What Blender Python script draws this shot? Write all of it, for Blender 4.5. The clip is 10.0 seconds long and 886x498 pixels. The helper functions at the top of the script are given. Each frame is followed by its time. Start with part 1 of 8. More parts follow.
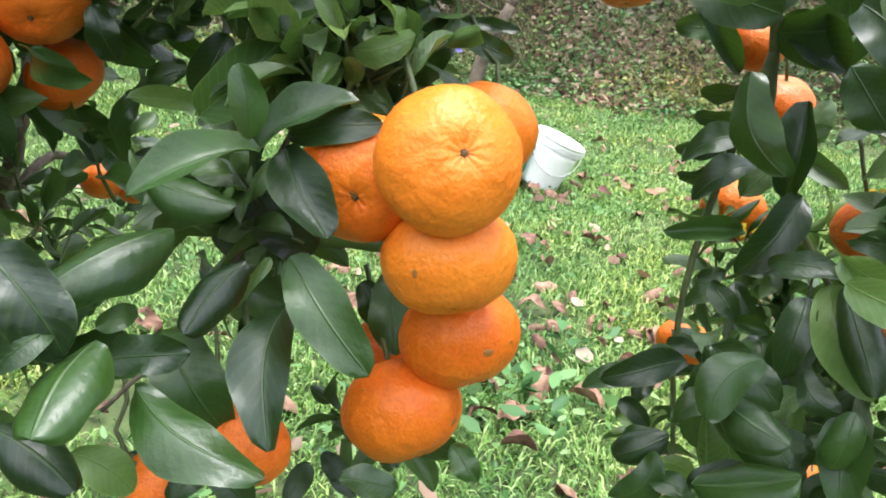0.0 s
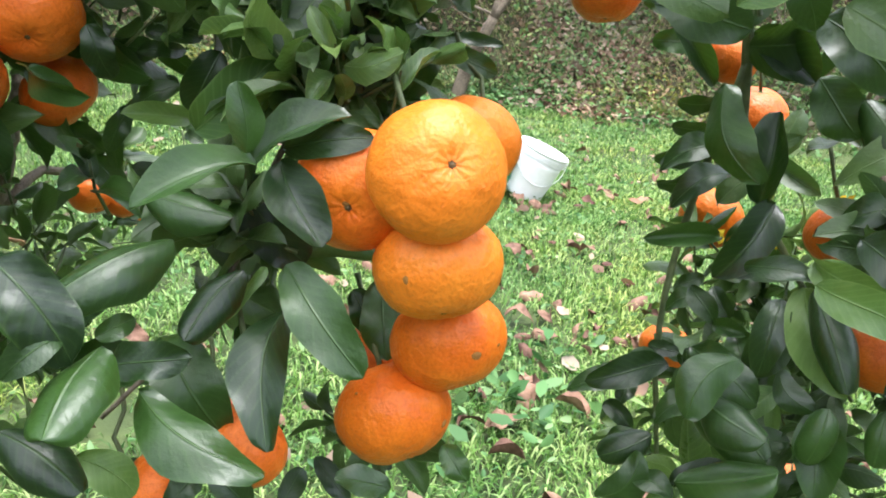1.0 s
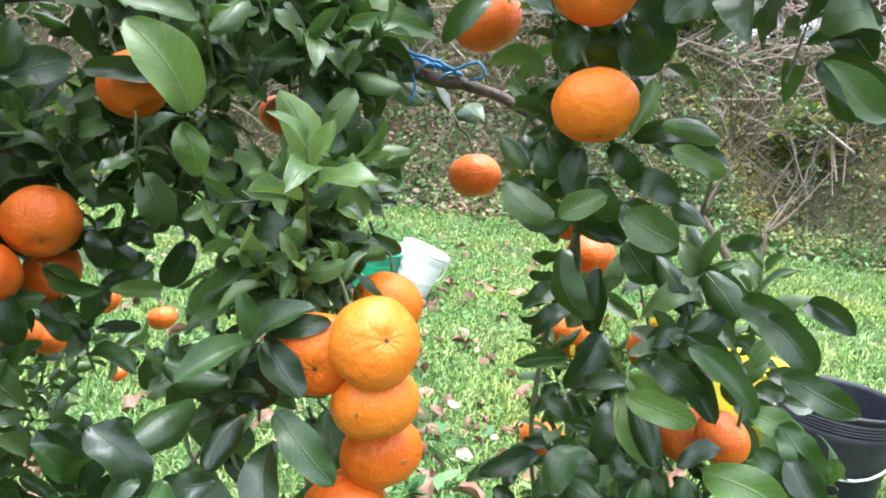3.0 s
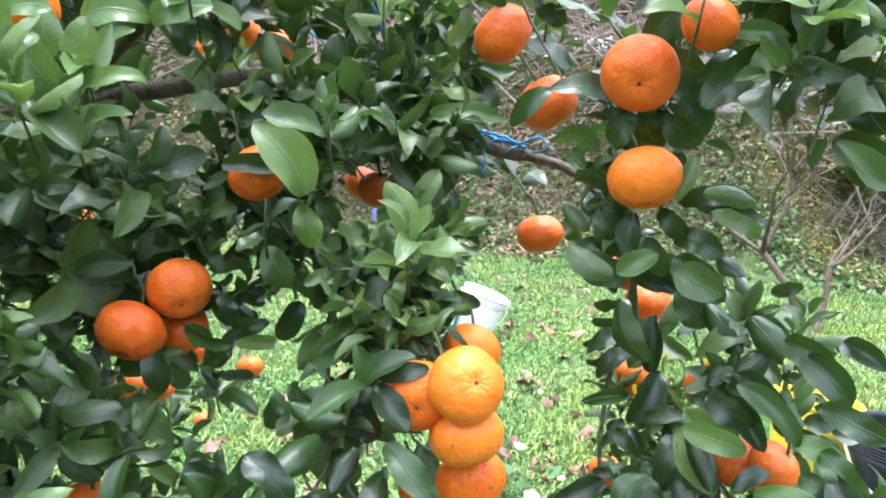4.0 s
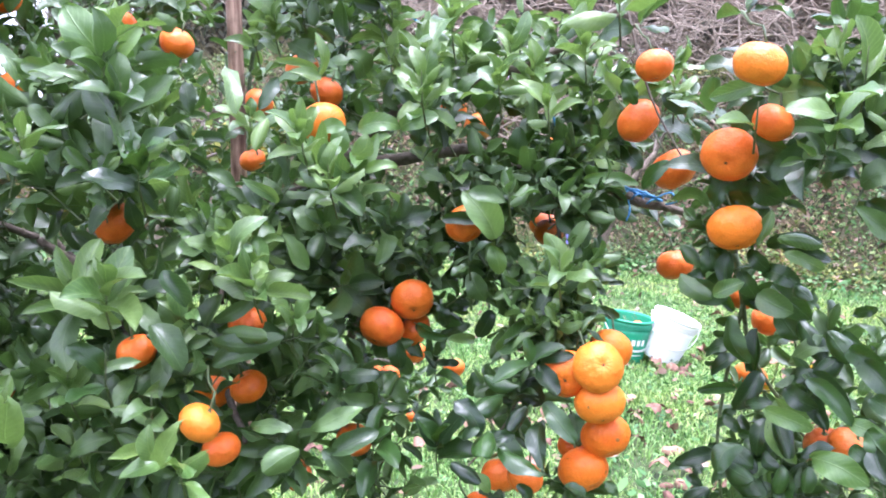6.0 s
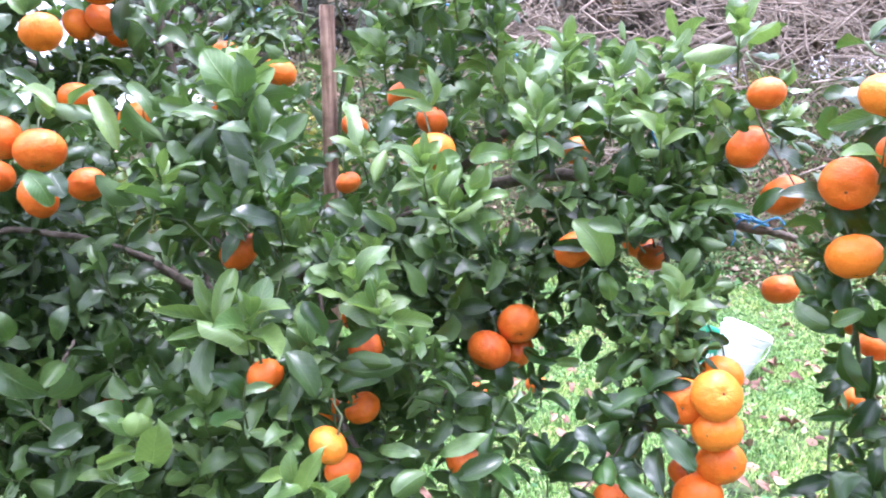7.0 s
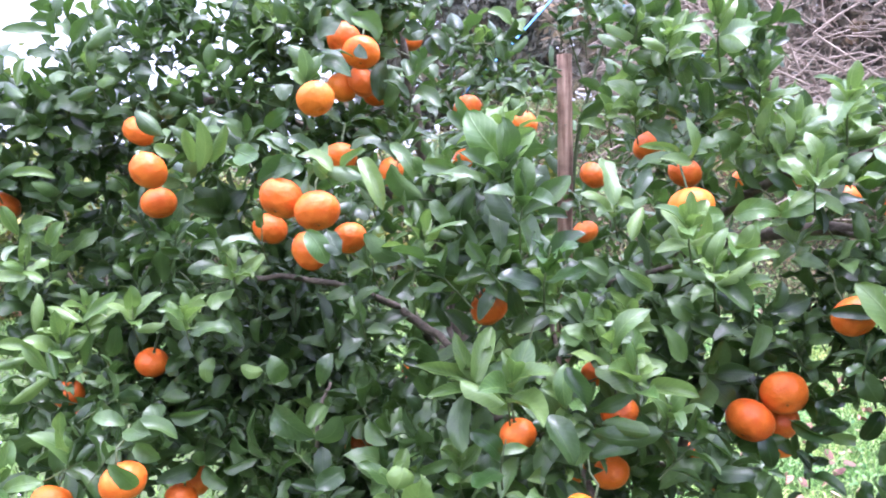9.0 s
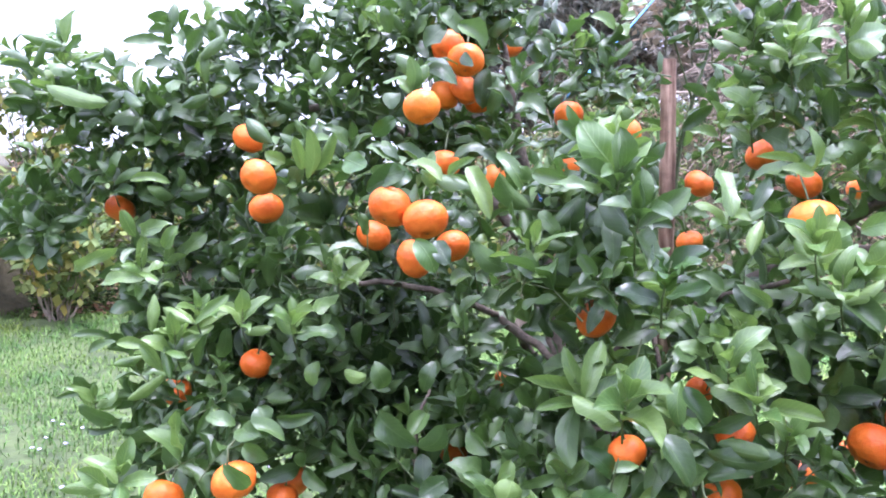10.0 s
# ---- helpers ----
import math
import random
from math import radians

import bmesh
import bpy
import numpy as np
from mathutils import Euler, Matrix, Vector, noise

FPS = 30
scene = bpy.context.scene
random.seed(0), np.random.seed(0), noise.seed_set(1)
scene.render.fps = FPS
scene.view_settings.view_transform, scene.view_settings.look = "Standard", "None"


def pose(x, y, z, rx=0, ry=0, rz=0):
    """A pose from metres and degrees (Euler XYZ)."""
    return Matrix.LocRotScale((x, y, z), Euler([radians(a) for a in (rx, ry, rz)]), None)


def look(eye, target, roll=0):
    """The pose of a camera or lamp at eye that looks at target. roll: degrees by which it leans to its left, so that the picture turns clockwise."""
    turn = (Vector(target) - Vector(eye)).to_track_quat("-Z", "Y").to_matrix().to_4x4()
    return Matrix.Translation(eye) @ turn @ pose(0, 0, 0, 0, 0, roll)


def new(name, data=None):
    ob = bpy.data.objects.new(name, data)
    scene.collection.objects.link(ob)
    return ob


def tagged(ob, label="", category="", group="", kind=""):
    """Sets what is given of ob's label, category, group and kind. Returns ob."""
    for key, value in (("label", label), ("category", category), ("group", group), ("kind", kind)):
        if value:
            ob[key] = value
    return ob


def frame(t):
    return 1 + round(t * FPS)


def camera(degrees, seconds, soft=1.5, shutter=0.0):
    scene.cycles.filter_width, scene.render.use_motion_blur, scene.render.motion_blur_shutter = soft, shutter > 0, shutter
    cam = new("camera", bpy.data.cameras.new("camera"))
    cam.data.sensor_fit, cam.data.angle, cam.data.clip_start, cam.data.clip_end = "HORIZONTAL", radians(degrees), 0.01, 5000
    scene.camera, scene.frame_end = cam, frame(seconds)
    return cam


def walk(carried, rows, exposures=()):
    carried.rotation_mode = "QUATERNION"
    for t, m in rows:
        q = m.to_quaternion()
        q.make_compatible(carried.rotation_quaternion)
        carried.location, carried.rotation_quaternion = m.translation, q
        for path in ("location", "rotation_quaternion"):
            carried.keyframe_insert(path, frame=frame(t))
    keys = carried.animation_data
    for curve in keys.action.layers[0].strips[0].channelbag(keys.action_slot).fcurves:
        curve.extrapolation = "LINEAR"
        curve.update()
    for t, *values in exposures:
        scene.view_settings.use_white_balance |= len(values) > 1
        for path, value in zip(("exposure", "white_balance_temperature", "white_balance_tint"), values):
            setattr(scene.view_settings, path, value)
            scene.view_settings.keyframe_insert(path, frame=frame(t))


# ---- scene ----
cam = camera(59.2, 10.0, soft=1.9, shutter=0.2)
PATH = [
    (0, (-0.04, 0.094, 1.312), (0.205, 1.955, 0.622), 7.4),
    (0.5, (-0.041, 0.088, 1.313), (0.214, 1.953, 0.636), 6.8),
    (1, (-0.044, 0.077, 1.316), (0.236, 1.945, 0.657), 7.1),
    (1.5, (-0.037, 0.058, 1.331), (0.289, 1.923, 0.687), 7.3),
    (2, (-0.037, 0.04, 1.355), (0.431, 1.903, 0.798), 7.9),
    (2.2, (-0.051, 0.016, 1.369), (0.474, 1.874, 0.849), 8.3),
    (3.3, (-0.141, -0.131, 1.428), (0.405, 1.76, 1.073), 5.4),
    (3.5, (-0.159, -0.148, 1.436), (0.361, 1.755, 1.108), 5.0),
    (4, (-0.163, -0.204, 1.45), (0.249, 1.729, 1.144), 3.7),
    (4.5, (-0.155, -0.318, 1.466), (0.086, 1.646, 1.174), 3.7),
    (5, (-0.14, -0.454, 1.464), (-0.042, 1.523, 1.182), 3.8),
    (5.5, (-0.14, -0.53, 1.485), (-0.171, 1.449, 1.202), 2.6),
    (6.8, (-0.234, -0.618, 1.552), (-0.417, 1.356, 1.286), 1.9),
    (7, (-0.251, -0.613, 1.551), (-0.48, 1.356, 1.287), 1.6),
    (7.5, (-0.295, -0.613, 1.561), (-0.661, 1.339, 1.321), 1.9),
    (8, (-0.304, -0.619, 1.577), (-0.802, 1.306, 1.359), 1.4),
    (8.5, (-0.312, -0.616, 1.578), (-0.92, 1.278, 1.366), 1.3),
    (9, (-0.326, -0.611, 1.585), (-1.064, 1.238, 1.394), 0.9),
    (9.5, (-0.356, -0.617, 1.588), (-1.197, 1.189, 1.413), 1.3),
    (10, (-0.367, -0.62, 1.594), (-1.291, 1.143, 1.406), 1.3),
]
walk(cam, [(t, look(eye, target, roll)) for t, eye, target, roll in PATH],
     exposures=[(0.0, 1.92, 6250, 13), (1.5, 1.99, 6150, 13), (3.5, 2.22, 5850, 18), (5.5, 2.40, 5580, 28), (7.0, 2.59, 5480, 33), (10.0, 2.52, 5450, 37)])

# ---- sky, sun ----
world = bpy.data.worlds.new("overcast_sky")
scene.world = world
world.use_nodes = True
wn, wl = world.node_tree.nodes, world.node_tree.links
SUN_ELEVATION, SUN_ROTATION = radians(58), radians(200)
sky = wn.new("ShaderNodeTexSky")
sky.sky_type, sky.sun_disc = "NISHITA", False
sky.sun_elevation, sky.sun_rotation = SUN_ELEVATION, SUN_ROTATION
sky.air_density, sky.dust_density = 1.0, 3.0
cloud = wn.new("ShaderNodeMix")
cloud.data_type = "RGBA"
cloud.inputs[0].default_value = 0.8
cloud.inputs[7].default_value = (6.55, 6.9, 7.45, 1)
wl.new(sky.outputs[0], cloud.inputs[6])
height = wn.new("ShaderNodeSeparateXYZ")
wl.new(wn.new("ShaderNodeTexCoord").outputs["Generated"], height.inputs[0])
dome = wn.new("ShaderNodeMapRange")
dome.inputs[1].default_value, dome.inputs[2].default_value = 0.0, 1.0
dome.inputs[3].default_value, dome.inputs[4].default_value = 0.62, 1.5
wl.new(height.outputs[2], dome.inputs[0])
overcast = wn.new("ShaderNodeVectorMath")
overcast.operation = "SCALE"
wl.new(cloud.outputs[2], overcast.inputs[0])
wl.new(dome.outputs[0], overcast.inputs[3])
wl.new(overcast.outputs[0], wn["Background"].inputs[0])
wn["Background"].inputs[1].default_value = 0.115
sun = new("sun", bpy.data.lights.new("sun", "SUN"))
sun.data.energy, sun.data.angle, sun.data.color = 1.8, radians(28), (1.0, 0.97, 0.92)
sun.matrix_basis = look((-3 * math.sin(SUN_ROTATION), -3 * math.cos(SUN_ROTATION) - 2.0, 9), (0, 0, 0))


# ---- materials ----
def material(name, rough=0.6, spec=0.5):
    m = bpy.data.materials.new(name)
    m.use_nodes = True
    b = m.node_tree.nodes["Principled BSDF"]
    b.inputs["Roughness"].default_value = rough
    b.inputs["Specular IOR Level"].default_value = spec
    return m, m.node_tree.nodes, m.node_tree.links, b


def ramp(nodes, stops):
    r = nodes.new("ShaderNodeValToRGB")
    while len(r.color_ramp.elements) < len(stops):
        r.color_ramp.elements.new(0.5)
    for e, (at, c) in zip(r.color_ramp.elements, stops):
        e.position, e.color = at, (*c, 1)
    return r


def noisy(nodes, links, scale, detail=4, space="Object", rough=0.55):
    c = nodes.new("ShaderNodeTexCoord")
    n = nodes.new("ShaderNodeTexNoise")
    n.inputs["Scale"].default_value, n.inputs["Detail"].default_value = scale, detail
    n.inputs["Roughness"].default_value = rough
    links.new(c.outputs[space], n.inputs["Vector"])
    return n


def bump(nodes, links, height, b, strength, distance):
    u = nodes.new("ShaderNodeBump")
    u.inputs["Strength"].default_value, u.inputs["Distance"].default_value = strength, distance
    links.new(height, u.inputs["Height"])
    links.new(u.outputs[0], b.inputs["Normal"])
    return u


def blend(nodes, links, factor, a, b, kind="MIX"):
    m = nodes.new("ShaderNodeMix")
    m.data_type, m.blend_type = "RGBA", kind
    for value, socket in ((factor, m.inputs[0]), (a, m.inputs[6]), (b, m.inputs[7])):
        if hasattr(value, "links"):
            links.new(value, socket)
        elif isinstance(value, tuple):
            socket.default_value = (*value, 1)
        else:
            socket.default_value = value
    return m.outputs[2]


def simple(name, dark, light, scale=8, rough=0.7, relief=0.3, depth=0.004, detail=5, spec=0.4):
    """A two-tone surface with broad stains, fine grain and relief."""
    m, n, l, b = material(name, rough, spec)
    fine, broad = noisy(n, l, scale * 6, detail), noisy(n, l, scale, 3)
    mixed = n.new("ShaderNodeMath")
    mixed.operation = "MULTIPLY_ADD"
    mixed.inputs[1].default_value, mixed.inputs[2].default_value = 0.45, 0.0
    l.new(fine.outputs[0], mixed.inputs[0])
    total = n.new("ShaderNodeMath")
    total.operation = "MULTIPLY_ADD"
    total.inputs[1].default_value = 0.55
    l.new(broad.outputs[0], total.inputs[0])
    l.new(mixed.outputs[0], total.inputs[2])
    r = ramp(n, [(0.36, dark), (0.64, light)])
    l.new(total.outputs[0], r.inputs[0])
    l.new(r.outputs[0], b.inputs["Base Color"])
    bump(n, l, fine.outputs[0], b, relief, depth)
    return m


def leafy(name, dark, light, rib, rough, thin, glow, joined=False, veined=0.42):
    """A citrus leaf: glossy, ribbed, slightly see-through; each leaf has its own tone."""
    m, n, l, b = material(name, rough, 0.45)
    uv = n.new("ShaderNodeUVMap")
    split = n.new("ShaderNodeSeparateXYZ")
    l.new(uv.outputs[0], split.inputs[0])
    off = n.new("ShaderNodeMath")
    off.operation = "SUBTRACT"
    off.inputs[1].default_value = 0.5
    l.new(split.outputs[0], off.inputs[0])
    side = n.new("ShaderNodeMath")
    side.operation = "ABSOLUTE"
    l.new(off.outputs[0], side.inputs[0])
    midrib = ramp(n, [(0.005, (veined,) * 3), (0.026, (0, 0, 0))])
    l.new(side.outputs[0], midrib.inputs[0])
    slant = n.new("ShaderNodeMath")
    slant.operation = "MULTIPLY_ADD"
    slant.inputs[1].default_value = -0.55
    l.new(side.outputs[0], slant.inputs[0])
    l.new(split.outputs[1], slant.inputs[2])
    comb = n.new("ShaderNodeMath")
    comb.operation = "MULTIPLY"
    comb.inputs[1].default_value = 58
    l.new(slant.outputs[0], comb.inputs[0])
    wave = n.new("ShaderNodeMath")
    wave.operation = "SINE"
    l.new(comb.outputs[0], wave.inputs[0])
    if joined:
        g = n.new("ShaderNodeNewGeometry")
        chance = g.outputs["Random Per Island"]
    else:
        g = n.new("ShaderNodeObjectInfo")
        chance = g.outputs["Random"]
    blotch = noisy(n, l, 34 if joined else 2.8, 6, rough=0.66)
    tone = blend(n, l, chance, dark, light)
    patch = ramp(n, [(0.3, (0.66, 0.70, 0.68)), (0.7, (1.28, 1.22, 1.18))])
    l.new(blotch.outputs[0], patch.inputs[0])
    tone = blend(n, l, 1.0, tone, patch.outputs[0], "MULTIPLY")
    vein = ramp(n, [(0.72, (0, 0, 0)), (1.0, (veined * 0.34,) * 3)])
    lift = n.new("ShaderNodeMath")
    lift.operation = "MULTIPLY_ADD"
    lift.inputs[1].default_value, lift.inputs[2].default_value = 0.5, 0.5
    l.new(wave.outputs[0], lift.inputs[0])
    l.new(lift.outputs[0], vein.inputs[0])
    tone = blend(n, l, vein.outputs[0], tone, rib)
    scab = noisy(n, l, 240 if joined else 22, 2)
    spots = ramp(n, [(0.76, (0, 0, 0)), (0.80, (0.4, 0.4, 0.4))])
    l.new(scab.outputs[0], spots.inputs[0])
    tone = blend(n, l, spots.outputs[0], tone, (0.11, 0.12, 0.05))
    margin = ramp(n, [(0.462, (0, 0, 0)), (0.497, (veined * 0.95,) * 3)])
    l.new(side.outputs[0], margin.inputs[0])
    tone = blend(n, l, margin.outputs[0], tone, rib)
    tone = blend(n, l, midrib.outputs[0], tone, rib)
    l.new(tone, b.inputs["Base Color"])
    shine = ramp(n, [(0.3, (rough * 0.8,) * 3), (0.7, (rough * 1.35,) * 3)])
    l.new(blotch.outputs[0], shine.inputs[0])
    l.new(shine.outputs[0], b.inputs["Roughness"])
    height = n.new("ShaderNodeMath")
    height.operation = "MULTIPLY_ADD"
    height.inputs[1].default_value = 0.018
    l.new(wave.outputs[0], height.inputs[0])
    l.new(midrib.outputs[0], height.inputs[2])
    quilt = n.new("ShaderNodeMath")
    quilt.operation = "MULTIPLY_ADD"
    quilt.inputs[1].default_value = 2.4 if joined else 1.1
    l.new(blotch.outputs[0], quilt.inputs[0])
    l.new(height.outputs[0], quilt.inputs[2])
    bump(n, l, quilt.outputs[0], b, 0.6, 0.0016)
    t = n.new("ShaderNodeBsdfTranslucent")
    t.inputs["Color"].default_value = (*glow, 1)
    mixer = n.new("ShaderNodeMixShader")
    mixer.inputs[0].default_value = thin
    l.new(b.outputs[0], mixer.inputs[1])
    l.new(t.outputs[0], mixer.inputs[2])
    l.new(mixer.outputs[0], n["Material Output"].inputs[0])
    return m


def peel(name, low, high, blush):
    """Mandarin peel: oil-gland pits, soft lumps, and a blush that differs from fruit to fruit."""
    m, n, l, b = material(name, 0.43, 0.38)
    lumps, pits, tint = noisy(n, l, 5, 3), noisy(n, l, 34, 3), noisy(n, l, 2.2, 2)
    info = n.new("ShaderNodeObjectInfo")
    base = blend(n, l, info.outputs["Random"], low, high)
    r = ramp(n, [(0.38, (0, 0, 0)), (0.68, (0.75, 0.75, 0.75))])
    l.new(tint.outputs[0], r.inputs[0])
    base = blend(n, l, r.outputs[0], base, blush)
    dots = ramp(n, [(0.3, (0.88, 0.84, 0.8)), (0.55, (1.05, 1.05, 1.05))])
    l.new(pits.outputs[0], dots.inputs[0])
    base = blend(n, l, 1.0, base, dots.outputs[0], "MULTIPLY")
    speck = noisy(n, l, 11, 2)
    s = ramp(n, [(0.76, (0, 0, 0)), (0.79, (0.55, 0.55, 0.55))])
    l.new(speck.outputs[0], s.inputs[0])
    base = blend(n, l, s.outputs[0], base, (0.16, 0.075, 0.02))
    l.new(base, b.inputs["Base Color"])
    b.inputs["Subsurface Weight"].default_value = 0.0
    first = bump(n, l, lumps.outputs[0], b, 0.20, 0.02)
    second = n.new("ShaderNodeBump")
    second.inputs["Strength"].default_value, second.inputs["Distance"].default_value = 0.22, 0.003
    l.new(pits.outputs[0], second.inputs["Height"])
    l.new(first.outputs[0], second.inputs["Normal"])
    l.new(second.outputs[0], b.inputs["Normal"])
    return m


def wooden(name, dark, light):
    """Weathered round wood: long grain, cracks and darker bark patches."""
    m, n, l, b = material(name, 0.85, 0.25)
    c = n.new("ShaderNodeTexCoord")
    stretch = n.new("ShaderNodeMapping")
    stretch.inputs["Scale"].default_value = (70, 70, 5)
    l.new(c.outputs["Object"], stretch.inputs["Vector"])
    grain = n.new("ShaderNodeTexNoise")
    grain.inputs["Scale"].default_value, grain.inputs["Detail"].default_value = 1.0, 6
    l.new(stretch.outputs[0], grain.inputs["Vector"])
    r = ramp(n, [(0.36, dark), (0.62, light)])
    l.new(grain.outputs[0], r.inputs[0])
    stain = ramp(n, [(0.36, (0.45, 0.40, 0.38)), (0.58, (1.1, 1.05, 1.0))])
    l.new(noisy(n, l, 11, 4).outputs[0], stain.inputs[0])
    l.new(blend(n, l, 1.0, r.outputs[0], stain.outputs[0], "MULTIPLY"), b.inputs["Base Color"])
    bump(n, l, grain.outputs[0], b, 0.9, 0.006)
    return m


LEAF = leafy("mature_leaf", (0.006, 0.019, 0.005), (0.026, 0.068, 0.011), (0.055, 0.108, 0.026), 0.33, 0.06, (0.15, 0.33, 0.03))
YOUNG = leafy("young_leaf", (0.046, 0.108, 0.024), (0.115, 0.200, 0.050), (0.19, 0.29, 0.10), 0.34, 0.16, (0.28, 0.48, 0.08), veined=0.6)
LEAVES = leafy("mature_foliage", (0.013, 0.034, 0.008), (0.069, 0.126, 0.033), (0.100, 0.162, 0.052), 0.36, 0.11, (0.15, 0.32, 0.05), True)
YOUNGS = leafy("young_foliage", (0.042, 0.093, 0.023), (0.114, 0.184, 0.047), (0.21, 0.31, 0.09), 0.32, 0.16, (0.28, 0.48, 0.09), True, 0.62)
# golden: yellower peel with overhead light put in; orange: deepened for crown shade.
PEEL = {"orange": peel("peel_orange", (0.60, 0.100, 0.007), (0.68, 0.136, 0.010), (0.72, 0.172, 0.014)),
        "golden": peel("peel_golden_lit", (0.79, 0.205, 0.013), (0.82, 0.240, 0.018), (0.76, 0.180, 0.010)),
        "red": peel("peel_red", (0.65, 0.118, 0.005), (0.71, 0.150, 0.006), (0.75, 0.19, 0.010))}
CALYX = simple("calyx_green", (0.07, 0.10, 0.03), (0.16, 0.17, 0.06), 14)
SCAB = simple("scab_brown", (0.20, 0.085, 0.018), (0.34, 0.15, 0.03), 300, 0.8)
SCAR = simple("scar_brown", (0.06, 0.035, 0.012), (0.16, 0.09, 0.03), 14)
BARK = simple("bark_grey_brown", (0.055, 0.042, 0.030), (0.16, 0.13, 0.095), 18, 0.85, 0.8, 0.006)
TWIG = simple("green_twig", (0.04, 0.062, 0.022), (0.11, 0.14, 0.055), 20, 0.6)
PALE = simple("pale_bark", (0.055, 0.042, 0.028), (0.17, 0.135, 0.095), 9, 0.9, 0.8, 0.01)
POST = wooden("weathered_wood", (0.13, 0.075, 0.048), (0.46, 0.33, 0.24))
DRY = simple("dry_twig", (0.15, 0.115, 0.085), (0.42, 0.345, 0.27), 3, 0.9)
GROUND = simple("turf_soil", (0.022, 0.036, 0.011), (0.085, 0.115, 0.035), 1.3, 0.95, 0.8, 0.03)
def turf(name, low, high, tip, patch=1.1, stale=(1.25, 1.02, 0.72)):
    """Grass and weeds: each blade its own green, in broader fresh and stale patches."""
    m, n, l, b = material(name, 0.55, 0.28)
    g = n.new("ShaderNodeNewGeometry")
    r = ramp(n, [(0.0, low), (0.62, high), (1.0, tip)])
    l.new(g.outputs["Random Per Island"], r.inputs[0])
    broad = ramp(n, [(0.34, (0.62, 0.80, 0.80)), (0.52, (1.0, 1.0, 1.0)), (0.70, stale)])
    l.new(noisy(n, l, patch, 4).outputs[0], broad.inputs[0])
    tone = blend(n, l, 1.0, r.outputs[0], broad.outputs[0], "MULTIPLY")
    l.new(tone, b.inputs["Base Color"])
    t = n.new("ShaderNodeBsdfTranslucent")
    l.new(tone, t.inputs["Color"])
    mixer = n.new("ShaderNodeMixShader")
    mixer.inputs[0].default_value = 0.25
    l.new(b.outputs[0], mixer.inputs[1])
    l.new(t.outputs[0], mixer.inputs[2])
    l.new(mixer.outputs[0], n["Material Output"].inputs[0])
    return m


def dead_leaf(name, dark, light):
    """Dry leaf: each one its own brown, mottled, with a pale rib."""
    m, n, l, b = material(name, 0.75, 0.25)
    info = n.new("ShaderNodeObjectInfo")
    tone = blend(n, l, info.outputs["Random"], dark, light)
    mottle = ramp(n, [(0.35, (0.55, 0.52, 0.5)), (0.62, (1.2, 1.18, 1.15))])
    grain = noisy(n, l, 3.5, 5)
    l.new(grain.outputs[0], mottle.inputs[0])
    l.new(blend(n, l, 1.0, tone, mottle.outputs[0], "MULTIPLY"), b.inputs["Base Color"])
    bump(n, l, grain.outputs[0], b, 0.6, 0.02)
    return m


GRASS = turf("grass_blade", (0.030, 0.088, 0.015), (0.158, 0.298, 0.052), (0.44, 0.53, 0.20))
# Darker copy of the lawn grass; its lower brightness is put into the colour.
DIM_GRASS = turf("dim_grass_blade", (0.022, 0.064, 0.009), (0.092, 0.180, 0.026), (0.17, 0.26, 0.06))
WEED = turf("weed_leaf", (0.045, 0.12, 0.035), (0.13, 0.26, 0.075), (0.27, 0.38, 0.16))
IVY = turf("ivy_leaf", (0.026, 0.055, 0.013), (0.100, 0.165, 0.040), (0.30, 0.36, 0.13), 0.9, (1.9, 1.15, 0.75))
SHRUB = turf("shrub_leaf", (0.06, 0.11, 0.03), (0.16, 0.22, 0.06), (0.34, 0.30, 0.07))
# Conifer and thicket tones are paled, putting distance haze into their colour.
CONIFER = turf("conifer_sprays_hazed", (0.10, 0.10, 0.075), (0.17, 0.165, 0.125), (0.25, 0.235, 0.18))
THICKET = turf("thicket_sprays_hazed", (0.20, 0.18, 0.14), (0.33, 0.30, 0.24), (0.45, 0.40, 0.33))
LITTER = turf("leaf_litter", (0.12, 0.065, 0.040), (0.30, 0.19, 0.13), (0.50, 0.38, 0.29))
STRAW = simple("vine_straw", (0.10, 0.095, 0.040), (0.30, 0.26, 0.13), 3, 0.85)
FALLEN = dead_leaf("fallen_leaf_brown", (0.11, 0.055, 0.040), (0.31, 0.185, 0.125))
SOIL = simple("bank_soil", (0.030, 0.030, 0.014), (0.10, 0.088, 0.045), 1.6, 0.95, 0.9, 0.05)
GREEN_PLASTIC = simple("green_plastic", (0.014, 0.24, 0.12), (0.022, 0.32, 0.165), 6, 0.4, 0.05, 0.001)
WHITE_PLASTIC = simple("white_plastic", (0.80, 0.80, 0.78), (0.89, 0.89, 0.87), 5, 0.4, 0.05, 0.001)
BLACK_PLASTIC = simple("black_plastic", (0.010, 0.011, 0.015), (0.026, 0.028, 0.034), 6, 0.4, 0.1, 0.001)
YELLOW_PLASTIC = simple("yellow_plastic", (0.70, 0.52, 0.02), (0.82, 0.66, 0.05), 5, 0.45, 0.05, 0.001)
PRINT = simple("white_print", (0.62, 0.70, 0.66), (0.78, 0.82, 0.80), 8, 0.5)
WIRE = simple("bail_wire", (0.55, 0.55, 0.53), (0.78, 0.78, 0.76), 8, 0.35)
TWINE = simple("blue_twine", (0.02, 0.17, 0.42), (0.10, 0.36, 0.62), 40, 0.5)
PURPLE = simple("purple_film", (0.13, 0.10, 0.50), (0.34, 0.30, 0.72), 20, 0.4)
PETAL = simple("flower_petal", (0.40, 0.34, 0.62), (0.66, 0.62, 0.78), 20, 0.6)
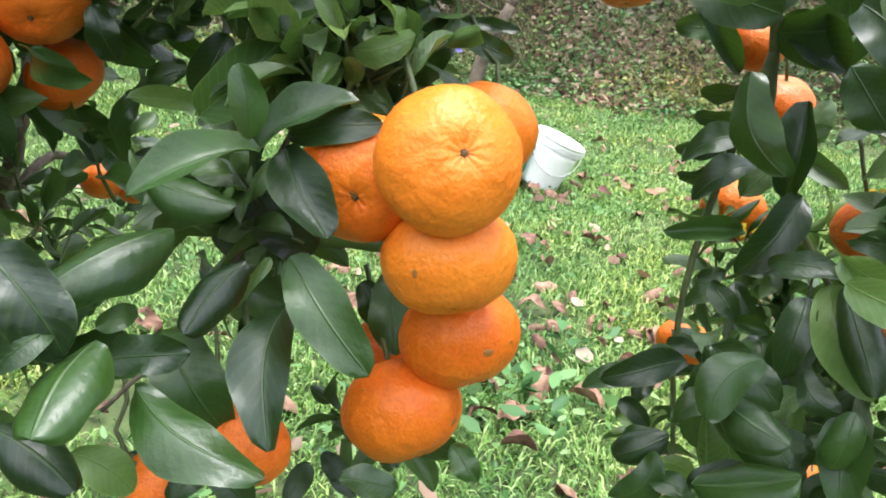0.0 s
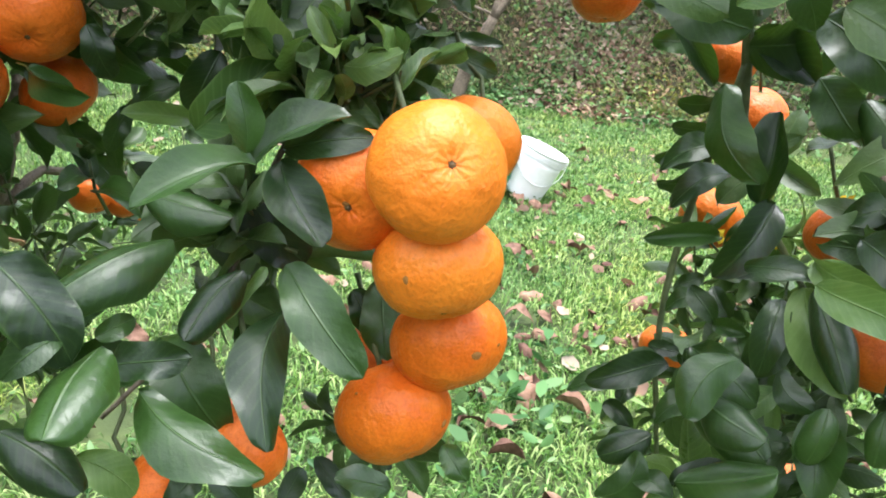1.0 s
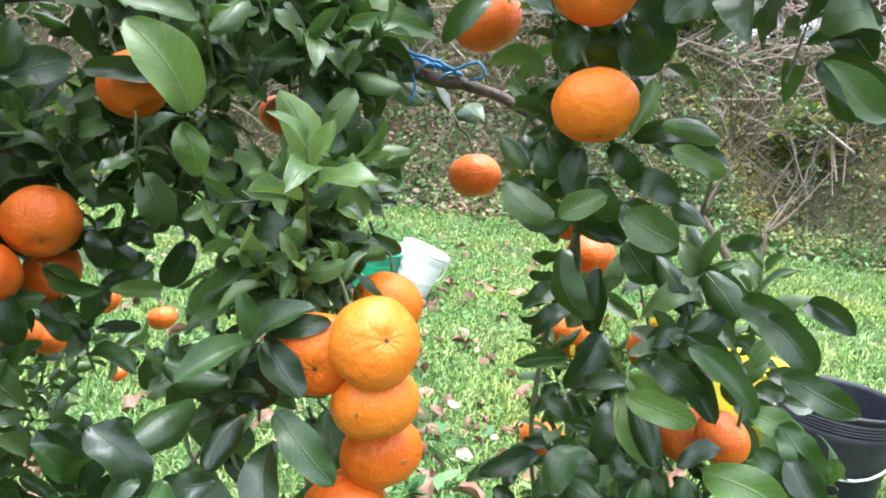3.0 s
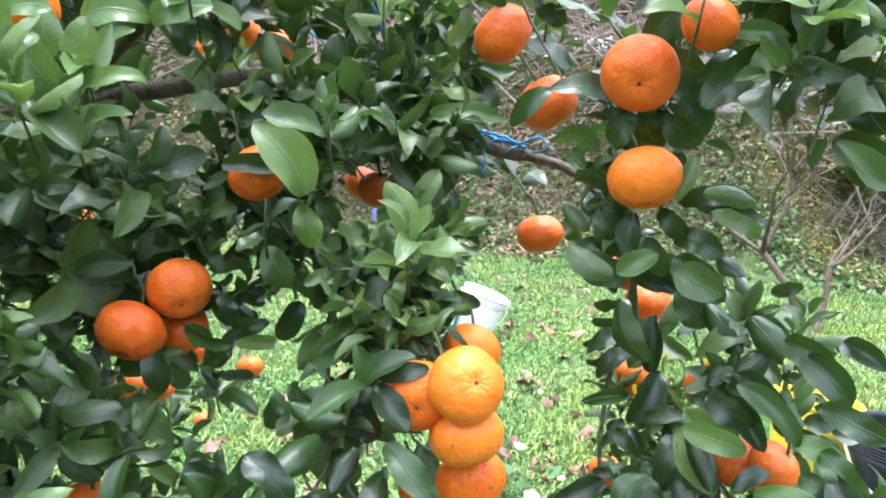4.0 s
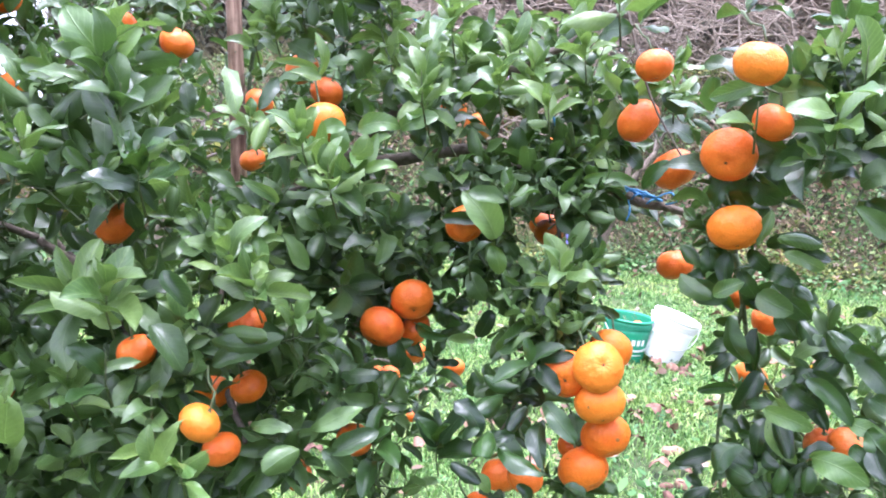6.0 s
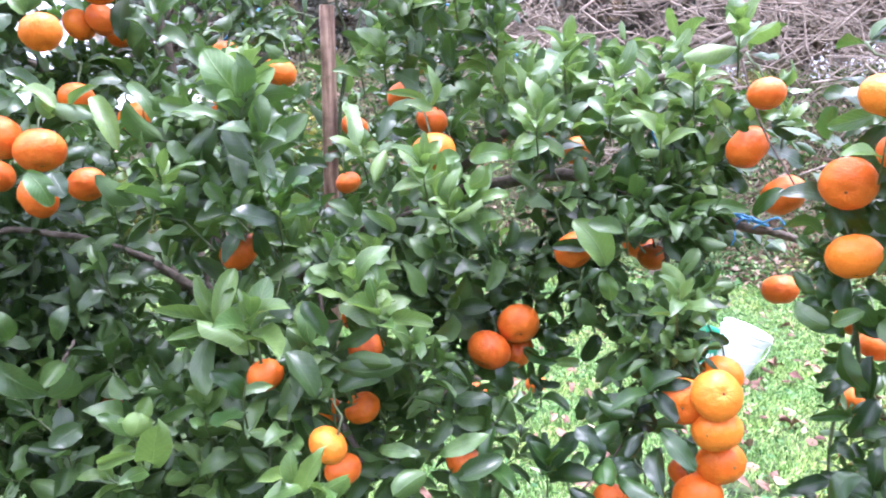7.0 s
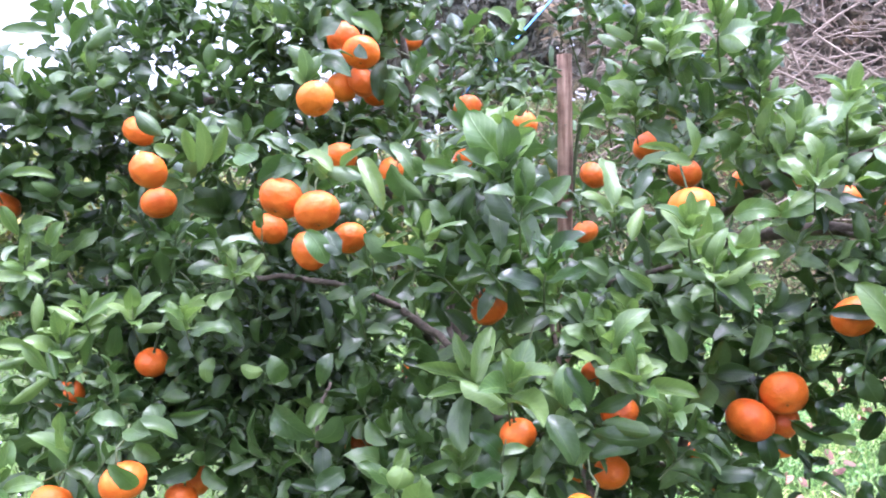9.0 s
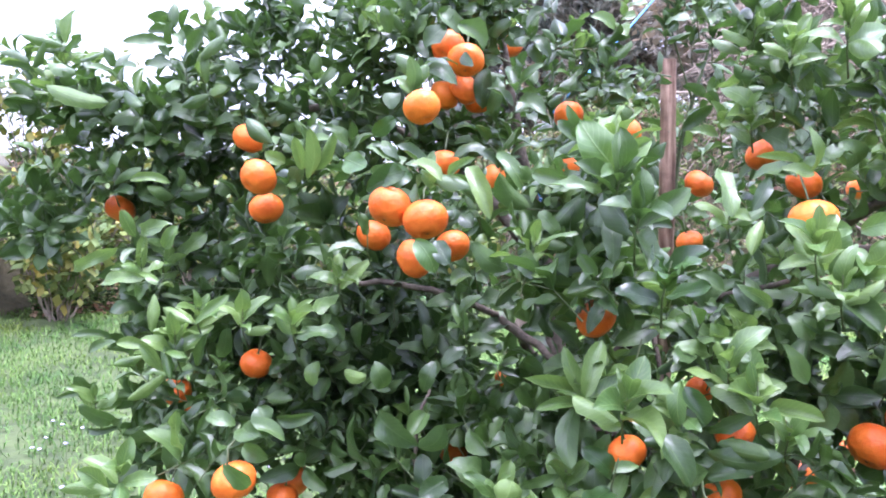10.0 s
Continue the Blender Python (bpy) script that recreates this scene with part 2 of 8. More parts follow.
TUB_GLIMPSE = simple("tub_glimpse_yellow", (0.75, 0.52, 0.02), (0.85, 0.68, 0.06), 20, 0.6)
STONE = simple("bank_stone", (0.13, 0.115, 0.095), (0.30, 0.275, 0.235), 5, 0.9, 0.6, 0.01)

# ---- mesh tools ----
from mathutils.bvhtree import BVHTree
from mathutils.kdtree import KDTree

WORLD = {}


def thing(name, place, label, category, group="", kind=""):
    """An Empty at the base of a thing that has parts."""
    ob = new(name)
    ob.empty_display_size = 0.05
    ob.matrix_basis = Matrix.Translation(place)
    WORLD[ob] = Matrix.Translation(place)
    return tagged(ob, label, category, group, kind)


def put(ob, parent, world_matrix):
    """Stand ob at world_matrix, as a child of parent."""
    WORLD[ob] = world_matrix.copy()
    if parent:
        ob.parent = parent
        ob.matrix_basis = WORLD[parent].inverted() @ world_matrix
    else:
        ob.matrix_basis = world_matrix
    return ob


def mesh_of(name, verts, faces, mat, uvs=None, smooth=True):
    me = bpy.data.meshes.new(name)
    me.from_pydata(verts, [], faces)
    me.materials.append(mat)
    if uvs is not None:
        layer = me.uv_layers.new()
        index = np.empty(len(me.loops), dtype=np.int32)
        me.loops.foreach_get("vertex_index", index)
        layer.data.foreach_set("uv", np.asarray(uvs, dtype=np.float32)[index].ravel())
    if smooth:
        me.polygons.foreach_set("use_smooth", [True] * len(me.polygons))
    me.update()
    return me


def part(name, soup, mat, parent, label="", kind="", smooth=True, uvs=None):
    """One mesh object in world coordinates under a thing (or at top level)."""
    ob = new(name, mesh_of(name, soup[0], soup[1], mat, uvs, smooth))
    put(ob, parent, Matrix.Identity(4))
    return tagged(ob, label, kind=kind)


def tube(points, radii, sides=8, soup=None, cap=True):
    """A tapered round tube along points, added to a soup of vertices and faces."""
    soup = soup if soup is not None else ([], [])
    pts = [Vector(p) for p in points]
    if not hasattr(radii, "__len__"):
        radii = [radii] * len(pts)
    start = len(soup[0])
    guide = Vector((0.31, 0.17, 0.93))
    for i, p in enumerate(pts):
        along = (pts[min(i + 1, len(pts) - 1)] - pts[max(i - 1, 0)]).normalized()
        a = along.cross(guide if abs(along.dot(guide)) < 0.95 else Vector((1, 0, 0))).normalized()
        b = along.cross(a)
        for k in range(sides):
            w = 2 * math.pi * k / sides
            soup[0].append(tuple(p + (a * math.cos(w) + b * math.sin(w)) * radii[i]))
    for i in range(len(pts) - 1):
        for k in range(sides):
            q = start + i * sides
            soup[1].append((q + k, q + (k + 1) % sides, q + sides + (k + 1) % sides, q + sides + k))
    if cap:
        soup[1].append(tuple(start + k for k in reversed(range(sides))))
        soup[1].append(tuple(start + (len(pts) - 1) * sides + k for k in range(sides)))
    return soup


def bow(points, steps=6, wobble=0.0, rng=random):
    """A smooth line through points (Catmull-Rom), a little crooked."""
    p = [Vector(q) for q in points]
    p = [p[0] * 2 - p[1]] + p + [p[-1] * 2 - p[-2]]
    line = []
    for i in range(1, len(p) - 2):
        for s in range(steps):
            t = s / steps
            a, b, c, d = p[i - 1], p[i], p[i + 1], p[i + 2]
            q = 0.5 * (2 * b + (c - a) * t + (2 * a - 5 * b + 4 * c - d) * t * t + (3 * b - a - 3 * c + d) * t ** 3)
            line.append(q + Vector([rng.uniform(-wobble, wobble) for _ in range(3)]))
    return line + [p[-2]]


def lathe(profile, sides=40, lean=None):
    """A turned shape from (radius, height) pairs."""
    soup = ([], [])
    for r, z in profile:
        for k in range(sides):
            w = 2 * math.pi * k / sides
            soup[0].append((r * math.cos(w), r * math.sin(w), z))
    for i in range(len(profile) - 1):
        for k in range(sides):
            q = i * sides
            soup[1].append((q + k, q + (k + 1) % sides, q + sides + (k + 1) % sides, q + sides + k))
    return soup


def moved(soup, m):
    return ([tuple(m @ Vector(v)) for v in soup[0]], soup[1])


# ---- leaves ----
def leaf_shape(shape, across, along, seed, blunt=0.46):
    """A citrus leaf, 1 long along y and 0.45 wide, with its fold, arch, wavy margin and curled tip."""
    rng = random.Random(seed)
    fold, arch, wave = {"flat": (0.20, 0.10, 0.035), "cupped": (0.55, 0.16, 0.03), "droop": (0.28, 0.40, 0.04), "trough": (0.95, 0.14, 0.04),
                        "rolled": (-0.9, 0.12, 0.03), "wavy": (0.22, 0.20, 0.085), "sickle": (-0.30, 0.20, 0.04)}[shape]
    verts, faces, uvs = [], [], []
    phase, sway = rng.uniform(0, 6), rng.uniform(-0.06, 0.06) if shape != "sickle" else 0.14
    twist, curl, lop = rng.uniform(-0.6, 0.6), rng.uniform(-0.30, 0.08), rng.uniform(-0.12, 0.12)
    ripple = rng.uniform(8, 13)
    for i in range(along + 1):
        v = 0.35 * i / along + 0.65 * (0.5 - 0.5 * math.cos(math.pi * i / along))
        half = 0.225 * max(math.sin(math.pi * v ** 1.04), 0.0) ** blunt + (0.012 if 0 < v < 1 else 0.006)
        half *= 1 + 0.045 * math.sin(ripple * v + phase)
        for k in range(across + 1):
            u = 2 * k / across - 1
            reach = half * (1 + lop * (1 if u > 0 else -1))
            if shape == "rolled":
                w = u * 1.6
                x, z = reach * math.sin(w), -reach * (1 - math.cos(w)) * 0.8
            else:
                x, z = reach * u * (1 - 0.12 * abs(fold)), fold * reach * abs(u) ** 1.4
            z += arch * 4 * (v - v * v) * 0.5 + wave * math.sin(ripple * v + phase + u * 1.7) * abs(u) ** 1.5
            w = twist * (v - 0.4)
            x, z = x * math.cos(w) - z * math.sin(w), x * math.sin(w) + z * math.cos(w)
            verts.append((x + sway * math.sin(math.pi * v), v, z + curl * v ** 2.5))
            uvs.append((k / across, v))
    for i in range(along):
        for k in range(across):
            q = i * (across + 1) + k
            faces.append((q, q + 1, q + across + 2, q + across + 1))
    return verts, faces, uvs


SHAPES = ("sickle", "trough", "flat", "cupped", "droop", "rolled", "wavy")
LEAF_MESH = {}
for s in SHAPES:
    for young, mat in ((0, LEAF), (1, YOUNG)):
        for version in range(3):
            v, f, uv = leaf_shape(s, 8, 14, len(s) * 31 + young * 17 + version * 7)
            LEAF_MESH[s, young, version] = mesh_of("leaf", v, f, mat, uv)
CHEAP = [leaf_shape(s, 4, 7, 7 * i + 53 * j, 0.50 + 0.07 * j) for i, s in enumerate(("cupped", "droop", "trough", "wavy", "cupped", "rolled", "sickle", "wavy")) for j in range(3)]
LEAF_ROOM = [300]


def leaf_frame(base, tip, facing):
    y = (Vector(tip) - Vector(base)).normalized()
    x = y.cross(Vector(facing)).normalized()
    m = Matrix((x, y, x.cross(y))).transposed().to_4x4()
    m.translation = base
    return m


def leaf_at(tree, base, tip, width, facing, shape="cupped", young=0):
    """One leaf as a part of its tree, from its stalk end to its tip."""
    length = (Vector(tip) - Vector(base)).length
    wide = width / 0.45
    ob = new("leaf", LEAF_MESH[shape, young, random.randrange(3)])
    LEAF_ROOM[0] -= 1
    return put(ob, tree, leaf_frame(base, tip, facing) @ Matrix.Diagonal((wide, length, (wide + length) / 2, 1)))


class Foliage:
    """Many leaves gathered into one mesh."""

    def __init__(self):
        self.verts, self.faces, self.uvs, self.count = [], [], [], 0

    def add(self, m, which):
        v, f, uv = CHEAP[which % len(CHEAP)]
        a = np.array(m)
        p = np.asarray(v) @ a[:3, :3].T + a[:3, 3]
        self.verts.append(p)
        self.faces.append(np.asarray(f) + self.count)
        self.uvs.append(np.asarray(uv))
        self.count += len(p)

    def finish(self, name, mat, parent, label):
        if not self.count:
            return None
        ob = new(name, mesh_of(name, np.vstack(self.verts).tolist(), np.vstack(self.faces).tolist(), mat, np.vstack(self.uvs)))
        put(ob, parent, Matrix.Identity(4))
        return tagged(ob, label, kind="stuff")


def spiral(base, axis, n, size, rng, spread=(35, 75), reach=0.35):
    """Base, tip and facing of the leaves of one shoot, set in a spiral round its stem."""
    axis = Vector(axis).normalized()
    a = axis.cross(Vector((0.3, 0.5, 0.81))).normalized()
    b = axis.cross(a)
    turn = rng.uniform(0, 6.28)
    for i in range(n):
        w = turn + i * 2.4 + rng.uniform(-0.3, 0.3)
        radial = a * math.cos(w) + b * math.sin(w)
        up = radians(spread[1] + (spread[0] - spread[1]) * i / max(n - 1, 1) + rng.uniform(-12, 12))
        out = axis * math.cos(up) + radial * math.sin(up)
        length = size * rng.uniform(0.7, 1.15) * (1.0 if i < n - 2 else 0.7)
        root = Vector(base) + axis * (size * reach * (i / n - 0.5) * 2.2) + radial * 0.003
        out = (out + Vector((0, 0, -0.18)) * rng.random()).normalized()
        facing = axis * math.sin(up) - radial * math.cos(up) + Vector([rng.uniform(-0.35, 0.35) for _ in range(3)])
        yield root, root + out * length, length * rng.uniform(0.37, 0.53), facing


STEMS = ([], [])
MATURE, FRESH = Foliage(), Foliage()
rose_rng = random.Random(11)


FRUIT_SPOTS = []
SPOT_TREE = []


def hides_fruit(p, gap):
    """True where a leaf would grow through a fruit or just outside it."""
    if len(SPOT_TREE) == 0:
        tree = KDTree(len(FRUIT_SPOTS))
        for i, q in enumerate(FRUIT_SPOTS):
            tree.insert(q, i)
        tree.balance()
        SPOT_TREE.append(tree)
    return SPOT_TREE[0].find(p)[2] < gap


def joined_leaf(store, base, tip, width, facing, rng):
    length = (tip - base).length
    wide = width / 0.45
    store.add(leaf_frame(base, tip, facing) @ Matrix.Diagonal((wide, length, (wide + length) / 2, 1)), rng.randrange(100))


def leaf_in(store, base, tip, width, facing):
    """A single large leaf of the outer crown."""
    joined_leaf(store, Vector(base), Vector(tip), width, facing, rose_rng)


def rosette(tree, place, axis, n, size, young=1):
    """A leafy shoot tip; the first ones have their leaves as parts, the rest join the foliage."""
    stem = Vector(axis).normalized() * size
    tube([Vector(place) - stem * 0.8 + Vector((0.004, 0.012, -0.004)), Vector(place) - stem * 0.3, Vector(place) + stem * 0.4], [0.0016, 0.0014, 0.0008], 5, STEMS)
    for base, tip, width, facing in spiral(place, axis, n, size * 0.84, rose_rng, (18, 68)):
        if hides_fruit(base.lerp(tip, 0.6), 0.04):
            continue
        if LEAF_ROOM[0] > 0:
            leaf_at(tree, base, tip, width, facing, rose_rng.choice(("cupped", "cupped", "flat", "wavy", "droop")), young)
        else:
            joined_leaf(FRESH if young else MATURE, base, tip, width, facing, rose_rng)


def shoots(centre, radii, number, size, rng, keep=lambda p: True, store=None, fresh=None, young=0.22):
    """Leafy shoots through a rounded mass of crown, thicker towards its outside."""
    c = Vector(centre)
    made = 0
    while made < number:
        made += 1
        d = Vector([rng.gauss(0, 1) for _ in range(3)]).normalized()
        p = c + Vector([d[i] * radii[i] for i in range(3)]) * (rng.uniform(0.25, 1.0) ** 0.6)
        if not keep(p) or hides_fruit(p, 0.05):
            continue
        axis = Vector((d.x * 0.7, d.y * 0.7, d.z * 0.3 + 0.55)) + Vector([rng.uniform(-0.5, 0.5) for _ in range(3)])
        axis.normalize()
        n = rng.randint(5, 8)
        s = size * rng.uniform(0.75, 1.2)
        tube([p - axis * s * 0.9, p - axis * s * 0.5, p + axis * s * 0.4], [0.0016, 0.0014, 0.0008], 4, STEMS, False)
        is_young = rng.random() < young and d.z > -0.2
        target = (fresh or FRESH) if is_young else (store or MATURE)
        for base, tip, width, facing in spiral(p, axis, n, s, rng, (30, 80), 0.5):
            if hides_fruit(base.lerp(tip, 0.6), 0.042) or hides_fruit(tip, 0.036):
                continue
            joined_leaf(target, base, tip, width, facing, rng)

# ---- ground and bank ----
def rise(x, y):
    """Height of the land: a lawn, and a bank that runs round behind it."""
    r = math.hypot(x, y)
    edge = 9.2 + 0.45 * math.sin(x * 0.9 + 1.0) + 0.35 * math.sin(x * 2.1)
    s = min(max((r - edge) / 2.4, 0.0), 1.0)
    s = s * s * (3 - 2 * s)
    top = 2.5 if x > -3 else 2.5 - 1.0 * min((-3 - x) / 4, 1.0)
    low = noise.noise(Vector((x * 0.7, y * 0.7, 0.3))) * 0.03 * min(r / 3, 1)
    rough = noise.noise(Vector((x * 1.3, y * 1.3, 2.0))) * 0.22 * s + noise.noise(Vector((x * 4, y * 4, 5.0))) * 0.07 * s
    return low + top * s + rough + max(r - 14, 0) * 0.015


axis_line = [math.sinh(i / 90 * 5.2) / math.sinh(5.2) * 400 for i in range(-90, 91)]
ground_soup = ([(x, y + 4.0, rise(x, y + 4.0)) for y in axis_line for x in axis_line], [])
size = len(axis_line)
for j in range(size - 1):
    for i in range(size - 1):
        q = j * size + i
        ground_soup[1].append((q, q + 1, q + size + 1, q + size))
ground = part("ground", ground_soup, GROUND, None)
tagged(ground, "mown weedy lawn rising into an overgrown bank", "ground", kind="structure")
ground.data.materials.append(SOIL)
for poly in ground.data.polygons:
    if poly.center.z > 0.22 and math.hypot(poly.center.x, poly.center.y) < 60:
        poly.material_index = 1

# ---- grass ----
grass_rng = np.random.default_rng(5)


def blades(count, xs, ys, length, width, rng, keep=None):
    """Bent blades of grass and broad weed leaves as one soup of quads."""
    x = rng.uniform(xs[0], xs[1], count) + rng.normal(0, 0.22, count)
    y = rng.uniform(ys[0], ys[1], count) + rng.normal(0, 0.22, count)
    r = np.hypot(x, y)
    ok = r < 9.6
    clump = np.array([noise.noise(Vector((a * 2.2, b * 2.2, 9.0))) for a, b in zip(x, y)])
    ok &= rng.uniform(-0.75, 0.45, count) < clump * 1.3 + 0.22
    x, y = x[ok], y[ok]
    n = len(x)
    z = np.array([rise(a, b) for a, b in zip(x, y)])
    turn = rng.uniform(0, 2 * np.pi, n)
    tall = rng.uniform(0.5, 1.2, n) * length
    flat = rng.uniform(0.2, 1.3, n)
    wide = rng.uniform(0.5, 1.3, n) * width
    d = np.stack([np.cos(turn), np.sin(turn), np.zeros(n)], 1)
    s = np.stack([-np.sin(turn), np.cos(turn), np.zeros(n)], 1)
    base = np.stack([x, y, z - 0.006], 1)
    up = np.array([0, 0, 1.0])
    mid = base + d * (tall * np.sin(flat) * 0.5)[:, None] + up * (tall * np.cos(flat * 0.6) * 0.55)[:, None]
    tip = base + d * (tall * np.sin(flat))[:, None] + up * (tall * np.cos(flat) * 0.75)[:, None]
    w = s * wide[:, None] / 2
    v = np.concatenate([base - w * 0.5, base + w * 0.5, mid + w, mid - w, tip], 0)
    k = np.arange(n)
    quads = np.stack([k, k + n, k + 2 * n, k + 3 * n], 1)
    tris = np.stack([k + 3 * n, k + 2 * n, k + 4 * n], 1)
    return v.tolist(), quads.tolist() + tris.tolist()


for label, soup in (("short bright green lawn grass and weeds", blades(130000, (-1.2, 3.6), (0.9, 5.2), 0.080, 0.0062, grass_rng)),
                    ("bright green grass farther over the lawn", blades(150000, (-3.5, 7.5), (4.6, 9.6), 0.085, 0.0080, grass_rng)),
                    ("grass round the walk", blades(56000, (-8.0, 8.0), (-7.0, 0.9), 0.10, 0.019, grass_rng)),
                    ("grass at the edge of the lawn", blades(40000, (3.2, 8.5), (0.6, 5.4), 0.085, 0.010, grass_rng)),
                    ("green lawn grass beside the tree, darkened in its colour", blades(110000, (-9.5, -1.0), (0.2, 7.5), 0.085, 0.0085, grass_rng))):
    tagged(part("grass", soup, DIM_GRASS if "beside" in label else GRASS, None, label, "stuff"), category="grass")


def scattered(count, place, size, rng, lift=0.0, upright=0.5, slim=1.0):
    """Small loose leaves lying over the land as one soup."""
    verts, faces = [], []
    for _ in range(count):
        x, y = place(rng)
        p = Vector((x, y, rise(x, y) + lift * rng.random()))
        e = 0.3
        normal = Vector((rise(x - e, y) - rise(x + e, y), rise(x, y - e) - rise(x, y + e), 2 * e)).normalized()
        normal = (normal + Vector([rng.uniform(-upright, upright) for _ in range(3)])).normalized()
        a = normal.cross(Vector((rng.uniform(-1, 1), rng.uniform(-1, 1), 0.2))).normalized()
        b = normal.cross(a)
        s = size * rng.uniform(0.5, 1.3)
        q = len(verts)
        bend = rng.uniform(-0.25, 0.25) * s
        for u, v in ((0, -1.0), (0.62, -0.35), (0.5, 0.45), (0, 1.05), (-0.5, 0.45), (-0.62, -0.35)):
            verts.append(tuple(p + a * u * s * 0.6 * slim + b * v * s * 0.6 + normal * (0.012 + bend * abs(u))))
        faces += [(q, q + 1, q + 2, q + 3), (q, q + 3, q + 4, q + 5)]
    return verts, faces


bank_rng = random.Random(8)


def on_bank(rng):
    w, r = rng.uniform(-1.05, 1.0), rng.uniform(9.0, 12.6)
    return math.sin(w) * r, math.cos(w) * r


def on_lawn_edge(rng):
    w, r = rng.uniform(-0.9, 0.8), rng.gauss(9.4, 0.5)
    return math.sin(w) * r, math.cos(w) * r


def on_lawn(rng):
    return rng.uniform(-1.6, 3.2), rng.uniform(1.2, 7.8)


def in_patches(rng):
    while True:
        x, y = on_bank(rng)
        if noise.noise(Vector((x * 0.8, y * 0.8, 3.0))) > -0.38 - 0.5 * (x > 1.5):
            return x, y


tagged(part("ivy", scattered(76000, in_patches, 0.050, bank_rng, 0.24, 1.2, 0.8), IVY, None, "dark green creepers over the bank", "stuff"), category="creeper")
tagged(part("ivy", scattered(9000, on_lawn_edge, 0.06, bank_rng, 0.16, 1.2, 0.75), WEED, None, "leafy weeds along the foot of the bank", "stuff"), category="weeds")
tagged(part("leaf_litter", scattered(20000, on_bank, 0.075, bank_rng, 0.08, 1.0, 0.75), LITTER, None, "brown dead leaves lying on the bank", "stuff"), category="leaves")
tagged(part("leaf_litter", scattered(1500, lambda r: (r.gauss(2.78, 0.45), r.gauss(9.23, 0.40)), 0.10, bank_rng, 0.10, 1.0, 0.75), LITTER, None, "drift of brown dead leaves at the foot of the bank", "stuff"), category="leaves")
tagged(part("leaf_litter", scattered(420, on_lawn, 0.06, bank_rng, 0.05, 0.7), LITTER, None, "pale brown dead leaves lying in the grass", "stuff"), category="leaves")


tagged(part("weeds", scattered(9500, on_lawn, 0.030, bank_rng, 0.07, 1.3, 0.7), WEED, None, "broad-leaved weeds among the grass", "stuff"), category="weeds")


tagged(part("weeds", scattered(110, lambda r: (r.gauss(0.55, 0.22), r.gauss(2.35, 0.25)), 0.06, bank_rng, 0.10, 0.8, 0.8), WEED, None, "patch of broad-leaved weeds in the grass", "stuff"), category="weeds")


def fallen_leaf(x, y, size, turn, rng):
    """One curled brown leaf on the grass."""
    ob = new("fallen_leaf", FALLEN_MESH[rng.randrange(6)])
    put(ob, None, pose(x, y, rise(x, y) + 0.04, rng.uniform(-40, 40), rng.uniform(-40, 40), turn) @ Matrix.Diagonal((size * 1.15, size, size * 1.5, 1)) @ Matrix.Translation((0, -0.5, 0)))
    return tagged(ob, "curled brown fallen leaf lying on the grass", "leaf", "fallen leaves on the lawn")


FALLEN_SHAPES = [leaf_shape(s, 6, 8, 40 + 3 * i, 0.6) for i, s in enumerate(("droop", "rolled", "wavy", "trough", "wavy", "sickle"))]
FALLEN_MESH = [mesh_of("fallen_leaf", v, f, FALLEN, uv) for v, f, uv in FALLEN_SHAPES]
fall_rng = random.Random(21)
for x, y in ((0.72, 2.65), (0.61, 2.28), (0.66, 2.34), (0.46, 2.30), (0.50, 2.12), (0.54, 2.16), (0.40, 2.08), (0.49, 1.93), (0.59, 1.76), (0.84, 3.21), (0.74, 2.96), (1.34, 3.63),
             (2.36, 5.68), (1.85, 3.83), (1.17, 2.77), (1.25, 4.55), (1.76, 5.09), (0.85, 3.71), (2.01, 6.47), (1.67, 4.39), (0.87, 2.95), (1.34, 3.03)):
    fallen_leaf(x, y, fall_rng.uniform(0.10, 0.14), fall_rng.uniform(0, 360), fall_rng)
for _ in range(120):
    x, y = fall_rng.triangular(-0.1, 3.2, 0.9), fall_rng.triangular(1.6, 7.2, 2.6)
    fallen_leaf(x, y, fall_rng.uniform(0.05, 0.13), fall_rng.uniform(0, 360), fall_rng)
for _ in range(44):
    fallen_leaf(fall_rng.uniform(-1.6, 0.3), fall_rng.uniform(1.9, 4.5), fall_rng.uniform(0.07, 0.13), fall_rng.uniform(0, 360), fall_rng)


# ---- stones in the bank, dry brush, far trees ----
def stone(x, y, s, rng):
    bm = bmesh.new()
    bmesh.ops.create_icosphere(bm, subdivisions=3, radius=1)
    off = Vector((rng.random() * 9, rng.random() * 9, 0))
    for v in bm.verts:
        v.co *= 1 + 0.25 * noise.noise(v.co * 1.4 + off)
        v.co.z *= 0.7
    me = bpy.data.meshes.new("stone")
    bm.to_mesh(me)
    bm.free()
    me.materials.append(STONE)
    ob = new("stone", me)
    put(ob, None, pose(x, y, rise(x, y) + s * 0.15, 0, 0, rng.uniform(0, 360)) @ Matrix.Diagonal((s, s * 0.8, s, 1)))
    tagged(ob, "grey weathered stone half buried in the bank", "stone", "stones in the bank")


for x, y, s in ((4.9, 8.9, 0.20), (5.3, 8.8, 0.16), (4.6, 9.2, 0.14), (5.8, 8.6, 0.15), (5.1, 9.3, 0.22)):
    stone(x, y, s, bank_rng)

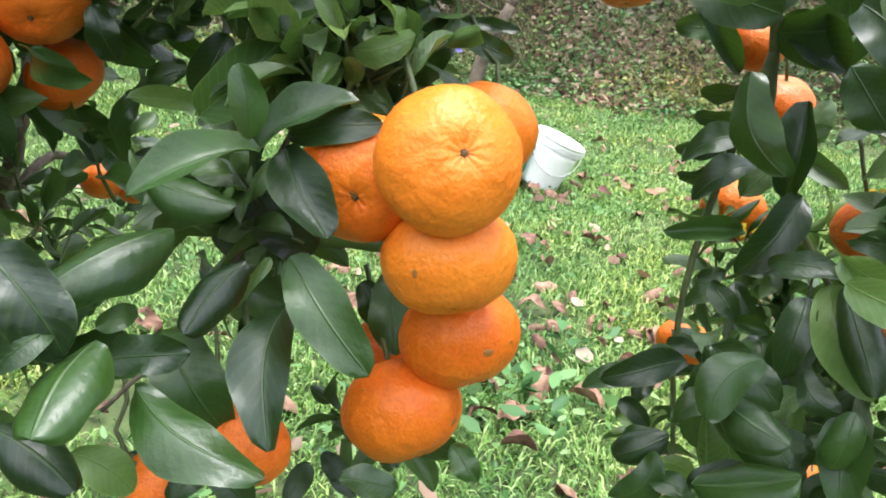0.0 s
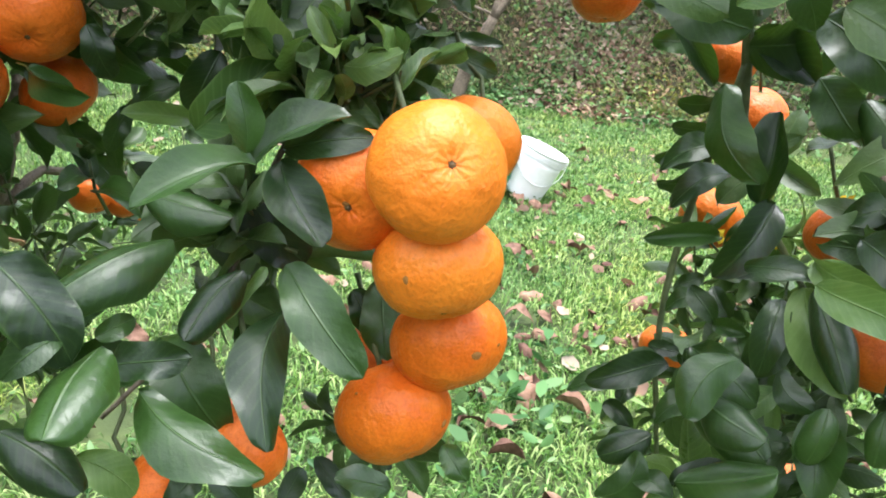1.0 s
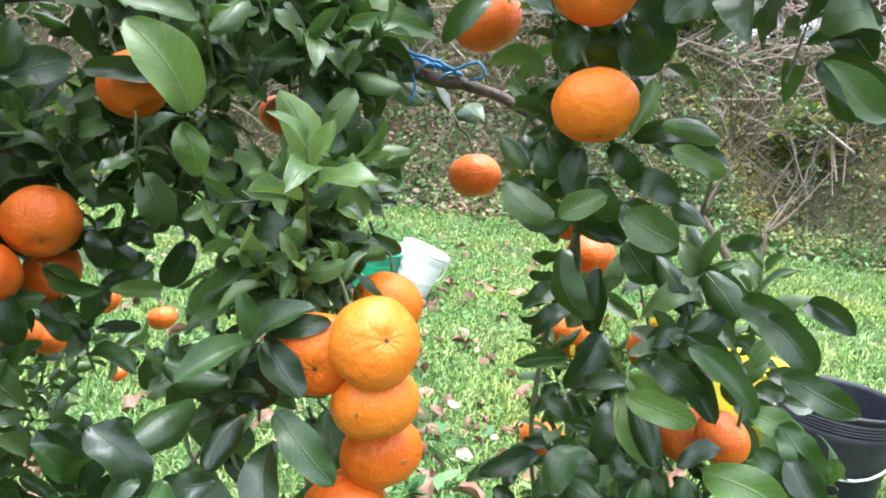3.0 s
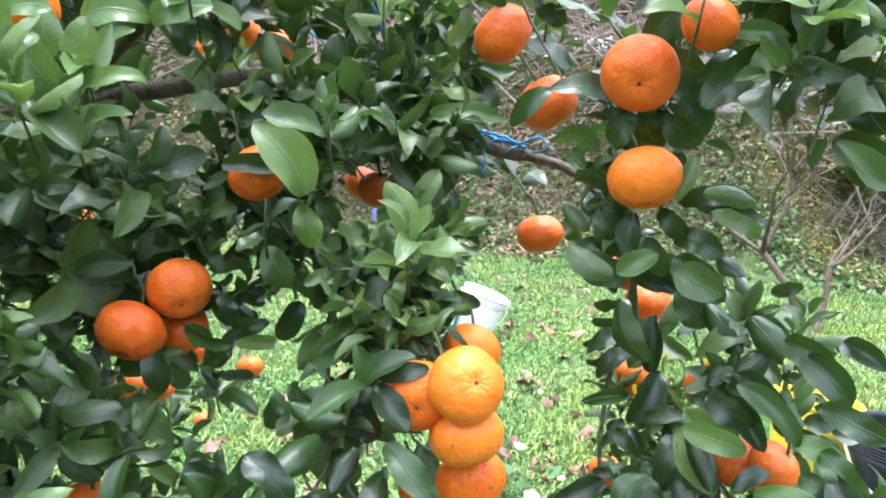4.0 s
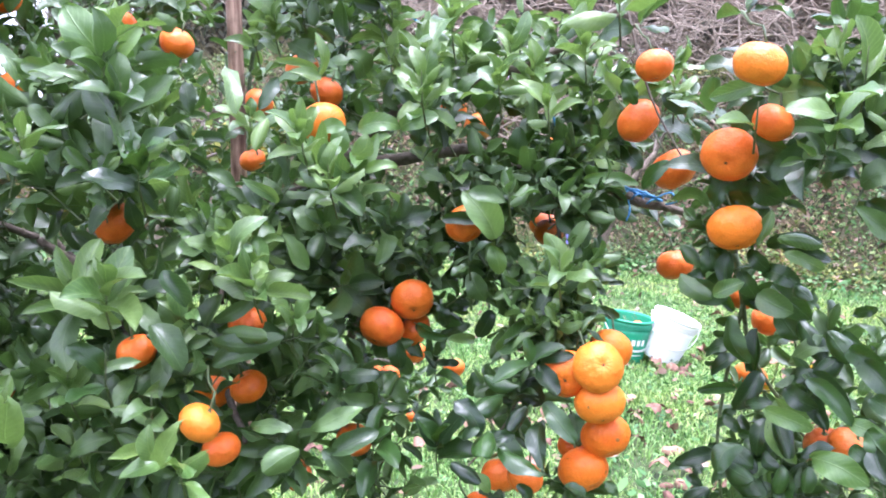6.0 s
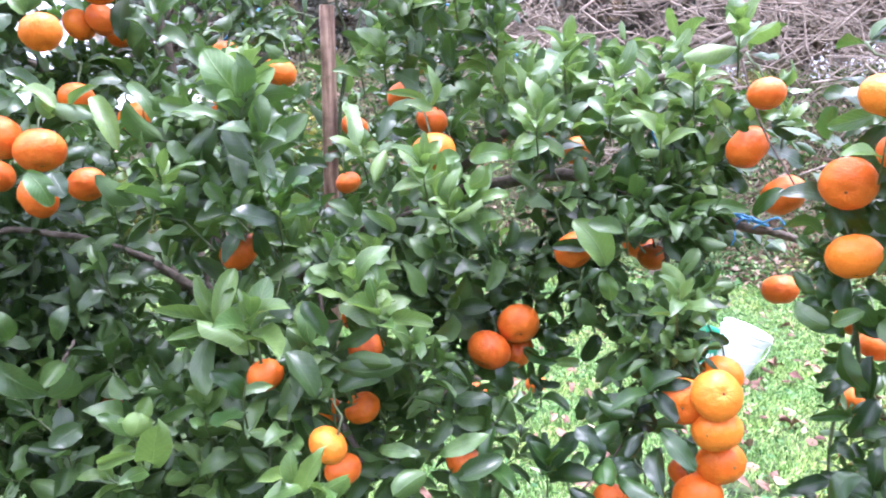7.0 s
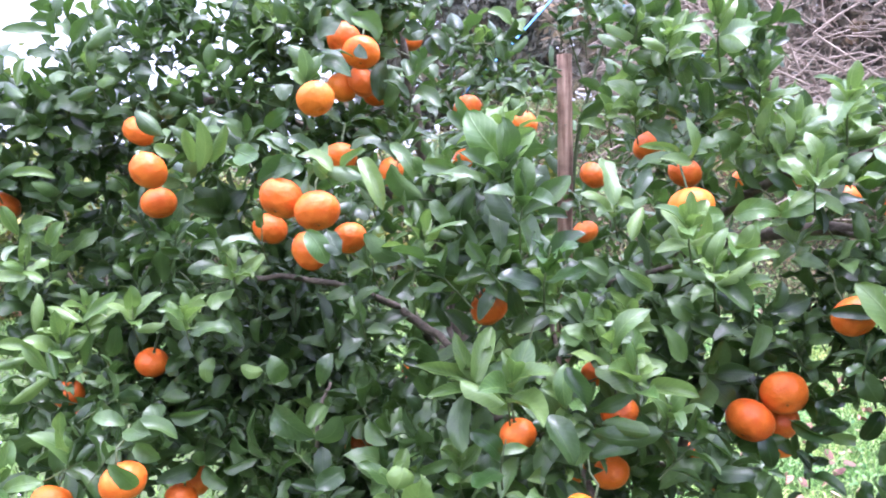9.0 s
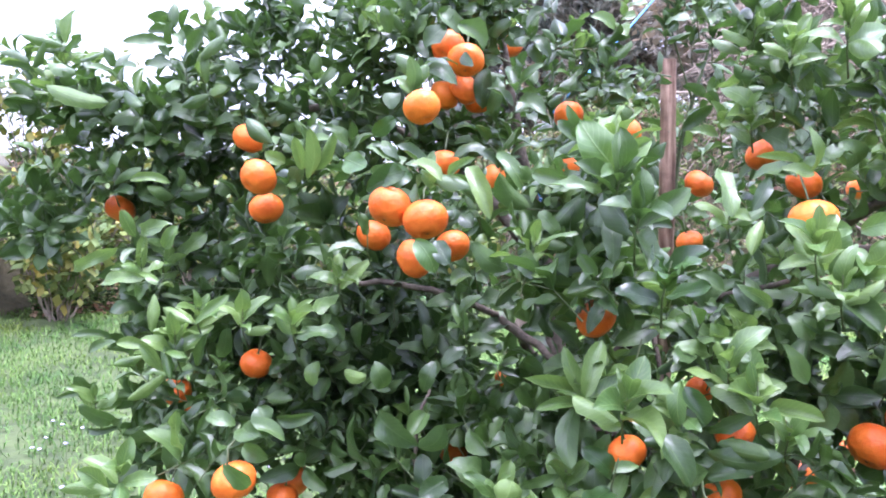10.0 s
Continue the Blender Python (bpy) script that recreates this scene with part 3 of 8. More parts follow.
brush_rng = random.Random(17)
brush = ([], [])
for _ in range(2500):
    w = brush_rng.uniform(-0.215, 0.75)
    r = brush_rng.uniform(10.2, 12.6)
    p = Vector((math.sin(w) * r, math.cos(w) * r, 0))
    p.z = rise(p.x, p.y) + brush_rng.uniform(0.25, 2.2)
    d = Vector((brush_rng.uniform(-1, 1), brush_rng.uniform(-0.4, 0.4), brush_rng.uniform(-0.45, 0.7))).normalized()
    long = brush_rng.uniform(0.5, 1.5)
    k = Vector([brush_rng.uniform(-0.25, 0.25) for _ in range(3)])
    rad = brush_rng.choice((0.004, 0.005, 0.007, 0.010, 0.016))
    tube([p - d * long * 0.5, p + k * 0.5, p + d * long * 0.5 + k * 0.2], [rad, rad * 0.8, rad * 0.35], 5, brush, False)
tagged(part("brush_pile", brush, DRY, None, "tangled heap of dry grey-brown branches on the bank", "stuff"), category="brush")


stalks = ([], [])
for _ in range(3400):
    w, r = brush_rng.uniform(-0.5, 0.85), brush_rng.uniform(9.3, 11.8)
    p = Vector((math.sin(w) * r, math.cos(w) * r, 0))
    p.z = rise(p.x, p.y)
    d = Vector((brush_rng.uniform(-0.8, 0.8), brush_rng.uniform(-0.5, 0.3), brush_rng.uniform(0.3, 1.0))).normalized()
    long = brush_rng.uniform(0.2, 0.75)
    k = Vector([brush_rng.uniform(-0.12, 0.12) for _ in range(3)])
    tube([p, p + d * long * 0.5 + k, p + d * long + k * 0.4], [0.0048, 0.0036, 0.0015], 4, stalks, False)
tagged(part("dead_stalks", stalks, STRAW, None, "thin straw-coloured stalks standing among the creepers on the bank", "stuff"), category="stalks")


def far_tree(x, y, tall, wide, rng):
    """A feathery brown-green conifer beyond the bank."""
    z0 = rise(x, y)
    tree = thing("conifer", (x, y, z0), "tall feathery brown-green conifer beyond the bank", "tree", "conifers beyond the bank")
    part("trunk", tube([(x, y, z0 - 0.2), (x + 0.1, y, z0 + tall * 0.5), (x, y, z0 + tall * 0.95)], [0.16, 0.11, 0.03], 8), PALE, tree)
    verts, faces = [], []
    limbs = ([], [])
    for _ in range(95):
        h = rng.uniform(0.12, 1.0) ** 0.9
        w = rng.uniform(0, 6.28)
        out = Vector((math.cos(w), math.sin(w), rng.uniform(0.15, 0.7)))
        root = Vector((x, y, z0 + tall * h))
        reach = wide * (1.12 - h) * rng.uniform(0.5, 1.1)
        tube([root, root + out * reach * 0.6, root + out * reach], [0.02, 0.012, 0.004], 4, limbs, False)
        for _ in range(52):
            c = root + out * reach * rng.uniform(0.25, 1.05) + Vector([rng.gauss(0, 0.12) for _ in range(3)])
            d = (out + Vector([rng.uniform(-0.8, 0.8) for _ in range(3)])).normalized() * rng.uniform(0.12, 0.3)
            e = d.cross(Vector((rng.uniform(-1, 1), rng.uniform(-1, 1), rng.uniform(-1, 1)))).normalized() * 0.034
            q = len(verts)
            verts += [tuple(c - e), tuple(c + d * 0.5 - e * 1.4), tuple(c + d), tuple(c + d * 0.5 + e * 1.4)]
            faces.append((q, q + 1, q + 2, q + 3))
    part("limb", limbs, PALE, tree, kind="stuff")
    part("crown", (verts, faces), CONIFER, tree, "sparse brown-green sprays", "stuff")


conifer_rng = random.Random(31)
for x, y, tall, wide in ((-6.5, 16.4, 5.8, 2.0), (-4.6, 17.2, 5.6, 2.0), (-8.4, 16.2, 5.0, 1.9), (-5.4, 15.6, 4.4, 1.9), (-7.6, 17.5, 5.6, 1.7), (-5.6, 18.8, 5.2, 1.6), (-9.6, 18.2, 4.6, 1.6), (-3.2, 19.0, 5.4, 1.8), (-0.8, 18.4, 5.0, 1.8), (2.2, 18.8, 5.4, 1.9), (5.4, 18.0, 5.2, 1.9), (8.6, 17.0, 5.0, 1.9)):
    far_tree(x, y, tall, wide, conifer_rng)


def shrub(x, y, tall, wide, rng, leaves=900, mat=None, label="loose thicket with pale yellow-green leaves", group="shrubs at the edge of the lawn"):
    """A loose thicket of thin stems with broad pale leaves."""
    z0 = rise(x, y)
    bush = thing("shrub", (x, y, z0), label, "shrub", group)
    stems, verts, faces = ([], []), [], []
    for _ in range(30 if mat else 16):
        w = rng.uniform(0, 6.28)
        out = Vector((math.cos(w), math.sin(w), 0)) * wide * rng.uniform(0.2, 1.0)
        top = Vector((x, y, z0 + tall * rng.uniform(0.6, 1.05))) + out
        line = bow([(x + out.x * 0.15, y + out.y * 0.15, z0 - 0.05), Vector((x, y, z0 + tall * 0.45)) + out * 0.6, top], 5, 0.02, rng)
        tube(line, [0.012 * (1 - 0.7 * i / len(line)) for i in range(len(line))], 5, stems, False)
        for _ in range(leaves // 16):
            c = line[rng.randrange(3, len(line))] + Vector([rng.gauss(0, 0.2 if mat else 0.075) for _ in range(3)])
            a = Vector([rng.uniform(-1, 1) for _ in range(3)]).normalized()
            b = a.cross(Vector((0.2, 0.3, 0.9))).normalized()
            s = rng.uniform(0.04, 0.10) * (1.25 if mat else 1.0)
            q = len(verts)
            verts += [tuple(c - a * s), tuple(c + b * s * 0.6), tuple(c + a * s), tuple(c - b * s * 0.6)]
            faces.append((q, q + 1, q + 2, q + 3))
    part("stem", stems, DRY, bush, kind="stuff")
    part("crown", (verts, faces), mat or SHRUB, bush, kind="stuff")


shrub_rng = random.Random(41)
for x, y, tall, wide in ((-8.2, 5.2, 1.6, 1.0), (-7.2, 6.2, 1.7, 1.1), (-8.8, 4.2, 1.5, 1.0), (-6.0, 7.2, 1.7, 1.1), (-4.6, 8.2, 1.6, 1.1), (-9.4, 3.0, 1.4, 1.1), (-3.0, 9.0, 1.4, 1.0), (-8.0, 7.0, 1.5, 1.3), (-9.2, 5.6, 1.5, 1.3), (-9.8, 4.4, 1.5, 1.3), (-7.6, 4.6, 1.2, 0.8), (-8.3, 3.6, 1.1, 0.8), (5.6, 9.4, 0.9, 0.8), (7.0, 8.2, 0.9, 0.9)):
    shrub(x, y, tall, wide, shrub_rng)


for k in range(13):
    w = -0.20 + k * 0.078
    shrub(math.sin(w) * 13.4, math.cos(w) * 13.4, 3.0 + 0.5 * math.sin(k * 1.9), 1.1, shrub_rng, 2600, THICKET, "dull brown-green thicket behind the dry branches", "thickets on top of the bank")

# Unseen ring added behind and beside the camera to block low skylight.
for k in range(14):
    w = 1.15 + k * 0.285
    r = 9.8 - 3.0 * max(-math.cos(w), 0.0)
    shrub(math.sin(w) * r, math.cos(w) * r, 3.8 + 0.5 * math.sin(k * 2.3), 1.5, shrub_rng, 1500, IVY, "unseen dark green hedge added behind the camera to block low sky light", "hedges round the orchard")

# ---- bare orchard trees behind ----
def grown(start, heading, length, radius, depth, rng, tree, fine, tips):
    """A branch that forks as it goes: stout ones are parts, the fine twigs are gathered."""
    d = Vector(heading).normalized()
    mid = Vector(start) + d * length * 0.5 + Vector([rng.uniform(-0.06, 0.06) for _ in range(3)]) * length
    end = Vector(start) + d * length + Vector([rng.uniform(-0.08, 0.08) for _ in range(3)]) * length
    line, radii = bow([start, mid, end], 3), [radius * (1 - 0.35 * i / 6) for i in range(7)]
    if depth > 2:
        part("trunk" if depth == 4 else "limb", tube(line, radii, 9), PALE, tree)
    else:
        tube(line, radii, 6, fine, False)
    if depth == 0:
        tips.append(end)
        return
    for _ in range(2 if rng.random() < 0.6 else 3):
        turn = Vector([rng.uniform(-0.75, 0.75) for _ in range(3)]) + Vector((0, 0, 0.15))
        grown(end - d * 0.01, d + turn, length * rng.uniform(0.6, 0.85), radius * 0.52, depth - 1, rng, tree, fine, tips)


def orchard_tree(x, y, heading, length, radius, rng, label, leaves=3):
    z0 = rise(x, y)
    tree = thing("orchard_tree", (x, y, z0), label, "tree", "thin orchard trees behind")
    fine, tips = ([], []), []
    grown(Vector((x, y, z0 - 0.05)), heading, length, radius, 4, rng, tree, fine, tips)
    part("twig", fine, BARK, tree, kind="stuff")
    store = Foliage()
    for p in tips:
        for base, tip, width, facing in spiral(p, (rng.uniform(-0.5, 0.5), rng.uniform(-0.5, 0.5), 0.6), leaves, 0.075, rng):
            joined_leaf(store, base, tip, width, facing, rng)
    store.finish("crown", LEAVES, tree, "few dark green leaves at the twig ends")


back_rng = random.Random(52)
orchard_tree(3.86, 5.04, (-0.42, 0.1, 0.9), 0.8, 0.04, back_rng, "bare grey orchard tree with a leaning trunk on the lawn", 4)
orchard_tree(4.02, 5.12, (0.35, 0.2, 0.9), 0.62, 0.03, back_rng, "bare grey orchard tree with few leaves on the lawn", 2)
orchard_tree(1.2, 8.9, (0.25, 0.1, 0.95), 1.0, 0.09, back_rng, "thick pale-barked orchard tree at the foot of the bank", 4)
orchard_tree(-3.2, 6.4, (0.1, 0.1, 0.95), 0.8, 0.07, back_rng, "grey orchard tree with sparse leaves on the lawn", 4)

# ---- the mandarin tree ----
TREE = thing("mandarin_tree", (-0.95, 1.2, 0.0), "mandarin tree with glossy dark leaves, laden with ripe fruit", "tree")
part("trunk", tube(bow([(-0.93, 1.22, -0.05), (-0.96, 1.20, 0.45), (-0.95, 1.18, 0.85), (-0.96, 1.16, 1.08)], 5, 0.004), [0.055 - 0.0011 * i for i in range(16)], 12), BARK, TREE)


def limb(points, thick, thin, mat=BARK, name="limb"):
    line = bow(points, 5 if name == "limb" else 8, 0.003 if name == "limb" else 0.0005)
    n = len(line) - 1
    part(name, tube(line, [thick + (thin - thick) * i / n for i in range(n + 1)], 9), mat, TREE)


limb([(-0.96, 1.16, 1.06), (-1.03, 1.16, 1.45), (-1.06, 1.10, 1.62), (-1.085, 1.07, 1.79), (-1.12, 1.02, 2.05)], 0.024, 0.007)
limb([(-0.96, 1.16, 1.06), (-0.80, 1.10, 1.22), (-0.50, 1.02, 1.42), (-0.20, 0.90, 1.50), (0.046, 0.814, 1.45), (0.113, 0.769, 1.425), (0.184, 0.727, 1.41), (0.24, 0.66, 1.36)], 0.018, 0.004)
limb([(-1.012, 0.923, 1.288), (-0.99, 1.05, 1.17), (-0.96, 1.16, 1.08)], 0.010, 0.017)
limb([(-1.012, 0.923, 1.288), (-1.18, 0.80, 1.36), (-1.349, 0.748, 1.359), (-1.50, 0.66, 1.38)], 0.008, 0.004)
limb([(-1.03, 1.14, 1.40), (-1.20, 1.02, 1.62), (-1.435, 0.883, 1.746), (-1.639, 0.788, 1.689), (-1.85, 0.72, 1.60)], 0.014, 0.004)
limb([(-0.96, 1.16, 1.06), (-1.2, 1.08, 1.08), (-1.5, 0.95, 1.12), (-1.75, 0.78, 1.15)], 0.012, 0.004)
limb([(-0.95, 1.17, 1.00), (-0.75, 0.95, 1.05), (-0.60, 0.72, 1.08), (-0.50, 0.52, 1.06)], 0.016, 0.004)
limb([(-0.80, 1.10, 1.22), (-0.62, 0.85, 1.36), (-0.45, 0.72, 1.44)], 0.012, 0.004)
limb([(-0.50, 1.02, 1.42), (-0.30, 0.85, 1.58), (-0.107, 0.76, 1.644), (-0.046, 0.752, 1.676), (0.05, 0.70, 1.74)], 0.010, 0.005)
limb([(-0.96, 1.16, 1.02), (-0.70, 1.12, 0.98), (-0.477, 1.05, 0.98), (-0.416, 1.10, 1.02), (-0.36, 1.30, 0.97)], 0.012, 0.004)
limb([(-0.20, 0.90, 1.50), (-0.06, 0.76, 1.46), (-0.035, 0.66, 1.37), (-0.03, 0.60, 1.28), (-0.02, 0.56, 1.22), (0.01, 0.54, 1.12), (0.03, 0.54, 1.05)], 0.0042, 0.002, BARK, "twig")
limb([(-0.03, 0.62, 1.28), (-0.08, 0.56, 1.20), (-0.11, 0.51, 1.12), (-0.17, 0.49, 1.05)], 0.0024, 0.0014, BARK, "twig")
limb([(0.24, 0.66, 1.36), (0.26, 0.66, 1.28), (0.28, 0.66, 1.20), (0.33, 0.63, 1.12), (0.37, 0.58, 1.06)], 0.005, 0.002, TWIG, "twig")
limb([(0.26, 0.66, 1.28), (0.25, 0.68, 1.15), (0.24, 0.66, 1.04), (0.25, 0.62, 0.92)], 0.004, 0.002, TWIG, "twig")
limb([(0.24, 0.66, 1.36), (0.25, 0.65, 1.45), (0.26, 0.63, 1.54), (0.29, 0.57, 1.62), (0.37, 0.49, 1.66)], 0.004, 0.002, BARK, "twig")
limb([(0.05, 0.70, 1.74), (0.09, 0.66, 1.60), (0.14, 0.62, 1.50)], 0.0022, 0.0014, BARK, "twig")
limb([(-0.775, 1.426, 1.519), (-0.765, 1.427, 1.687), (-0.723, 1.434, 1.870), (-0.696, 1.438, 1.986), (-0.673, 1.452, 2.109)], 0.006, 0.002, TWIG, "twig")
limb([(-0.744, 1.438, 1.794), (-0.784, 1.354, 1.950), (-0.800, 1.336, 2.068)], 0.003, 0.0015, TWIG, "twig")
limb([(-1.002, 0.853, 1.300), (-0.927, 0.843, 1.263), (-0.842, 0.815, 1.225)], 0.01, 0.007)
limb([(-0.923, 0.897, 1.325), (-0.902, 0.879, 1.265), (-0.864, 0.838, 1.220)], 0.007, 0.005)
limb([(-0.752, 1.083, 1.372), (-0.725, 1.040, 1.270), (-0.690, 0.980, 1.166)], 0.007, 0.005)
limb([(-1.072, 0.646, 0.977), (-1.073, 0.633, 1.070), (-1.059, 0.626, 1.152), (-1.066, 0.671, 1.183)], 0.004, 0.003)
limb([(-0.479, 1.059, 0.920), (-0.456, 1.048, 0.985), (-0.436, 1.043, 1.065), (-0.420, 1.045, 1.132), (-0.420, 1.100, 1.224)], 0.012, 0.009)

# ---- fruit ----
def fruit_mesh(seed):
    """A mandarin 1 across: flattened, puckered at the stalk, faintly ribbed and lumpy."""
    rng = random.Random(seed)
    off = Vector((rng.random() * 20, rng.random() * 20, rng.random() * 20))
    rows, cols = 22, 36
    verts, faces = [], []
    squat, ribs = rng.uniform(0.82, 0.86), rng.randint(8, 11)
    for i in range(rows + 1):
        a = math.pi * i / rows
        for k in range(cols):
            w = 2 * math.pi * k / cols
            d = Vector((math.sin(a) * math.cos(w), math.sin(a) * math.sin(w), math.cos(a)))
            r = 0.5 * (1 - 0.16 * math.exp(-(a / 0.30) ** 2) - 0.15 * math.exp(-((math.pi - a) / 0.24) ** 2))
            r *= 1 + 0.009 * math.cos(ribs * w) * (math.exp(-(a / 0.8) ** 2) + 1.5 * math.exp(-((math.pi - a) / 0.6) ** 2))
            r *= 1 + 0.030 * noise.noise(d * 1.6 + off) + 0.012 * noise.noise(d * 5 + off)
            verts.append((d.x * r, d.y * r, d.z * r * squat))
    for i in range(rows):
        for k in range(cols):
            q, p = i * cols + k, i * cols + (k + 1) % cols
            faces.append((q, q + cols, p + cols, p))
    return verts, faces


def star_mesh(name, mat, points, outer, inner, z, thick):
    """A little five-lobed button."""
    n = points * 2
    verts = [(0, 0, z + thick)]
    for k in range(n):
        r = outer if k % 2 == 0 else inner
        w = 2 * math.pi * k / n
        verts.append((r * math.cos(w), r * math.sin(w), z + thick * 0.3))
    for k in range(n):
        r = outer if k % 2 == 0 else inner
        w = 2 * math.pi * k / n
        verts.append((r * math.cos(w) * 0.9, r * math.sin(w) * 0.9, z - abs(thick) * 0.8))
    faces = [(0, 1 + k, 1 + (k + 1) % n) for k in range(n)]
    faces += [(1 + k, 1 + n + k, 1 + n + (k + 1) % n, 1 + (k + 1) % n) for k in range(n)]
    return mesh_of(name, verts, faces, mat, None, False)


FRUIT_MESH = {(tone, i): mesh_of("mandarin", *fruit_mesh(60 + i), PEEL[tone]) for tone in PEEL for i in range(4)}
CALYX_MESH = star_mesh("calyx", CALYX, 5, 0.105, 0.06, 0.357, 0.02)
SCAR_MESH = star_mesh("blossom_scar", SCAR, 6, 0.034, 0.024, -0.356, -0.012)
fruit_rng = random.Random(77)
TONE = {"orange": "ripe orange mandarin", "golden": "golden-yellow ripe mandarin with top light put into its tone", "red": "deep reddish-orange mandarin"}
SPOT = {"cluster": "hanging in a tight cluster", "drooping": "half hidden on a drooping leafy branch", "crown": "hanging among glossy leaves", "pail": "lying picked in the green bucket"}


def mandarin(place, across, scar, tone, spot):
    """A mandarin with its scar turned towards the direction given."""
    z = -Vector(scar).normalized()
    x = z.cross(Vector((0.4, 0.8, 0.3))).normalized()
    m = Matrix((x, z.cross(x), z)).transposed().to_4x4() @ pose(0, 0, 0, 0, 0, fruit_rng.uniform(0, 360))
    m.translation = place
    fruit = new("mandarin", FRUIT_MESH[tone, fruit_rng.randrange(4)])
    put(fruit, None, m @ Matrix.Diagonal((across * 1.03, across * 1.03, across * 1.03, 1)))
    tagged(fruit, TONE[tone] + " " + SPOT[spot], "mandarin", "mandarins on the tree")
    for name, data in (("calyx", CALYX_MESH), ("blossom_scar", SCAR_MESH)):
        put(new(name, data), fruit, WORLD[fruit])
    outward = Vector((place[0] + 0.95, place[1] - 1.2, 0.0)).normalized()
    FRUIT_SPOTS.extend(Vector(place) + outward * k for k in (0.0, 0.045, 0.085, 0.13))
    if spot == "crown":
        aside = (Vector((-0.3, -0.6, 1.45)) - Vector(place)).normalized()
        FRUIT_SPOTS.extend(Vector(place) + aside * k for k in (0.05, 0.10, 0.15))
    top = Vector(place) + z * across * 0.36
    back = Vector((-0.02, 0.05, 0.05)) if spot != "drooping" else Vector((-0.01, 0.03, 0.06))
    part("stalk", tube([top, top + z * 0.012 + back * 0.25, top + back * 0.6, top + back * 0.95], [0.0018, 0.0017, 0.0018, 0.002], 5), TWIG, fruit)


    if spot == "crown":
        root = top + back * 0.9
        for k in range(4):
            w = fruit_rng.uniform(0, 6.28)
            out = Vector((math.cos(w), math.sin(w) * 0.8 + 0.35, fruit_rng.uniform(-0.25, 0.7))).normalized()
            face = Vector((out.y * 0.2, -0.5, 0.8)) + Vector([fruit_rng.uniform(-0.5, 0.5) for _ in range(3)])
            long = fruit_rng.uniform(0.05, 0.078)
            joined_leaf(MATURE, root + out * 0.006, root + out * long, long * fruit_rng.uniform(0.4, 0.55), face, fruit_rng)
    return fruit


def blemish(fruit, toward, size, stretch):
    """A small dull scab lying on the peel of a fruit."""
    m = WORLD[fruit]
    skin = BVHTree.FromPolygons([m @ v.co for v in fruit.data.vertices], [tuple(p.vertices) for p in fruit.data.polygons])
    d = Vector(toward).normalized()
    a = d.cross(Vector((0.2, 0.1, 0.97))).normalized()
    b = d.cross(a)
    rings = [(0.0, 0.0)] + [(q, w) for q in (0.55, 1.0) for w in (k * math.pi / 6 for k in range(12))]
    verts = []
    for q, w in rings:
        r = size * q * (1 + 0.25 * math.sin(2.3 * w + size * 4000))
        start = m.translation + d * 0.08 + a * (r * stretch * math.cos(w)) + b * (r * math.sin(w))
        hit = skin.ray_cast(start, -d)[0]
        verts.append(tuple(hit + d * (0.0005 - 0.0009 * (q == 1.0))))
    faces = [(0, 1 + k, 1 + (k + 1) % 12) for k in range(12)]
    faces += [(1 + k, 13 + k, 13 + (k + 1) % 12, 1 + (k + 1) % 12) for k in range(12)]
    part("blemish", (verts, faces), SCAB, fruit, "small dull brown scab")


CLUSTER = []
CLUSTER.append(mandarin((0.003, 0.440, 1.227), 0.067, (0.14, -0.91, 0.38), 'golden', 'cluster'))
CLUSTER.append(mandarin((-0.034, 0.474, 1.205), 0.065, (-0.17, -0.98, -0.12), 'red', 'cluster'))
CLUSTER.append(mandarin((0.044, 0.591, 1.213), 0.065, (-0.32, -0.60, -0.73), 'golden', 'cluster'))
CLUSTER.append(mandarin((0.012, 0.460, 1.171), 0.068, (0.15, -0.56, -0.81), 'golden', 'cluster'))
CLUSTER.append(mandarin((0.029, 0.495, 1.111), 0.069, (0.29, -0.60, -0.74), 'red', 'cluster'))
CLUSTER.append(mandarin((0.001, 0.498, 1.058), 0.071, (0.33, -0.64, -0.69), 'red', 'cluster'))
blemish(CLUSTER[1], (-0.21, -0.98, -0.04), 0.0018, 1)
blemish(CLUSTER[1], (0.23, -0.57, 0.79), 0.0021, 1)
blemish(CLUSTER[3], (-0.57, -0.82, 0.06), 0.0024, 1)
blemish(CLUSTER[4], (0.34, -0.92, 0.19), 0.0026, 2)
blemish(CLUSTER[5], (0.81, -0.56, 0.16), 0.0028, 1.2)
blemish(CLUSTER[5], (-0.70, -0.42, 0.58), 0.0014, 1)
blemish(CLUSTER[4], (0.74, -0.62, 0.27), 0.0013, 1)
mandarin((-0.085, 0.451, 1.061), 0.050, (-0.40, -0.61, -0.69), 'orange', 'cluster')
mandarin((-0.150, 0.529, 0.973), 0.050, (0.73, 0.15, -0.67), 'orange', 'cluster')
mandarin((-0.004, 0.573, 1.060), 0.050, (-0.38, -0.18, -0.91), 'orange', 'cluster')
mandarin((-0.270, 0.688, 1.255), 0.070, (0.19, -0.83, -0.53), 'orange', 'crown')
mandarin((-0.317, 0.665, 1.212), 0.073, (-0.35, -0.54, -0.77), 'orange', 'crown')
mandarin((-0.271, 0.741, 1.193), 0.063, (0.75, 0.19, -0.64), 'orange', 'crown')
mandarin((-0.432, 1.337, 0.920), 0.069, (0.36, -0.51, -0.78), 'orange', 'crown')
mandarin((-0.386, 1.357, 0.909), 0.065, (0.35, 0.07, -0.93), 'orange', 'crown')
mandarin((-0.339, 1.664, 0.890), 0.063, (0.48, -0.64, -0.60), 'orange', 'crown')
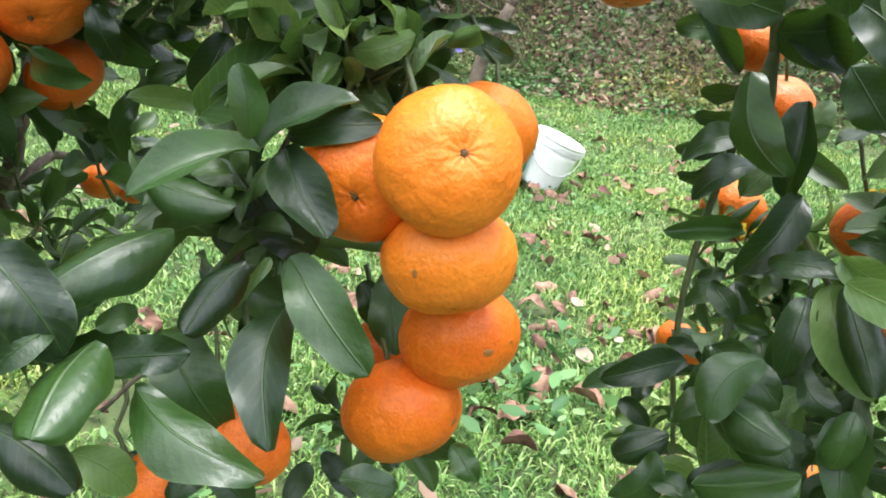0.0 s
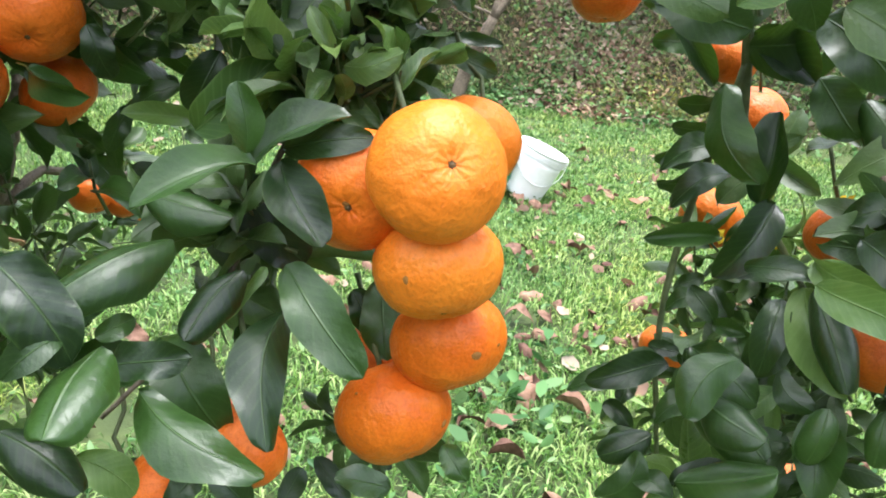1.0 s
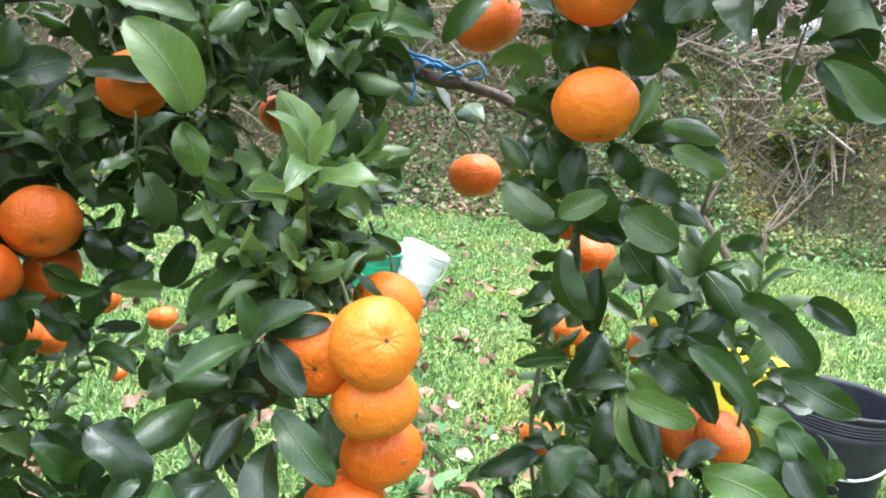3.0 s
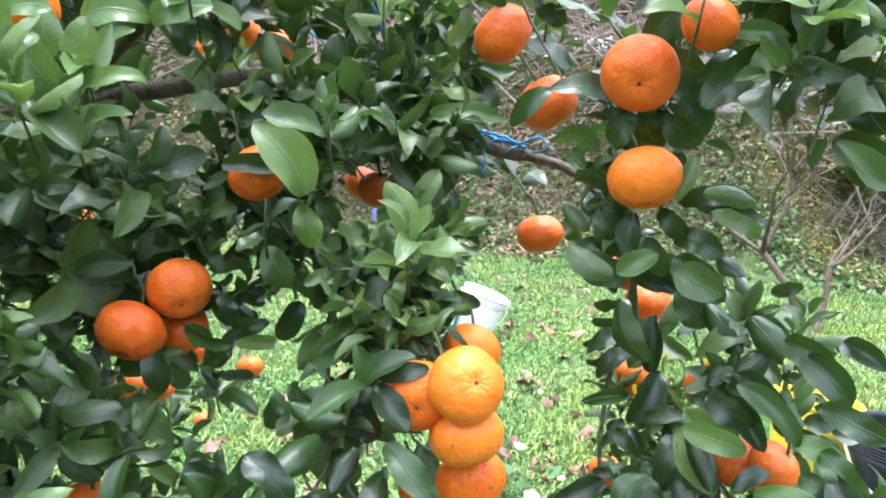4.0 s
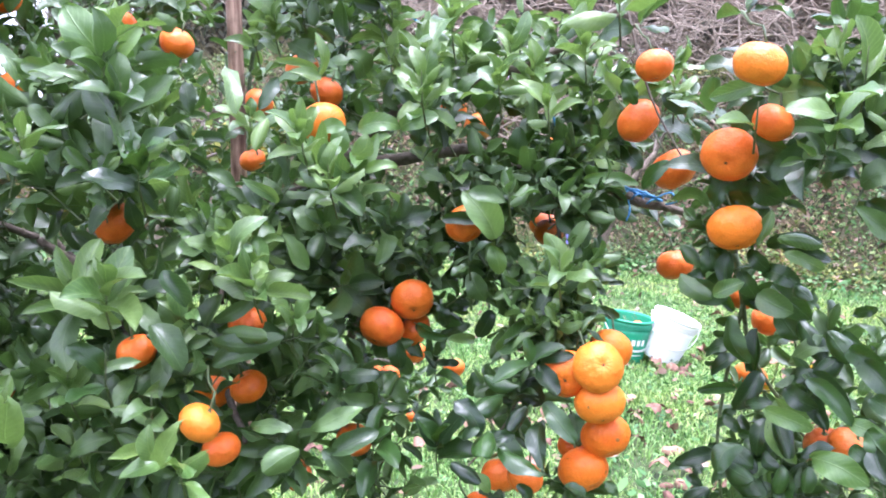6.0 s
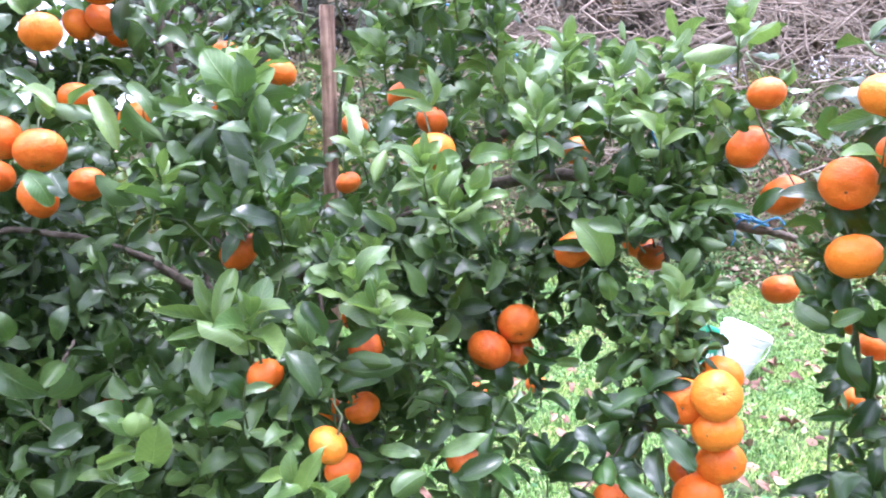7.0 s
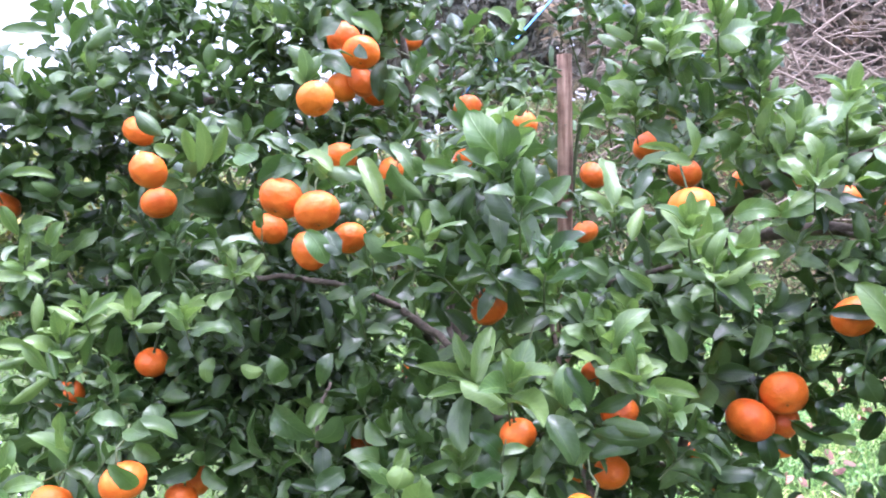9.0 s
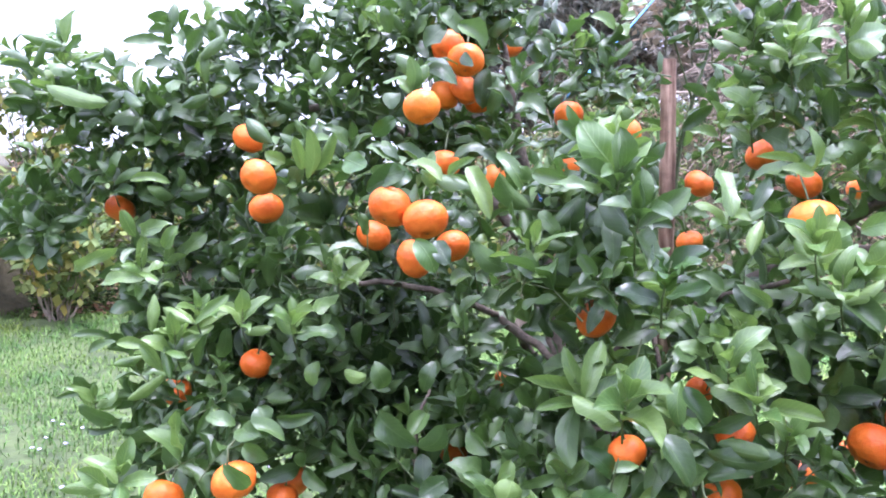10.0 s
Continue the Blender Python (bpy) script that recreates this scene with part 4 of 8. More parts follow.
mandarin((-0.224, 1.708, 0.838), 0.064, (0.22, -0.21, -0.95), 'orange', 'crown')
mandarin((-0.456, 1.666, 0.789), 0.066, (-0.05, -0.87, -0.49), 'orange', 'crown')
mandarin((-0.416, 2.619, 0.346), 0.062, (0.48, -0.17, -0.86), 'orange', 'crown')
mandarin((0.174, 0.516, 1.514), 0.073, (-0.38, -0.82, -0.42), 'orange', 'crown')
mandarin((0.190, 0.516, 1.414), 0.072, (0.08, -0.41, -0.91), 'golden', 'crown')
mandarin((0.081, 0.690, 1.561), 0.070, (0.77, -0.20, -0.60), 'orange', 'crown')
mandarin((0.141, 0.686, 1.487), 0.071, (0.49, -0.23, -0.84), 'orange', 'crown')
mandarin((0.087, 0.627, 1.641), 0.055, (0.13, -0.29, -0.95), 'orange', 'crown')
mandarin((0.170, 0.413, 1.626), 0.063, (-0.23, 0.11, -0.97), 'golden', 'crown')
mandarin((0.206, 0.452, 1.557), 0.051, (-0.56, -0.08, -0.83), 'orange', 'crown')
mandarin((0.179, 0.785, 1.318), 0.061, (0.05, -0.29, -0.96), 'orange', 'crown')
mandarin((-0.186, 0.635, 1.391), 0.062, (0.56, -0.48, -0.67), 'orange', 'crown')
mandarin((-0.030, 1.055, 1.352), 0.066, (-0.40, -0.08, -0.91), 'orange', 'crown')
mandarin((0.281, 0.738, 1.278), 0.053, (-0.22, 0.06, -0.97), 'red', 'drooping')
mandarin((0.367, 0.826, 1.220), 0.064, (0.07, 0.21, -0.97), 'orange', 'drooping')
mandarin((0.324, 0.780, 1.121), 0.062, (-0.62, -0.56, -0.55), 'red', 'drooping')
mandarin((0.355, 0.623, 1.161), 0.059, (0.15, -0.51, -0.85), 'orange', 'drooping')
mandarin((0.359, 0.876, 0.930), 0.066, (-0.36, -0.22, -0.91), 'red', 'drooping')
mandarin((0.555, 0.893, 0.745), 0.066, (0.52, 0.43, -0.73), 'orange', 'drooping')
mandarin((0.364, 0.556, 1.090), 0.061, (0.27, 0.25, -0.93), 'orange', 'drooping')
mandarin((0.373, 0.509, 1.109), 0.055, (-0.43, 0.45, -0.78), 'orange', 'drooping')
mandarin((0.470, 0.871, 0.837), 0.066, (-0.17, 0.39, -0.90), 'orange', 'drooping')
mandarin((-0.927, 0.390, 1.528), 0.066, (0.37, -0.39, -0.84), 'orange', 'crown')
mandarin((-0.988, 0.390, 1.545), 0.067, (-0.07, -0.61, -0.79), 'orange', 'crown')
mandarin((-0.992, 0.608, 1.470), 0.061, (0.46, -0.31, -0.83), 'orange', 'crown')
mandarin((-1.015, 0.512, 1.453), 0.065, (-0.62, -0.60, -0.51), 'orange', 'crown')
mandarin((-1.159, 0.610, 1.479), 0.064, (-0.16, -0.40, -0.90), 'orange', 'crown')
mandarin((-1.039, 0.571, 1.711), 0.064, (0.54, -0.26, -0.80), 'golden', 'crown')
mandarin((-1.127, 0.821, 1.759), 0.062, (-0.44, -0.53, -0.73), 'golden', 'crown')
mandarin((-1.040, 0.741, 1.814), 0.069, (0.19, -0.48, -0.85), 'red', 'crown')
mandarin((-1.086, 0.754, 1.844), 0.066, (-0.02, -0.83, -0.56), 'orange', 'crown')
mandarin((-1.075, 0.813, 1.768), 0.063, (-0.68, -0.26, -0.69), 'orange', 'crown')
mandarin((-1.145, 1.194, 1.916), 0.064, (-0.15, 0.39, -0.91), 'orange', 'crown')
mandarin((-1.471, 0.620, 1.660), 0.066, (-0.29, -0.27, -0.92), 'orange', 'crown')
mandarin((-1.332, 0.489, 1.583), 0.067, (-0.16, -0.76, -0.63), 'orange', 'crown')
mandarin((-1.394, 0.583, 1.521), 0.066, (0.37, -0.19, -0.91), 'orange', 'crown')
mandarin((-1.878, 0.639, 1.499), 0.068, (-0.29, -0.45, -0.84), 'orange', 'crown')
mandarin((-1.450, 0.618, 1.194), 0.065, (-0.33, 0.17, -0.93), 'orange', 'crown')
mandarin((-1.671, 0.609, 1.104), 0.065, (-0.64, 0.27, -0.72), 'orange', 'crown')
mandarin((-1.775, 0.730, 0.999), 0.066, (0.78, -0.39, -0.49), 'orange', 'crown')
mandarin((-1.166, 0.243, 1.129), 0.067, (0.35, 0.17, -0.92), 'orange', 'crown')
mandarin((-1.383, 0.307, 1.033), 0.066, (-0.01, -0.58, -0.81), 'orange', 'crown')
mandarin((-1.432, 0.735, 0.905), 0.066, (0.74, 0.33, -0.58), 'orange', 'crown')
mandarin((-1.153, 1.257, 1.057), 0.063, (-0.41, -0.09, -0.91), 'orange', 'crown')
mandarin((-0.623, 0.432, 1.218), 0.052, (0.26, 0.17, -0.95), 'orange', 'crown')
mandarin((-0.493, 0.508, 1.246), 0.054, (0.22, -0.02, -0.97), 'orange', 'crown')
mandarin((-0.515, 0.587, 1.124), 0.057, (0.46, 0.23, -0.86), 'red', 'crown')
mandarin((-0.716, 0.574, 1.375), 0.066, (0.69, 0.32, -0.65), 'orange', 'crown')
mandarin((-0.418, 0.655, 1.539), 0.071, (0.26, -0.45, -0.85), 'golden', 'crown')
mandarin((-0.442, 0.800, 1.595), 0.058, (-0.51, 0.18, -0.84), 'orange', 'crown')
mandarin((-0.521, 0.948, 1.646), 0.065, (0.51, -0.03, -0.86), 'orange', 'crown')
mandarin((-0.675, 1.190, 1.588), 0.065, (-0.55, -0.09, -0.83), 'orange', 'crown')
mandarin((-0.688, 1.182, 1.458), 0.058, (0.32, 0.25, -0.92), 'orange', 'crown')
mandarin((-0.810, 1.055, 1.698), 0.070, (-0.51, 0.19, -0.84), 'red', 'crown')
mandarin((-0.964, 1.131, 1.738), 0.067, (0.53, -0.68, -0.51), 'red', 'crown')
mandarin((-1.019, 0.821, 1.588), 0.063, (0.47, 0.25, -0.85), 'red', 'crown')
mandarin((-0.972, 1.148, 1.617), 0.064, (0.53, -0.58, -0.62), 'red', 'crown')
mandarin((-1.372, 1.195, 0.968), 0.065, (-0.38, 0.36, -0.85), 'orange', 'crown')
mandarin((-1.133, 0.914, 0.971), 0.063, (-0.03, -0.17, -0.98), 'orange', 'crown')
mandarin((-0.515, 0.374, 1.144), 0.054, (-0.64, -0.12, -0.76), 'golden', 'crown')
mandarin((-0.513, 0.452, 1.076), 0.054, (0.43, -0.09, -0.90), 'orange', 'crown')
mandarin((-0.350, 0.616, 1.035), 0.057, (-0.25, 0.10, -0.96), 'orange', 'crown')
mandarin((-0.513, 0.905, 0.838), 0.066, (-0.80, 0.19, -0.57), 'orange', 'crown')
mandarin((-0.237, 1.253, 1.598), 0.064, (-0.55, -0.17, -0.81), 'red', 'crown')
mandarin((-0.174, 0.995, 1.548), 0.061, (0.35, -0.39, -0.85), 'red', 'crown')
mandarin((-0.600, 1.624, 1.201), 0.066, (-0.02, 0.27, -0.96), 'orange', 'crown')
mandarin((0.048, 2.033, 1.511), 0.066, (-0.77, -0.13, -0.63), 'orange', 'crown')
mandarin((-1.050, 0.680, 1.614), 0.060, (0.16, -0.41, -0.85), 'red', 'crown')
mandarin((-0.356, 1.540, 1.586), 0.062, (0.38, 0.16, -0.85), 'red', 'crown')
mandarin((-0.605, 0.914, 1.195), 0.055, (0.01, -0.50, -0.85), 'orange', 'crown')
mandarin((-1.095, 0.921, 1.757), 0.064, (0.28, -0.00, -0.85), 'red', 'crown')
mandarin((-0.606, 0.688, 1.078), 0.062, (0.10, -0.49, -0.85), 'red', 'crown')
mandarin((-0.615, 1.684, 1.121), 0.050, (0.19, -0.47, -0.85), 'orange', 'crown')
mandarin((-0.115, 0.536, 1.025), 0.058, (-0.02, -0.38, -0.85), 'orange', 'crown')
mandarin((0.414, 0.898, 0.889), 0.062, (-0.11, 0.21, -0.85), 'red', 'drooping')
mandarin((-1.339, 0.568, 0.948), 0.062, (-0.16, -0.19, -0.85), 'orange', 'crown')
mandarin((-0.809, 0.874, 1.218), 0.050, (0.08, -0.47, -0.85), 'orange', 'crown')
mandarin((-0.045, 0.758, 1.369), 0.050, (-0.07, 0.28, -0.85), 'orange', 'crown')

# ---- foliage of the mandarin tree ----
leaf_at(TREE, (-0.084, 0.459, 1.218), (-0.134, 0.422, 1.213), 0.023, (0.09, -0.35, 0.93), 'cupped', 0)
leaf_at(TREE, (-0.088, 0.450, 1.225), (-0.094, 0.456, 1.258), 0.017, (0.14, -0.97, 0.19), 'cupped', 0)
leaf_at(TREE, (-0.087, 0.464, 1.217), (-0.043, 0.459, 1.250), 0.024, (-0.50, -0.55, 0.66), 'cupped', 0)
leaf_at(TREE, (-0.129, 0.545, 1.213), (-0.088, 0.538, 1.260), 0.031, (-0.22, -0.97, 0.06), 'cupped', 1)
leaf_at(TREE, (-0.042, 0.578, 1.235), (-0.085, 0.558, 1.252), 0.028, (0.45, -0.89, 0.09), 'flat', 0)
leaf_at(TREE, (-0.036, 0.561, 1.259), (-0.022, 0.547, 1.231), 0.019, (-0.30, -0.90, 0.32), 'wavy', 0)
leaf_at(TREE, (-0.007, 0.548, 1.243), (0.005, 0.541, 1.283), 0.023, (-0.32, -0.95, -0.07), 'wavy', 0)
leaf_at(TREE, (-0.072, 0.468, 1.225), (-0.032, 0.449, 1.240), 0.017, (-0.51, -0.81, 0.31), 'flat', 0)
leaf_at(TREE, (-0.073, 0.466, 1.219), (-0.049, 0.436, 1.184), 0.027, (-0.04, -0.77, 0.64), 'cupped', 0)
leaf_at(TREE, (-0.148, 0.502, 1.187), (-0.098, 0.488, 1.178), 0.024, (-0.06, -0.67, 0.74), 'rolled', 0)
leaf_at(TREE, (-0.105, 0.542, 1.185), (-0.059, 0.522, 1.145), 0.036, (0.04, -0.88, 0.48), 'wavy', 0)
leaf_at(TREE, (-0.066, 0.441, 1.173), (-0.028, 0.394, 1.143), 0.026, (-0.23, -0.65, 0.72), 'flat', 0)
leaf_at(TREE, (-0.066, 0.451, 1.145), (-0.067, 0.390, 1.100), 0.028, (0.22, -0.58, 0.78), 'sickle', 0)
leaf_at(TREE, (-0.126, 0.400, 1.123), (-0.066, 0.367, 1.103), 0.027, (0.02, -0.49, 0.87), 'sickle', 0)
leaf_at(TREE, (-0.147, 0.418, 1.124), (-0.104, 0.412, 1.134), 0.019, (-0.27, -0.72, 0.64), 'wavy', 0)
leaf_at(TREE, (-0.124, 0.460, 1.175), (-0.168, 0.409, 1.167), 0.029, (0.11, -0.24, 0.96), 'rolled', 0)
leaf_at(TREE, (-0.141, 0.397, 1.146), (-0.147, 0.347, 1.128), 0.030, (-0.24, -0.30, 0.92), 'rolled', 0)
leaf_at(TREE, (-0.184, 0.398, 1.184), (-0.146, 0.376, 1.154), 0.030, (0.22, -0.63, 0.74), 'wavy', 0)
leaf_at(TREE, (-0.089, 0.461, 1.161), (-0.112, 0.432, 1.132), 0.021, (-0.04, -0.70, 0.72), 'rolled', 0)
leaf_at(TREE, (-0.079, 0.482, 1.155), (-0.112, 0.449, 1.120), 0.010, (0.69, -0.72, 0.03), 'flat', 1)
leaf_at(TREE, (-0.130, 0.462, 1.119), (-0.090, 0.430, 1.083), 0.034, (0.08, -0.70, 0.71), 'droop', 0)
leaf_at(TREE, (-0.004, 0.425, 1.056), (-0.035, 0.420, 1.064), 0.017, (0.29, -0.53, 0.79), 'flat', 0)
leaf_at(TREE, (-0.011, 0.556, 1.122), (-0.004, 0.524, 1.079), 0.029, (-0.09, -0.81, 0.59), 'wavy', 0)
leaf_at(TREE, (0.029, 0.469, 1.055), (0.044, 0.455, 1.040), 0.015, (-0.17, -0.80, 0.58), 'wavy', 0)
leaf_at(TREE, (-0.187, 0.399, 1.099), (-0.146, 0.380, 1.086), 0.024, (0.12, -0.39, 0.91), 'rolled', 0)
leaf_at(TREE, (-0.101, 0.636, 1.242), (-0.105, 0.629, 1.281), 0.022, (0.31, -0.94, -0.14), 'wavy', 0)
leaf_at(TREE, (-0.047, 0.670, 1.244), (-0.066, 0.653, 1.296), 0.032, (0.31, -0.93, -0.19), 'flat', 0)
leaf_at(TREE, (-0.020, 0.670, 1.246), (-0.030, 0.674, 1.296), 0.028, (-0.20, -0.98, 0.03), 'flat', 0)
leaf_at(TREE, (-0.136, 0.682, 1.244), (-0.157, 0.672, 1.199), 0.028, (0.18, -0.97, 0.15), 'flat', 0)
leaf_at(TREE, (0.027, 0.638, 1.266), (0.062, 0.631, 1.254), 0.017, (-0.09, -0.96, 0.26), 'flat', 0)
leaf_at(TREE, (0.062, 0.986, 1.250), (0.125, 0.956, 1.255), 0.015, (-0.39, -0.74, 0.54), 'flat', 0)
leaf_at(TREE, (-0.164, 0.719, 1.184), (-0.202, 0.681, 1.194), 0.020, (0.70, -0.57, 0.44), 'cupped', 1)
leaf_at(TREE, (-0.172, 0.722, 1.210), (-0.210, 0.710, 1.190), 0.019, (-0.03, -0.81, 0.59), 'flat', 0)
leaf_at(TREE, (-0.330, 1.000, 1.075), (-0.291, 0.999, 1.031), 0.033, (0.28, -0.92, 0.26), 'flat', 0)
leaf_at(TREE, (-0.154, 0.386, 1.155), (-0.170, 0.367, 1.147), 0.015, (0.37, -0.65, 0.66), 'droop', 0)
leaf_at(TREE, (-0.161, 0.418, 1.074), (-0.131, 0.414, 1.056), 0.020, (0.25, -0.77, 0.59), 'flat', 1)
leaf_at(TREE, (-0.081, 0.502, 1.082), (-0.096, 0.512, 1.105), 0.016, (0.10, -0.88, 0.47), 'flat', 0)
leaf_at(TREE, (-0.181, 0.518, 1.088), (-0.160, 0.529, 1.097), 0.015, (0.26, -0.86, 0.44), 'flat', 0)
leaf_at(TREE, (-0.221, 0.622, 1.092), (-0.214, 0.605, 1.050), 0.016, (0.30, -0.87, 0.40), 'flat', 0)
leaf_at(TREE, (-0.259, 0.646, 1.224), (-0.230, 0.652, 1.202), 0.020, (0.34, -0.93, 0.17), 'flat', 0)
leaf_at(TREE, (-0.364, 0.914, 1.129), (-0.341, 0.913, 1.091), 0.025, (0.35, -0.91, 0.22), 'flat', 0)
leaf_at(TREE, (-0.250, 0.608, 1.085), (-0.218, 0.611, 1.065), 0.021, (0.32, -0.86, 0.40), 'flat', 0)
leaf_at(TREE, (-0.226, 0.720, 1.216), (-0.196, 0.717, 1.210), 0.017, (-0.00, -0.88, 0.47), 'cupped', 0)
leaf_at(TREE, (-0.199, 0.731, 1.245), (-0.157, 0.742, 1.262), 0.016, (0.07, -0.91, 0.40), 'droop', 0)
leaf_at(TREE, (-0.212, 0.747, 1.229), (-0.175, 0.756, 1.235), 0.015, (0.15, -0.88, 0.45), 'droop', 0)
leaf_at(TREE, (-0.248, 0.799, 1.162), (-0.240, 0.790, 1.117), 0.016, (0.27, -0.93, 0.23), 'flat', 0)
leaf_at(TREE, (-0.195, 0.765, 1.188), (-0.228, 0.755, 1.179), 0.013, (0.07, -0.77, 0.63), 'flat', 0)
leaf_at(TREE, (-0.235, 0.792, 1.117), (-0.190, 0.802, 1.115), 0.016, (0.19, -0.68, 0.71), 'flat', 0)
leaf_at(TREE, (-0.298, 0.833, 1.146), (-0.265, 0.837, 1.119), 0.024, (0.30, -0.93, 0.22), 'wavy', 0)
leaf_at(TREE, (-0.224, 0.662, 1.255), (-0.207, 0.663, 1.219), 0.022, (0.29, -0.95, 0.13), 'wavy', 0)
leaf_at(TREE, (-0.061, 0.547, 1.188), (-0.064, 0.539, 1.162), 0.015, (0.05, -0.96, 0.29), 'flat', 0)
leaf_at(TREE, (-0.113, 0.541, 1.187), (-0.097, 0.531, 1.147), 0.025, (0.14, -0.94, 0.31), 'wavy', 0)
leaf_at(TREE, (-0.092, 0.555, 1.188), (-0.076, 0.540, 1.138), 0.030, (0.09, -0.95, 0.31), 'wavy', 0)
leaf_at(TREE, (-0.072, 0.575, 1.179), (-0.087, 0.558, 1.131), 0.030, (0.08, -0.95, 0.31), 'flat', 0)
leaf_at(TREE, (-0.160, 0.609, 1.161), (-0.163, 0.596, 1.124), 0.022, (0.22, -0.93, 0.31), 'wavy', 0)
leaf_at(TREE, (-0.138, 0.624, 1.159), (-0.124, 0.614, 1.123), 0.023, (0.16, -0.94, 0.31), 'wavy', 0)
leaf_at(TREE, (-0.129, 0.475, 1.001), (-0.114, 0.495, 1.022), 0.018, (0.16, -0.78, 0.60), 'wavy', 0)
leaf_at(TREE, (-0.078, 0.424, 1.039), (-0.098, 0.426, 1.062), 0.017, (0.35, -0.85, 0.39), 'cupped', 0)
leaf_at(TREE, (-0.068, 0.560, 0.935), (-0.054, 0.578, 0.958), 0.018, (0.03, -0.79, 0.61), 'flat', 0)
leaf_at(TREE, (-0.005, 0.564, 1.093), (0.006, 0.575, 1.120), 0.017, (-0.08, -0.92, 0.39), 'flat', 0)
leaf_at(TREE, (-0.029, 0.553, 1.115), (-0.008, 0.540, 1.089), 0.020, (-0.04, -0.91, 0.42), 'wavy', 0)
leaf_at(TREE, (-0.143, 0.580, 1.159), (-0.151, 0.569, 1.132), 0.017, (0.21, -0.92, 0.32), 'wavy', 0)
leaf_at(TREE, (-0.045, 0.583, 0.964), (-0.018, 0.564, 0.940), 0.017, (-0.01, -0.80, 0.60), 'flat', 0)
leaf_at(TREE, (-0.177, 0.566, 0.968), (-0.147, 0.553, 0.941), 0.022, (0.20, -0.78, 0.60), 'wavy', 0)
leaf_at(TREE, (-0.144, 0.539, 1.006), (-0.130, 0.523, 0.980), 0.019, (0.18, -0.80, 0.58), 'wavy', 0)
leaf_at(TREE, (0.228, 0.560, 1.045), (0.252, 0.500, 1.039), 0.036, (-0.60, -0.32, 0.73), 'rolled', 0)
leaf_at(TREE, (0.206, 0.516, 1.000), (0.257, 0.479, 1.034), 0.040, (-0.67, -0.27, 0.69), 'rolled', 0)
leaf_at(TREE, (0.288, 0.505, 1.068), (0.272, 0.464, 1.030), 0.032, (-0.50, -0.47, 0.73), 'cupped', 0)
leaf_at(TREE, (0.242, 0.570, 1.032), (0.205, 0.561, 1.026), 0.022, (-0.05, -0.44, 0.90), 'droop', 0)
leaf_at(TREE, (0.263, 0.586, 1.087), (0.261, 0.547, 1.060), 0.026, (-0.45, -0.50, 0.74), 'cupped', 0)
leaf_at(TREE, (0.222, 0.578, 1.074), (0.252, 0.526, 1.059), 0.034, (-0.53, -0.50, 0.68), 'rolled', 0)
leaf_at(TREE, (0.256, 0.596, 1.131), (0.294, 0.550, 1.143), 0.019, (-0.67, -0.40, 0.62), 'droop', 0)
leaf_at(TREE, (0.292, 0.567, 1.116), (0.260, 0.543, 1.075), 0.032, (-0.29, -0.72, 0.63), 'wavy', 0)
leaf_at(TREE, (0.281, 0.546, 1.142), (0.288, 0.490, 1.090), 0.032, (-0.72, -0.52, 0.46), 'cupped', 1)
leaf_at(TREE, (0.279, 0.542, 1.162), (0.299, 0.505, 1.140), 0.025, (-0.58, -0.63, 0.53), 'droop', 1)
leaf_at(TREE, (0.283, 0.516, 1.080), (0.267, 0.511, 1.063), 0.013, (-0.42, -0.70, 0.58), 'trough', 1)
leaf_at(TREE, (0.279, 0.539, 1.066), (0.252, 0.531, 1.044), 0.020, (-0.49, -0.44, 0.75), 'flat', 1)
leaf_at(TREE, (0.260, 0.646, 1.109), (0.240, 0.651, 1.095), 0.014, (-0.44, -0.84, 0.32), 'wavy', 0)
leaf_at(TREE, (0.255, 0.631, 1.095), (0.226, 0.630, 1.086), 0.017, (-0.21, -0.65, 0.73), 'droop', 0)
leaf_at(TREE, (0.192, 0.614, 1.020), (0.152, 0.608, 1.024), 0.020, (0.17, -0.51, 0.84), 'droop', 0)
leaf_at(TREE, (0.195, 0.619, 1.032), (0.172, 0.616, 1.030), 0.013, (0.04, -0.74, 0.67), 'flat', 0)
leaf_at(TREE, (0.224, 0.602, 1.049), (0.181, 0.593, 1.039), 0.025, (-0.08, -0.54, 0.84), 'droop', 0)
leaf_at(TREE, (0.203, 0.614, 1.028), (0.190, 0.598, 1.012), 0.015, (-0.20, -0.63, 0.75), 'wavy', 0)
leaf_at(TREE, (0.180, 0.603, 1.013), (0.194, 0.579, 1.004), 0.016, (-0.56, -0.55, 0.62), 'cupped', 0)
leaf_at(TREE, (0.177, 0.580, 0.995), (0.203, 0.559, 1.001), 0.018, (-0.45, -0.30, 0.84), 'droop', 0)
leaf_at(TREE, (0.162, 0.542, 0.967), (0.188, 0.538, 1.008), 0.026, (-0.38, -0.91, 0.17), 'sickle', 0)
leaf_at(TREE, (0.188, 0.544, 0.987), (0.208, 0.517, 0.984), 0.019, (-0.40, -0.38, 0.84), 'droop', 0)
leaf_at(TREE, (0.211, 0.532, 0.988), (0.239, 0.522, 1.017), 0.016, (-0.75, -0.26, 0.61), 'flat', 0)
leaf_at(TREE, (0.269, 0.608, 1.088), (0.257, 0.623, 1.109), 0.016, (-0.47, -0.81, 0.33), 'cupped', 0)
leaf_at(TREE, (0.249, 0.595, 1.088), (0.265, 0.574, 1.091), 0.015, (-0.77, -0.53, 0.35), 'trough', 0)
leaf_at(TREE, (0.210, 0.614, 1.059), (0.226, 0.596, 1.064), 0.013, (-0.72, -0.49, 0.49), 'flat', 0)
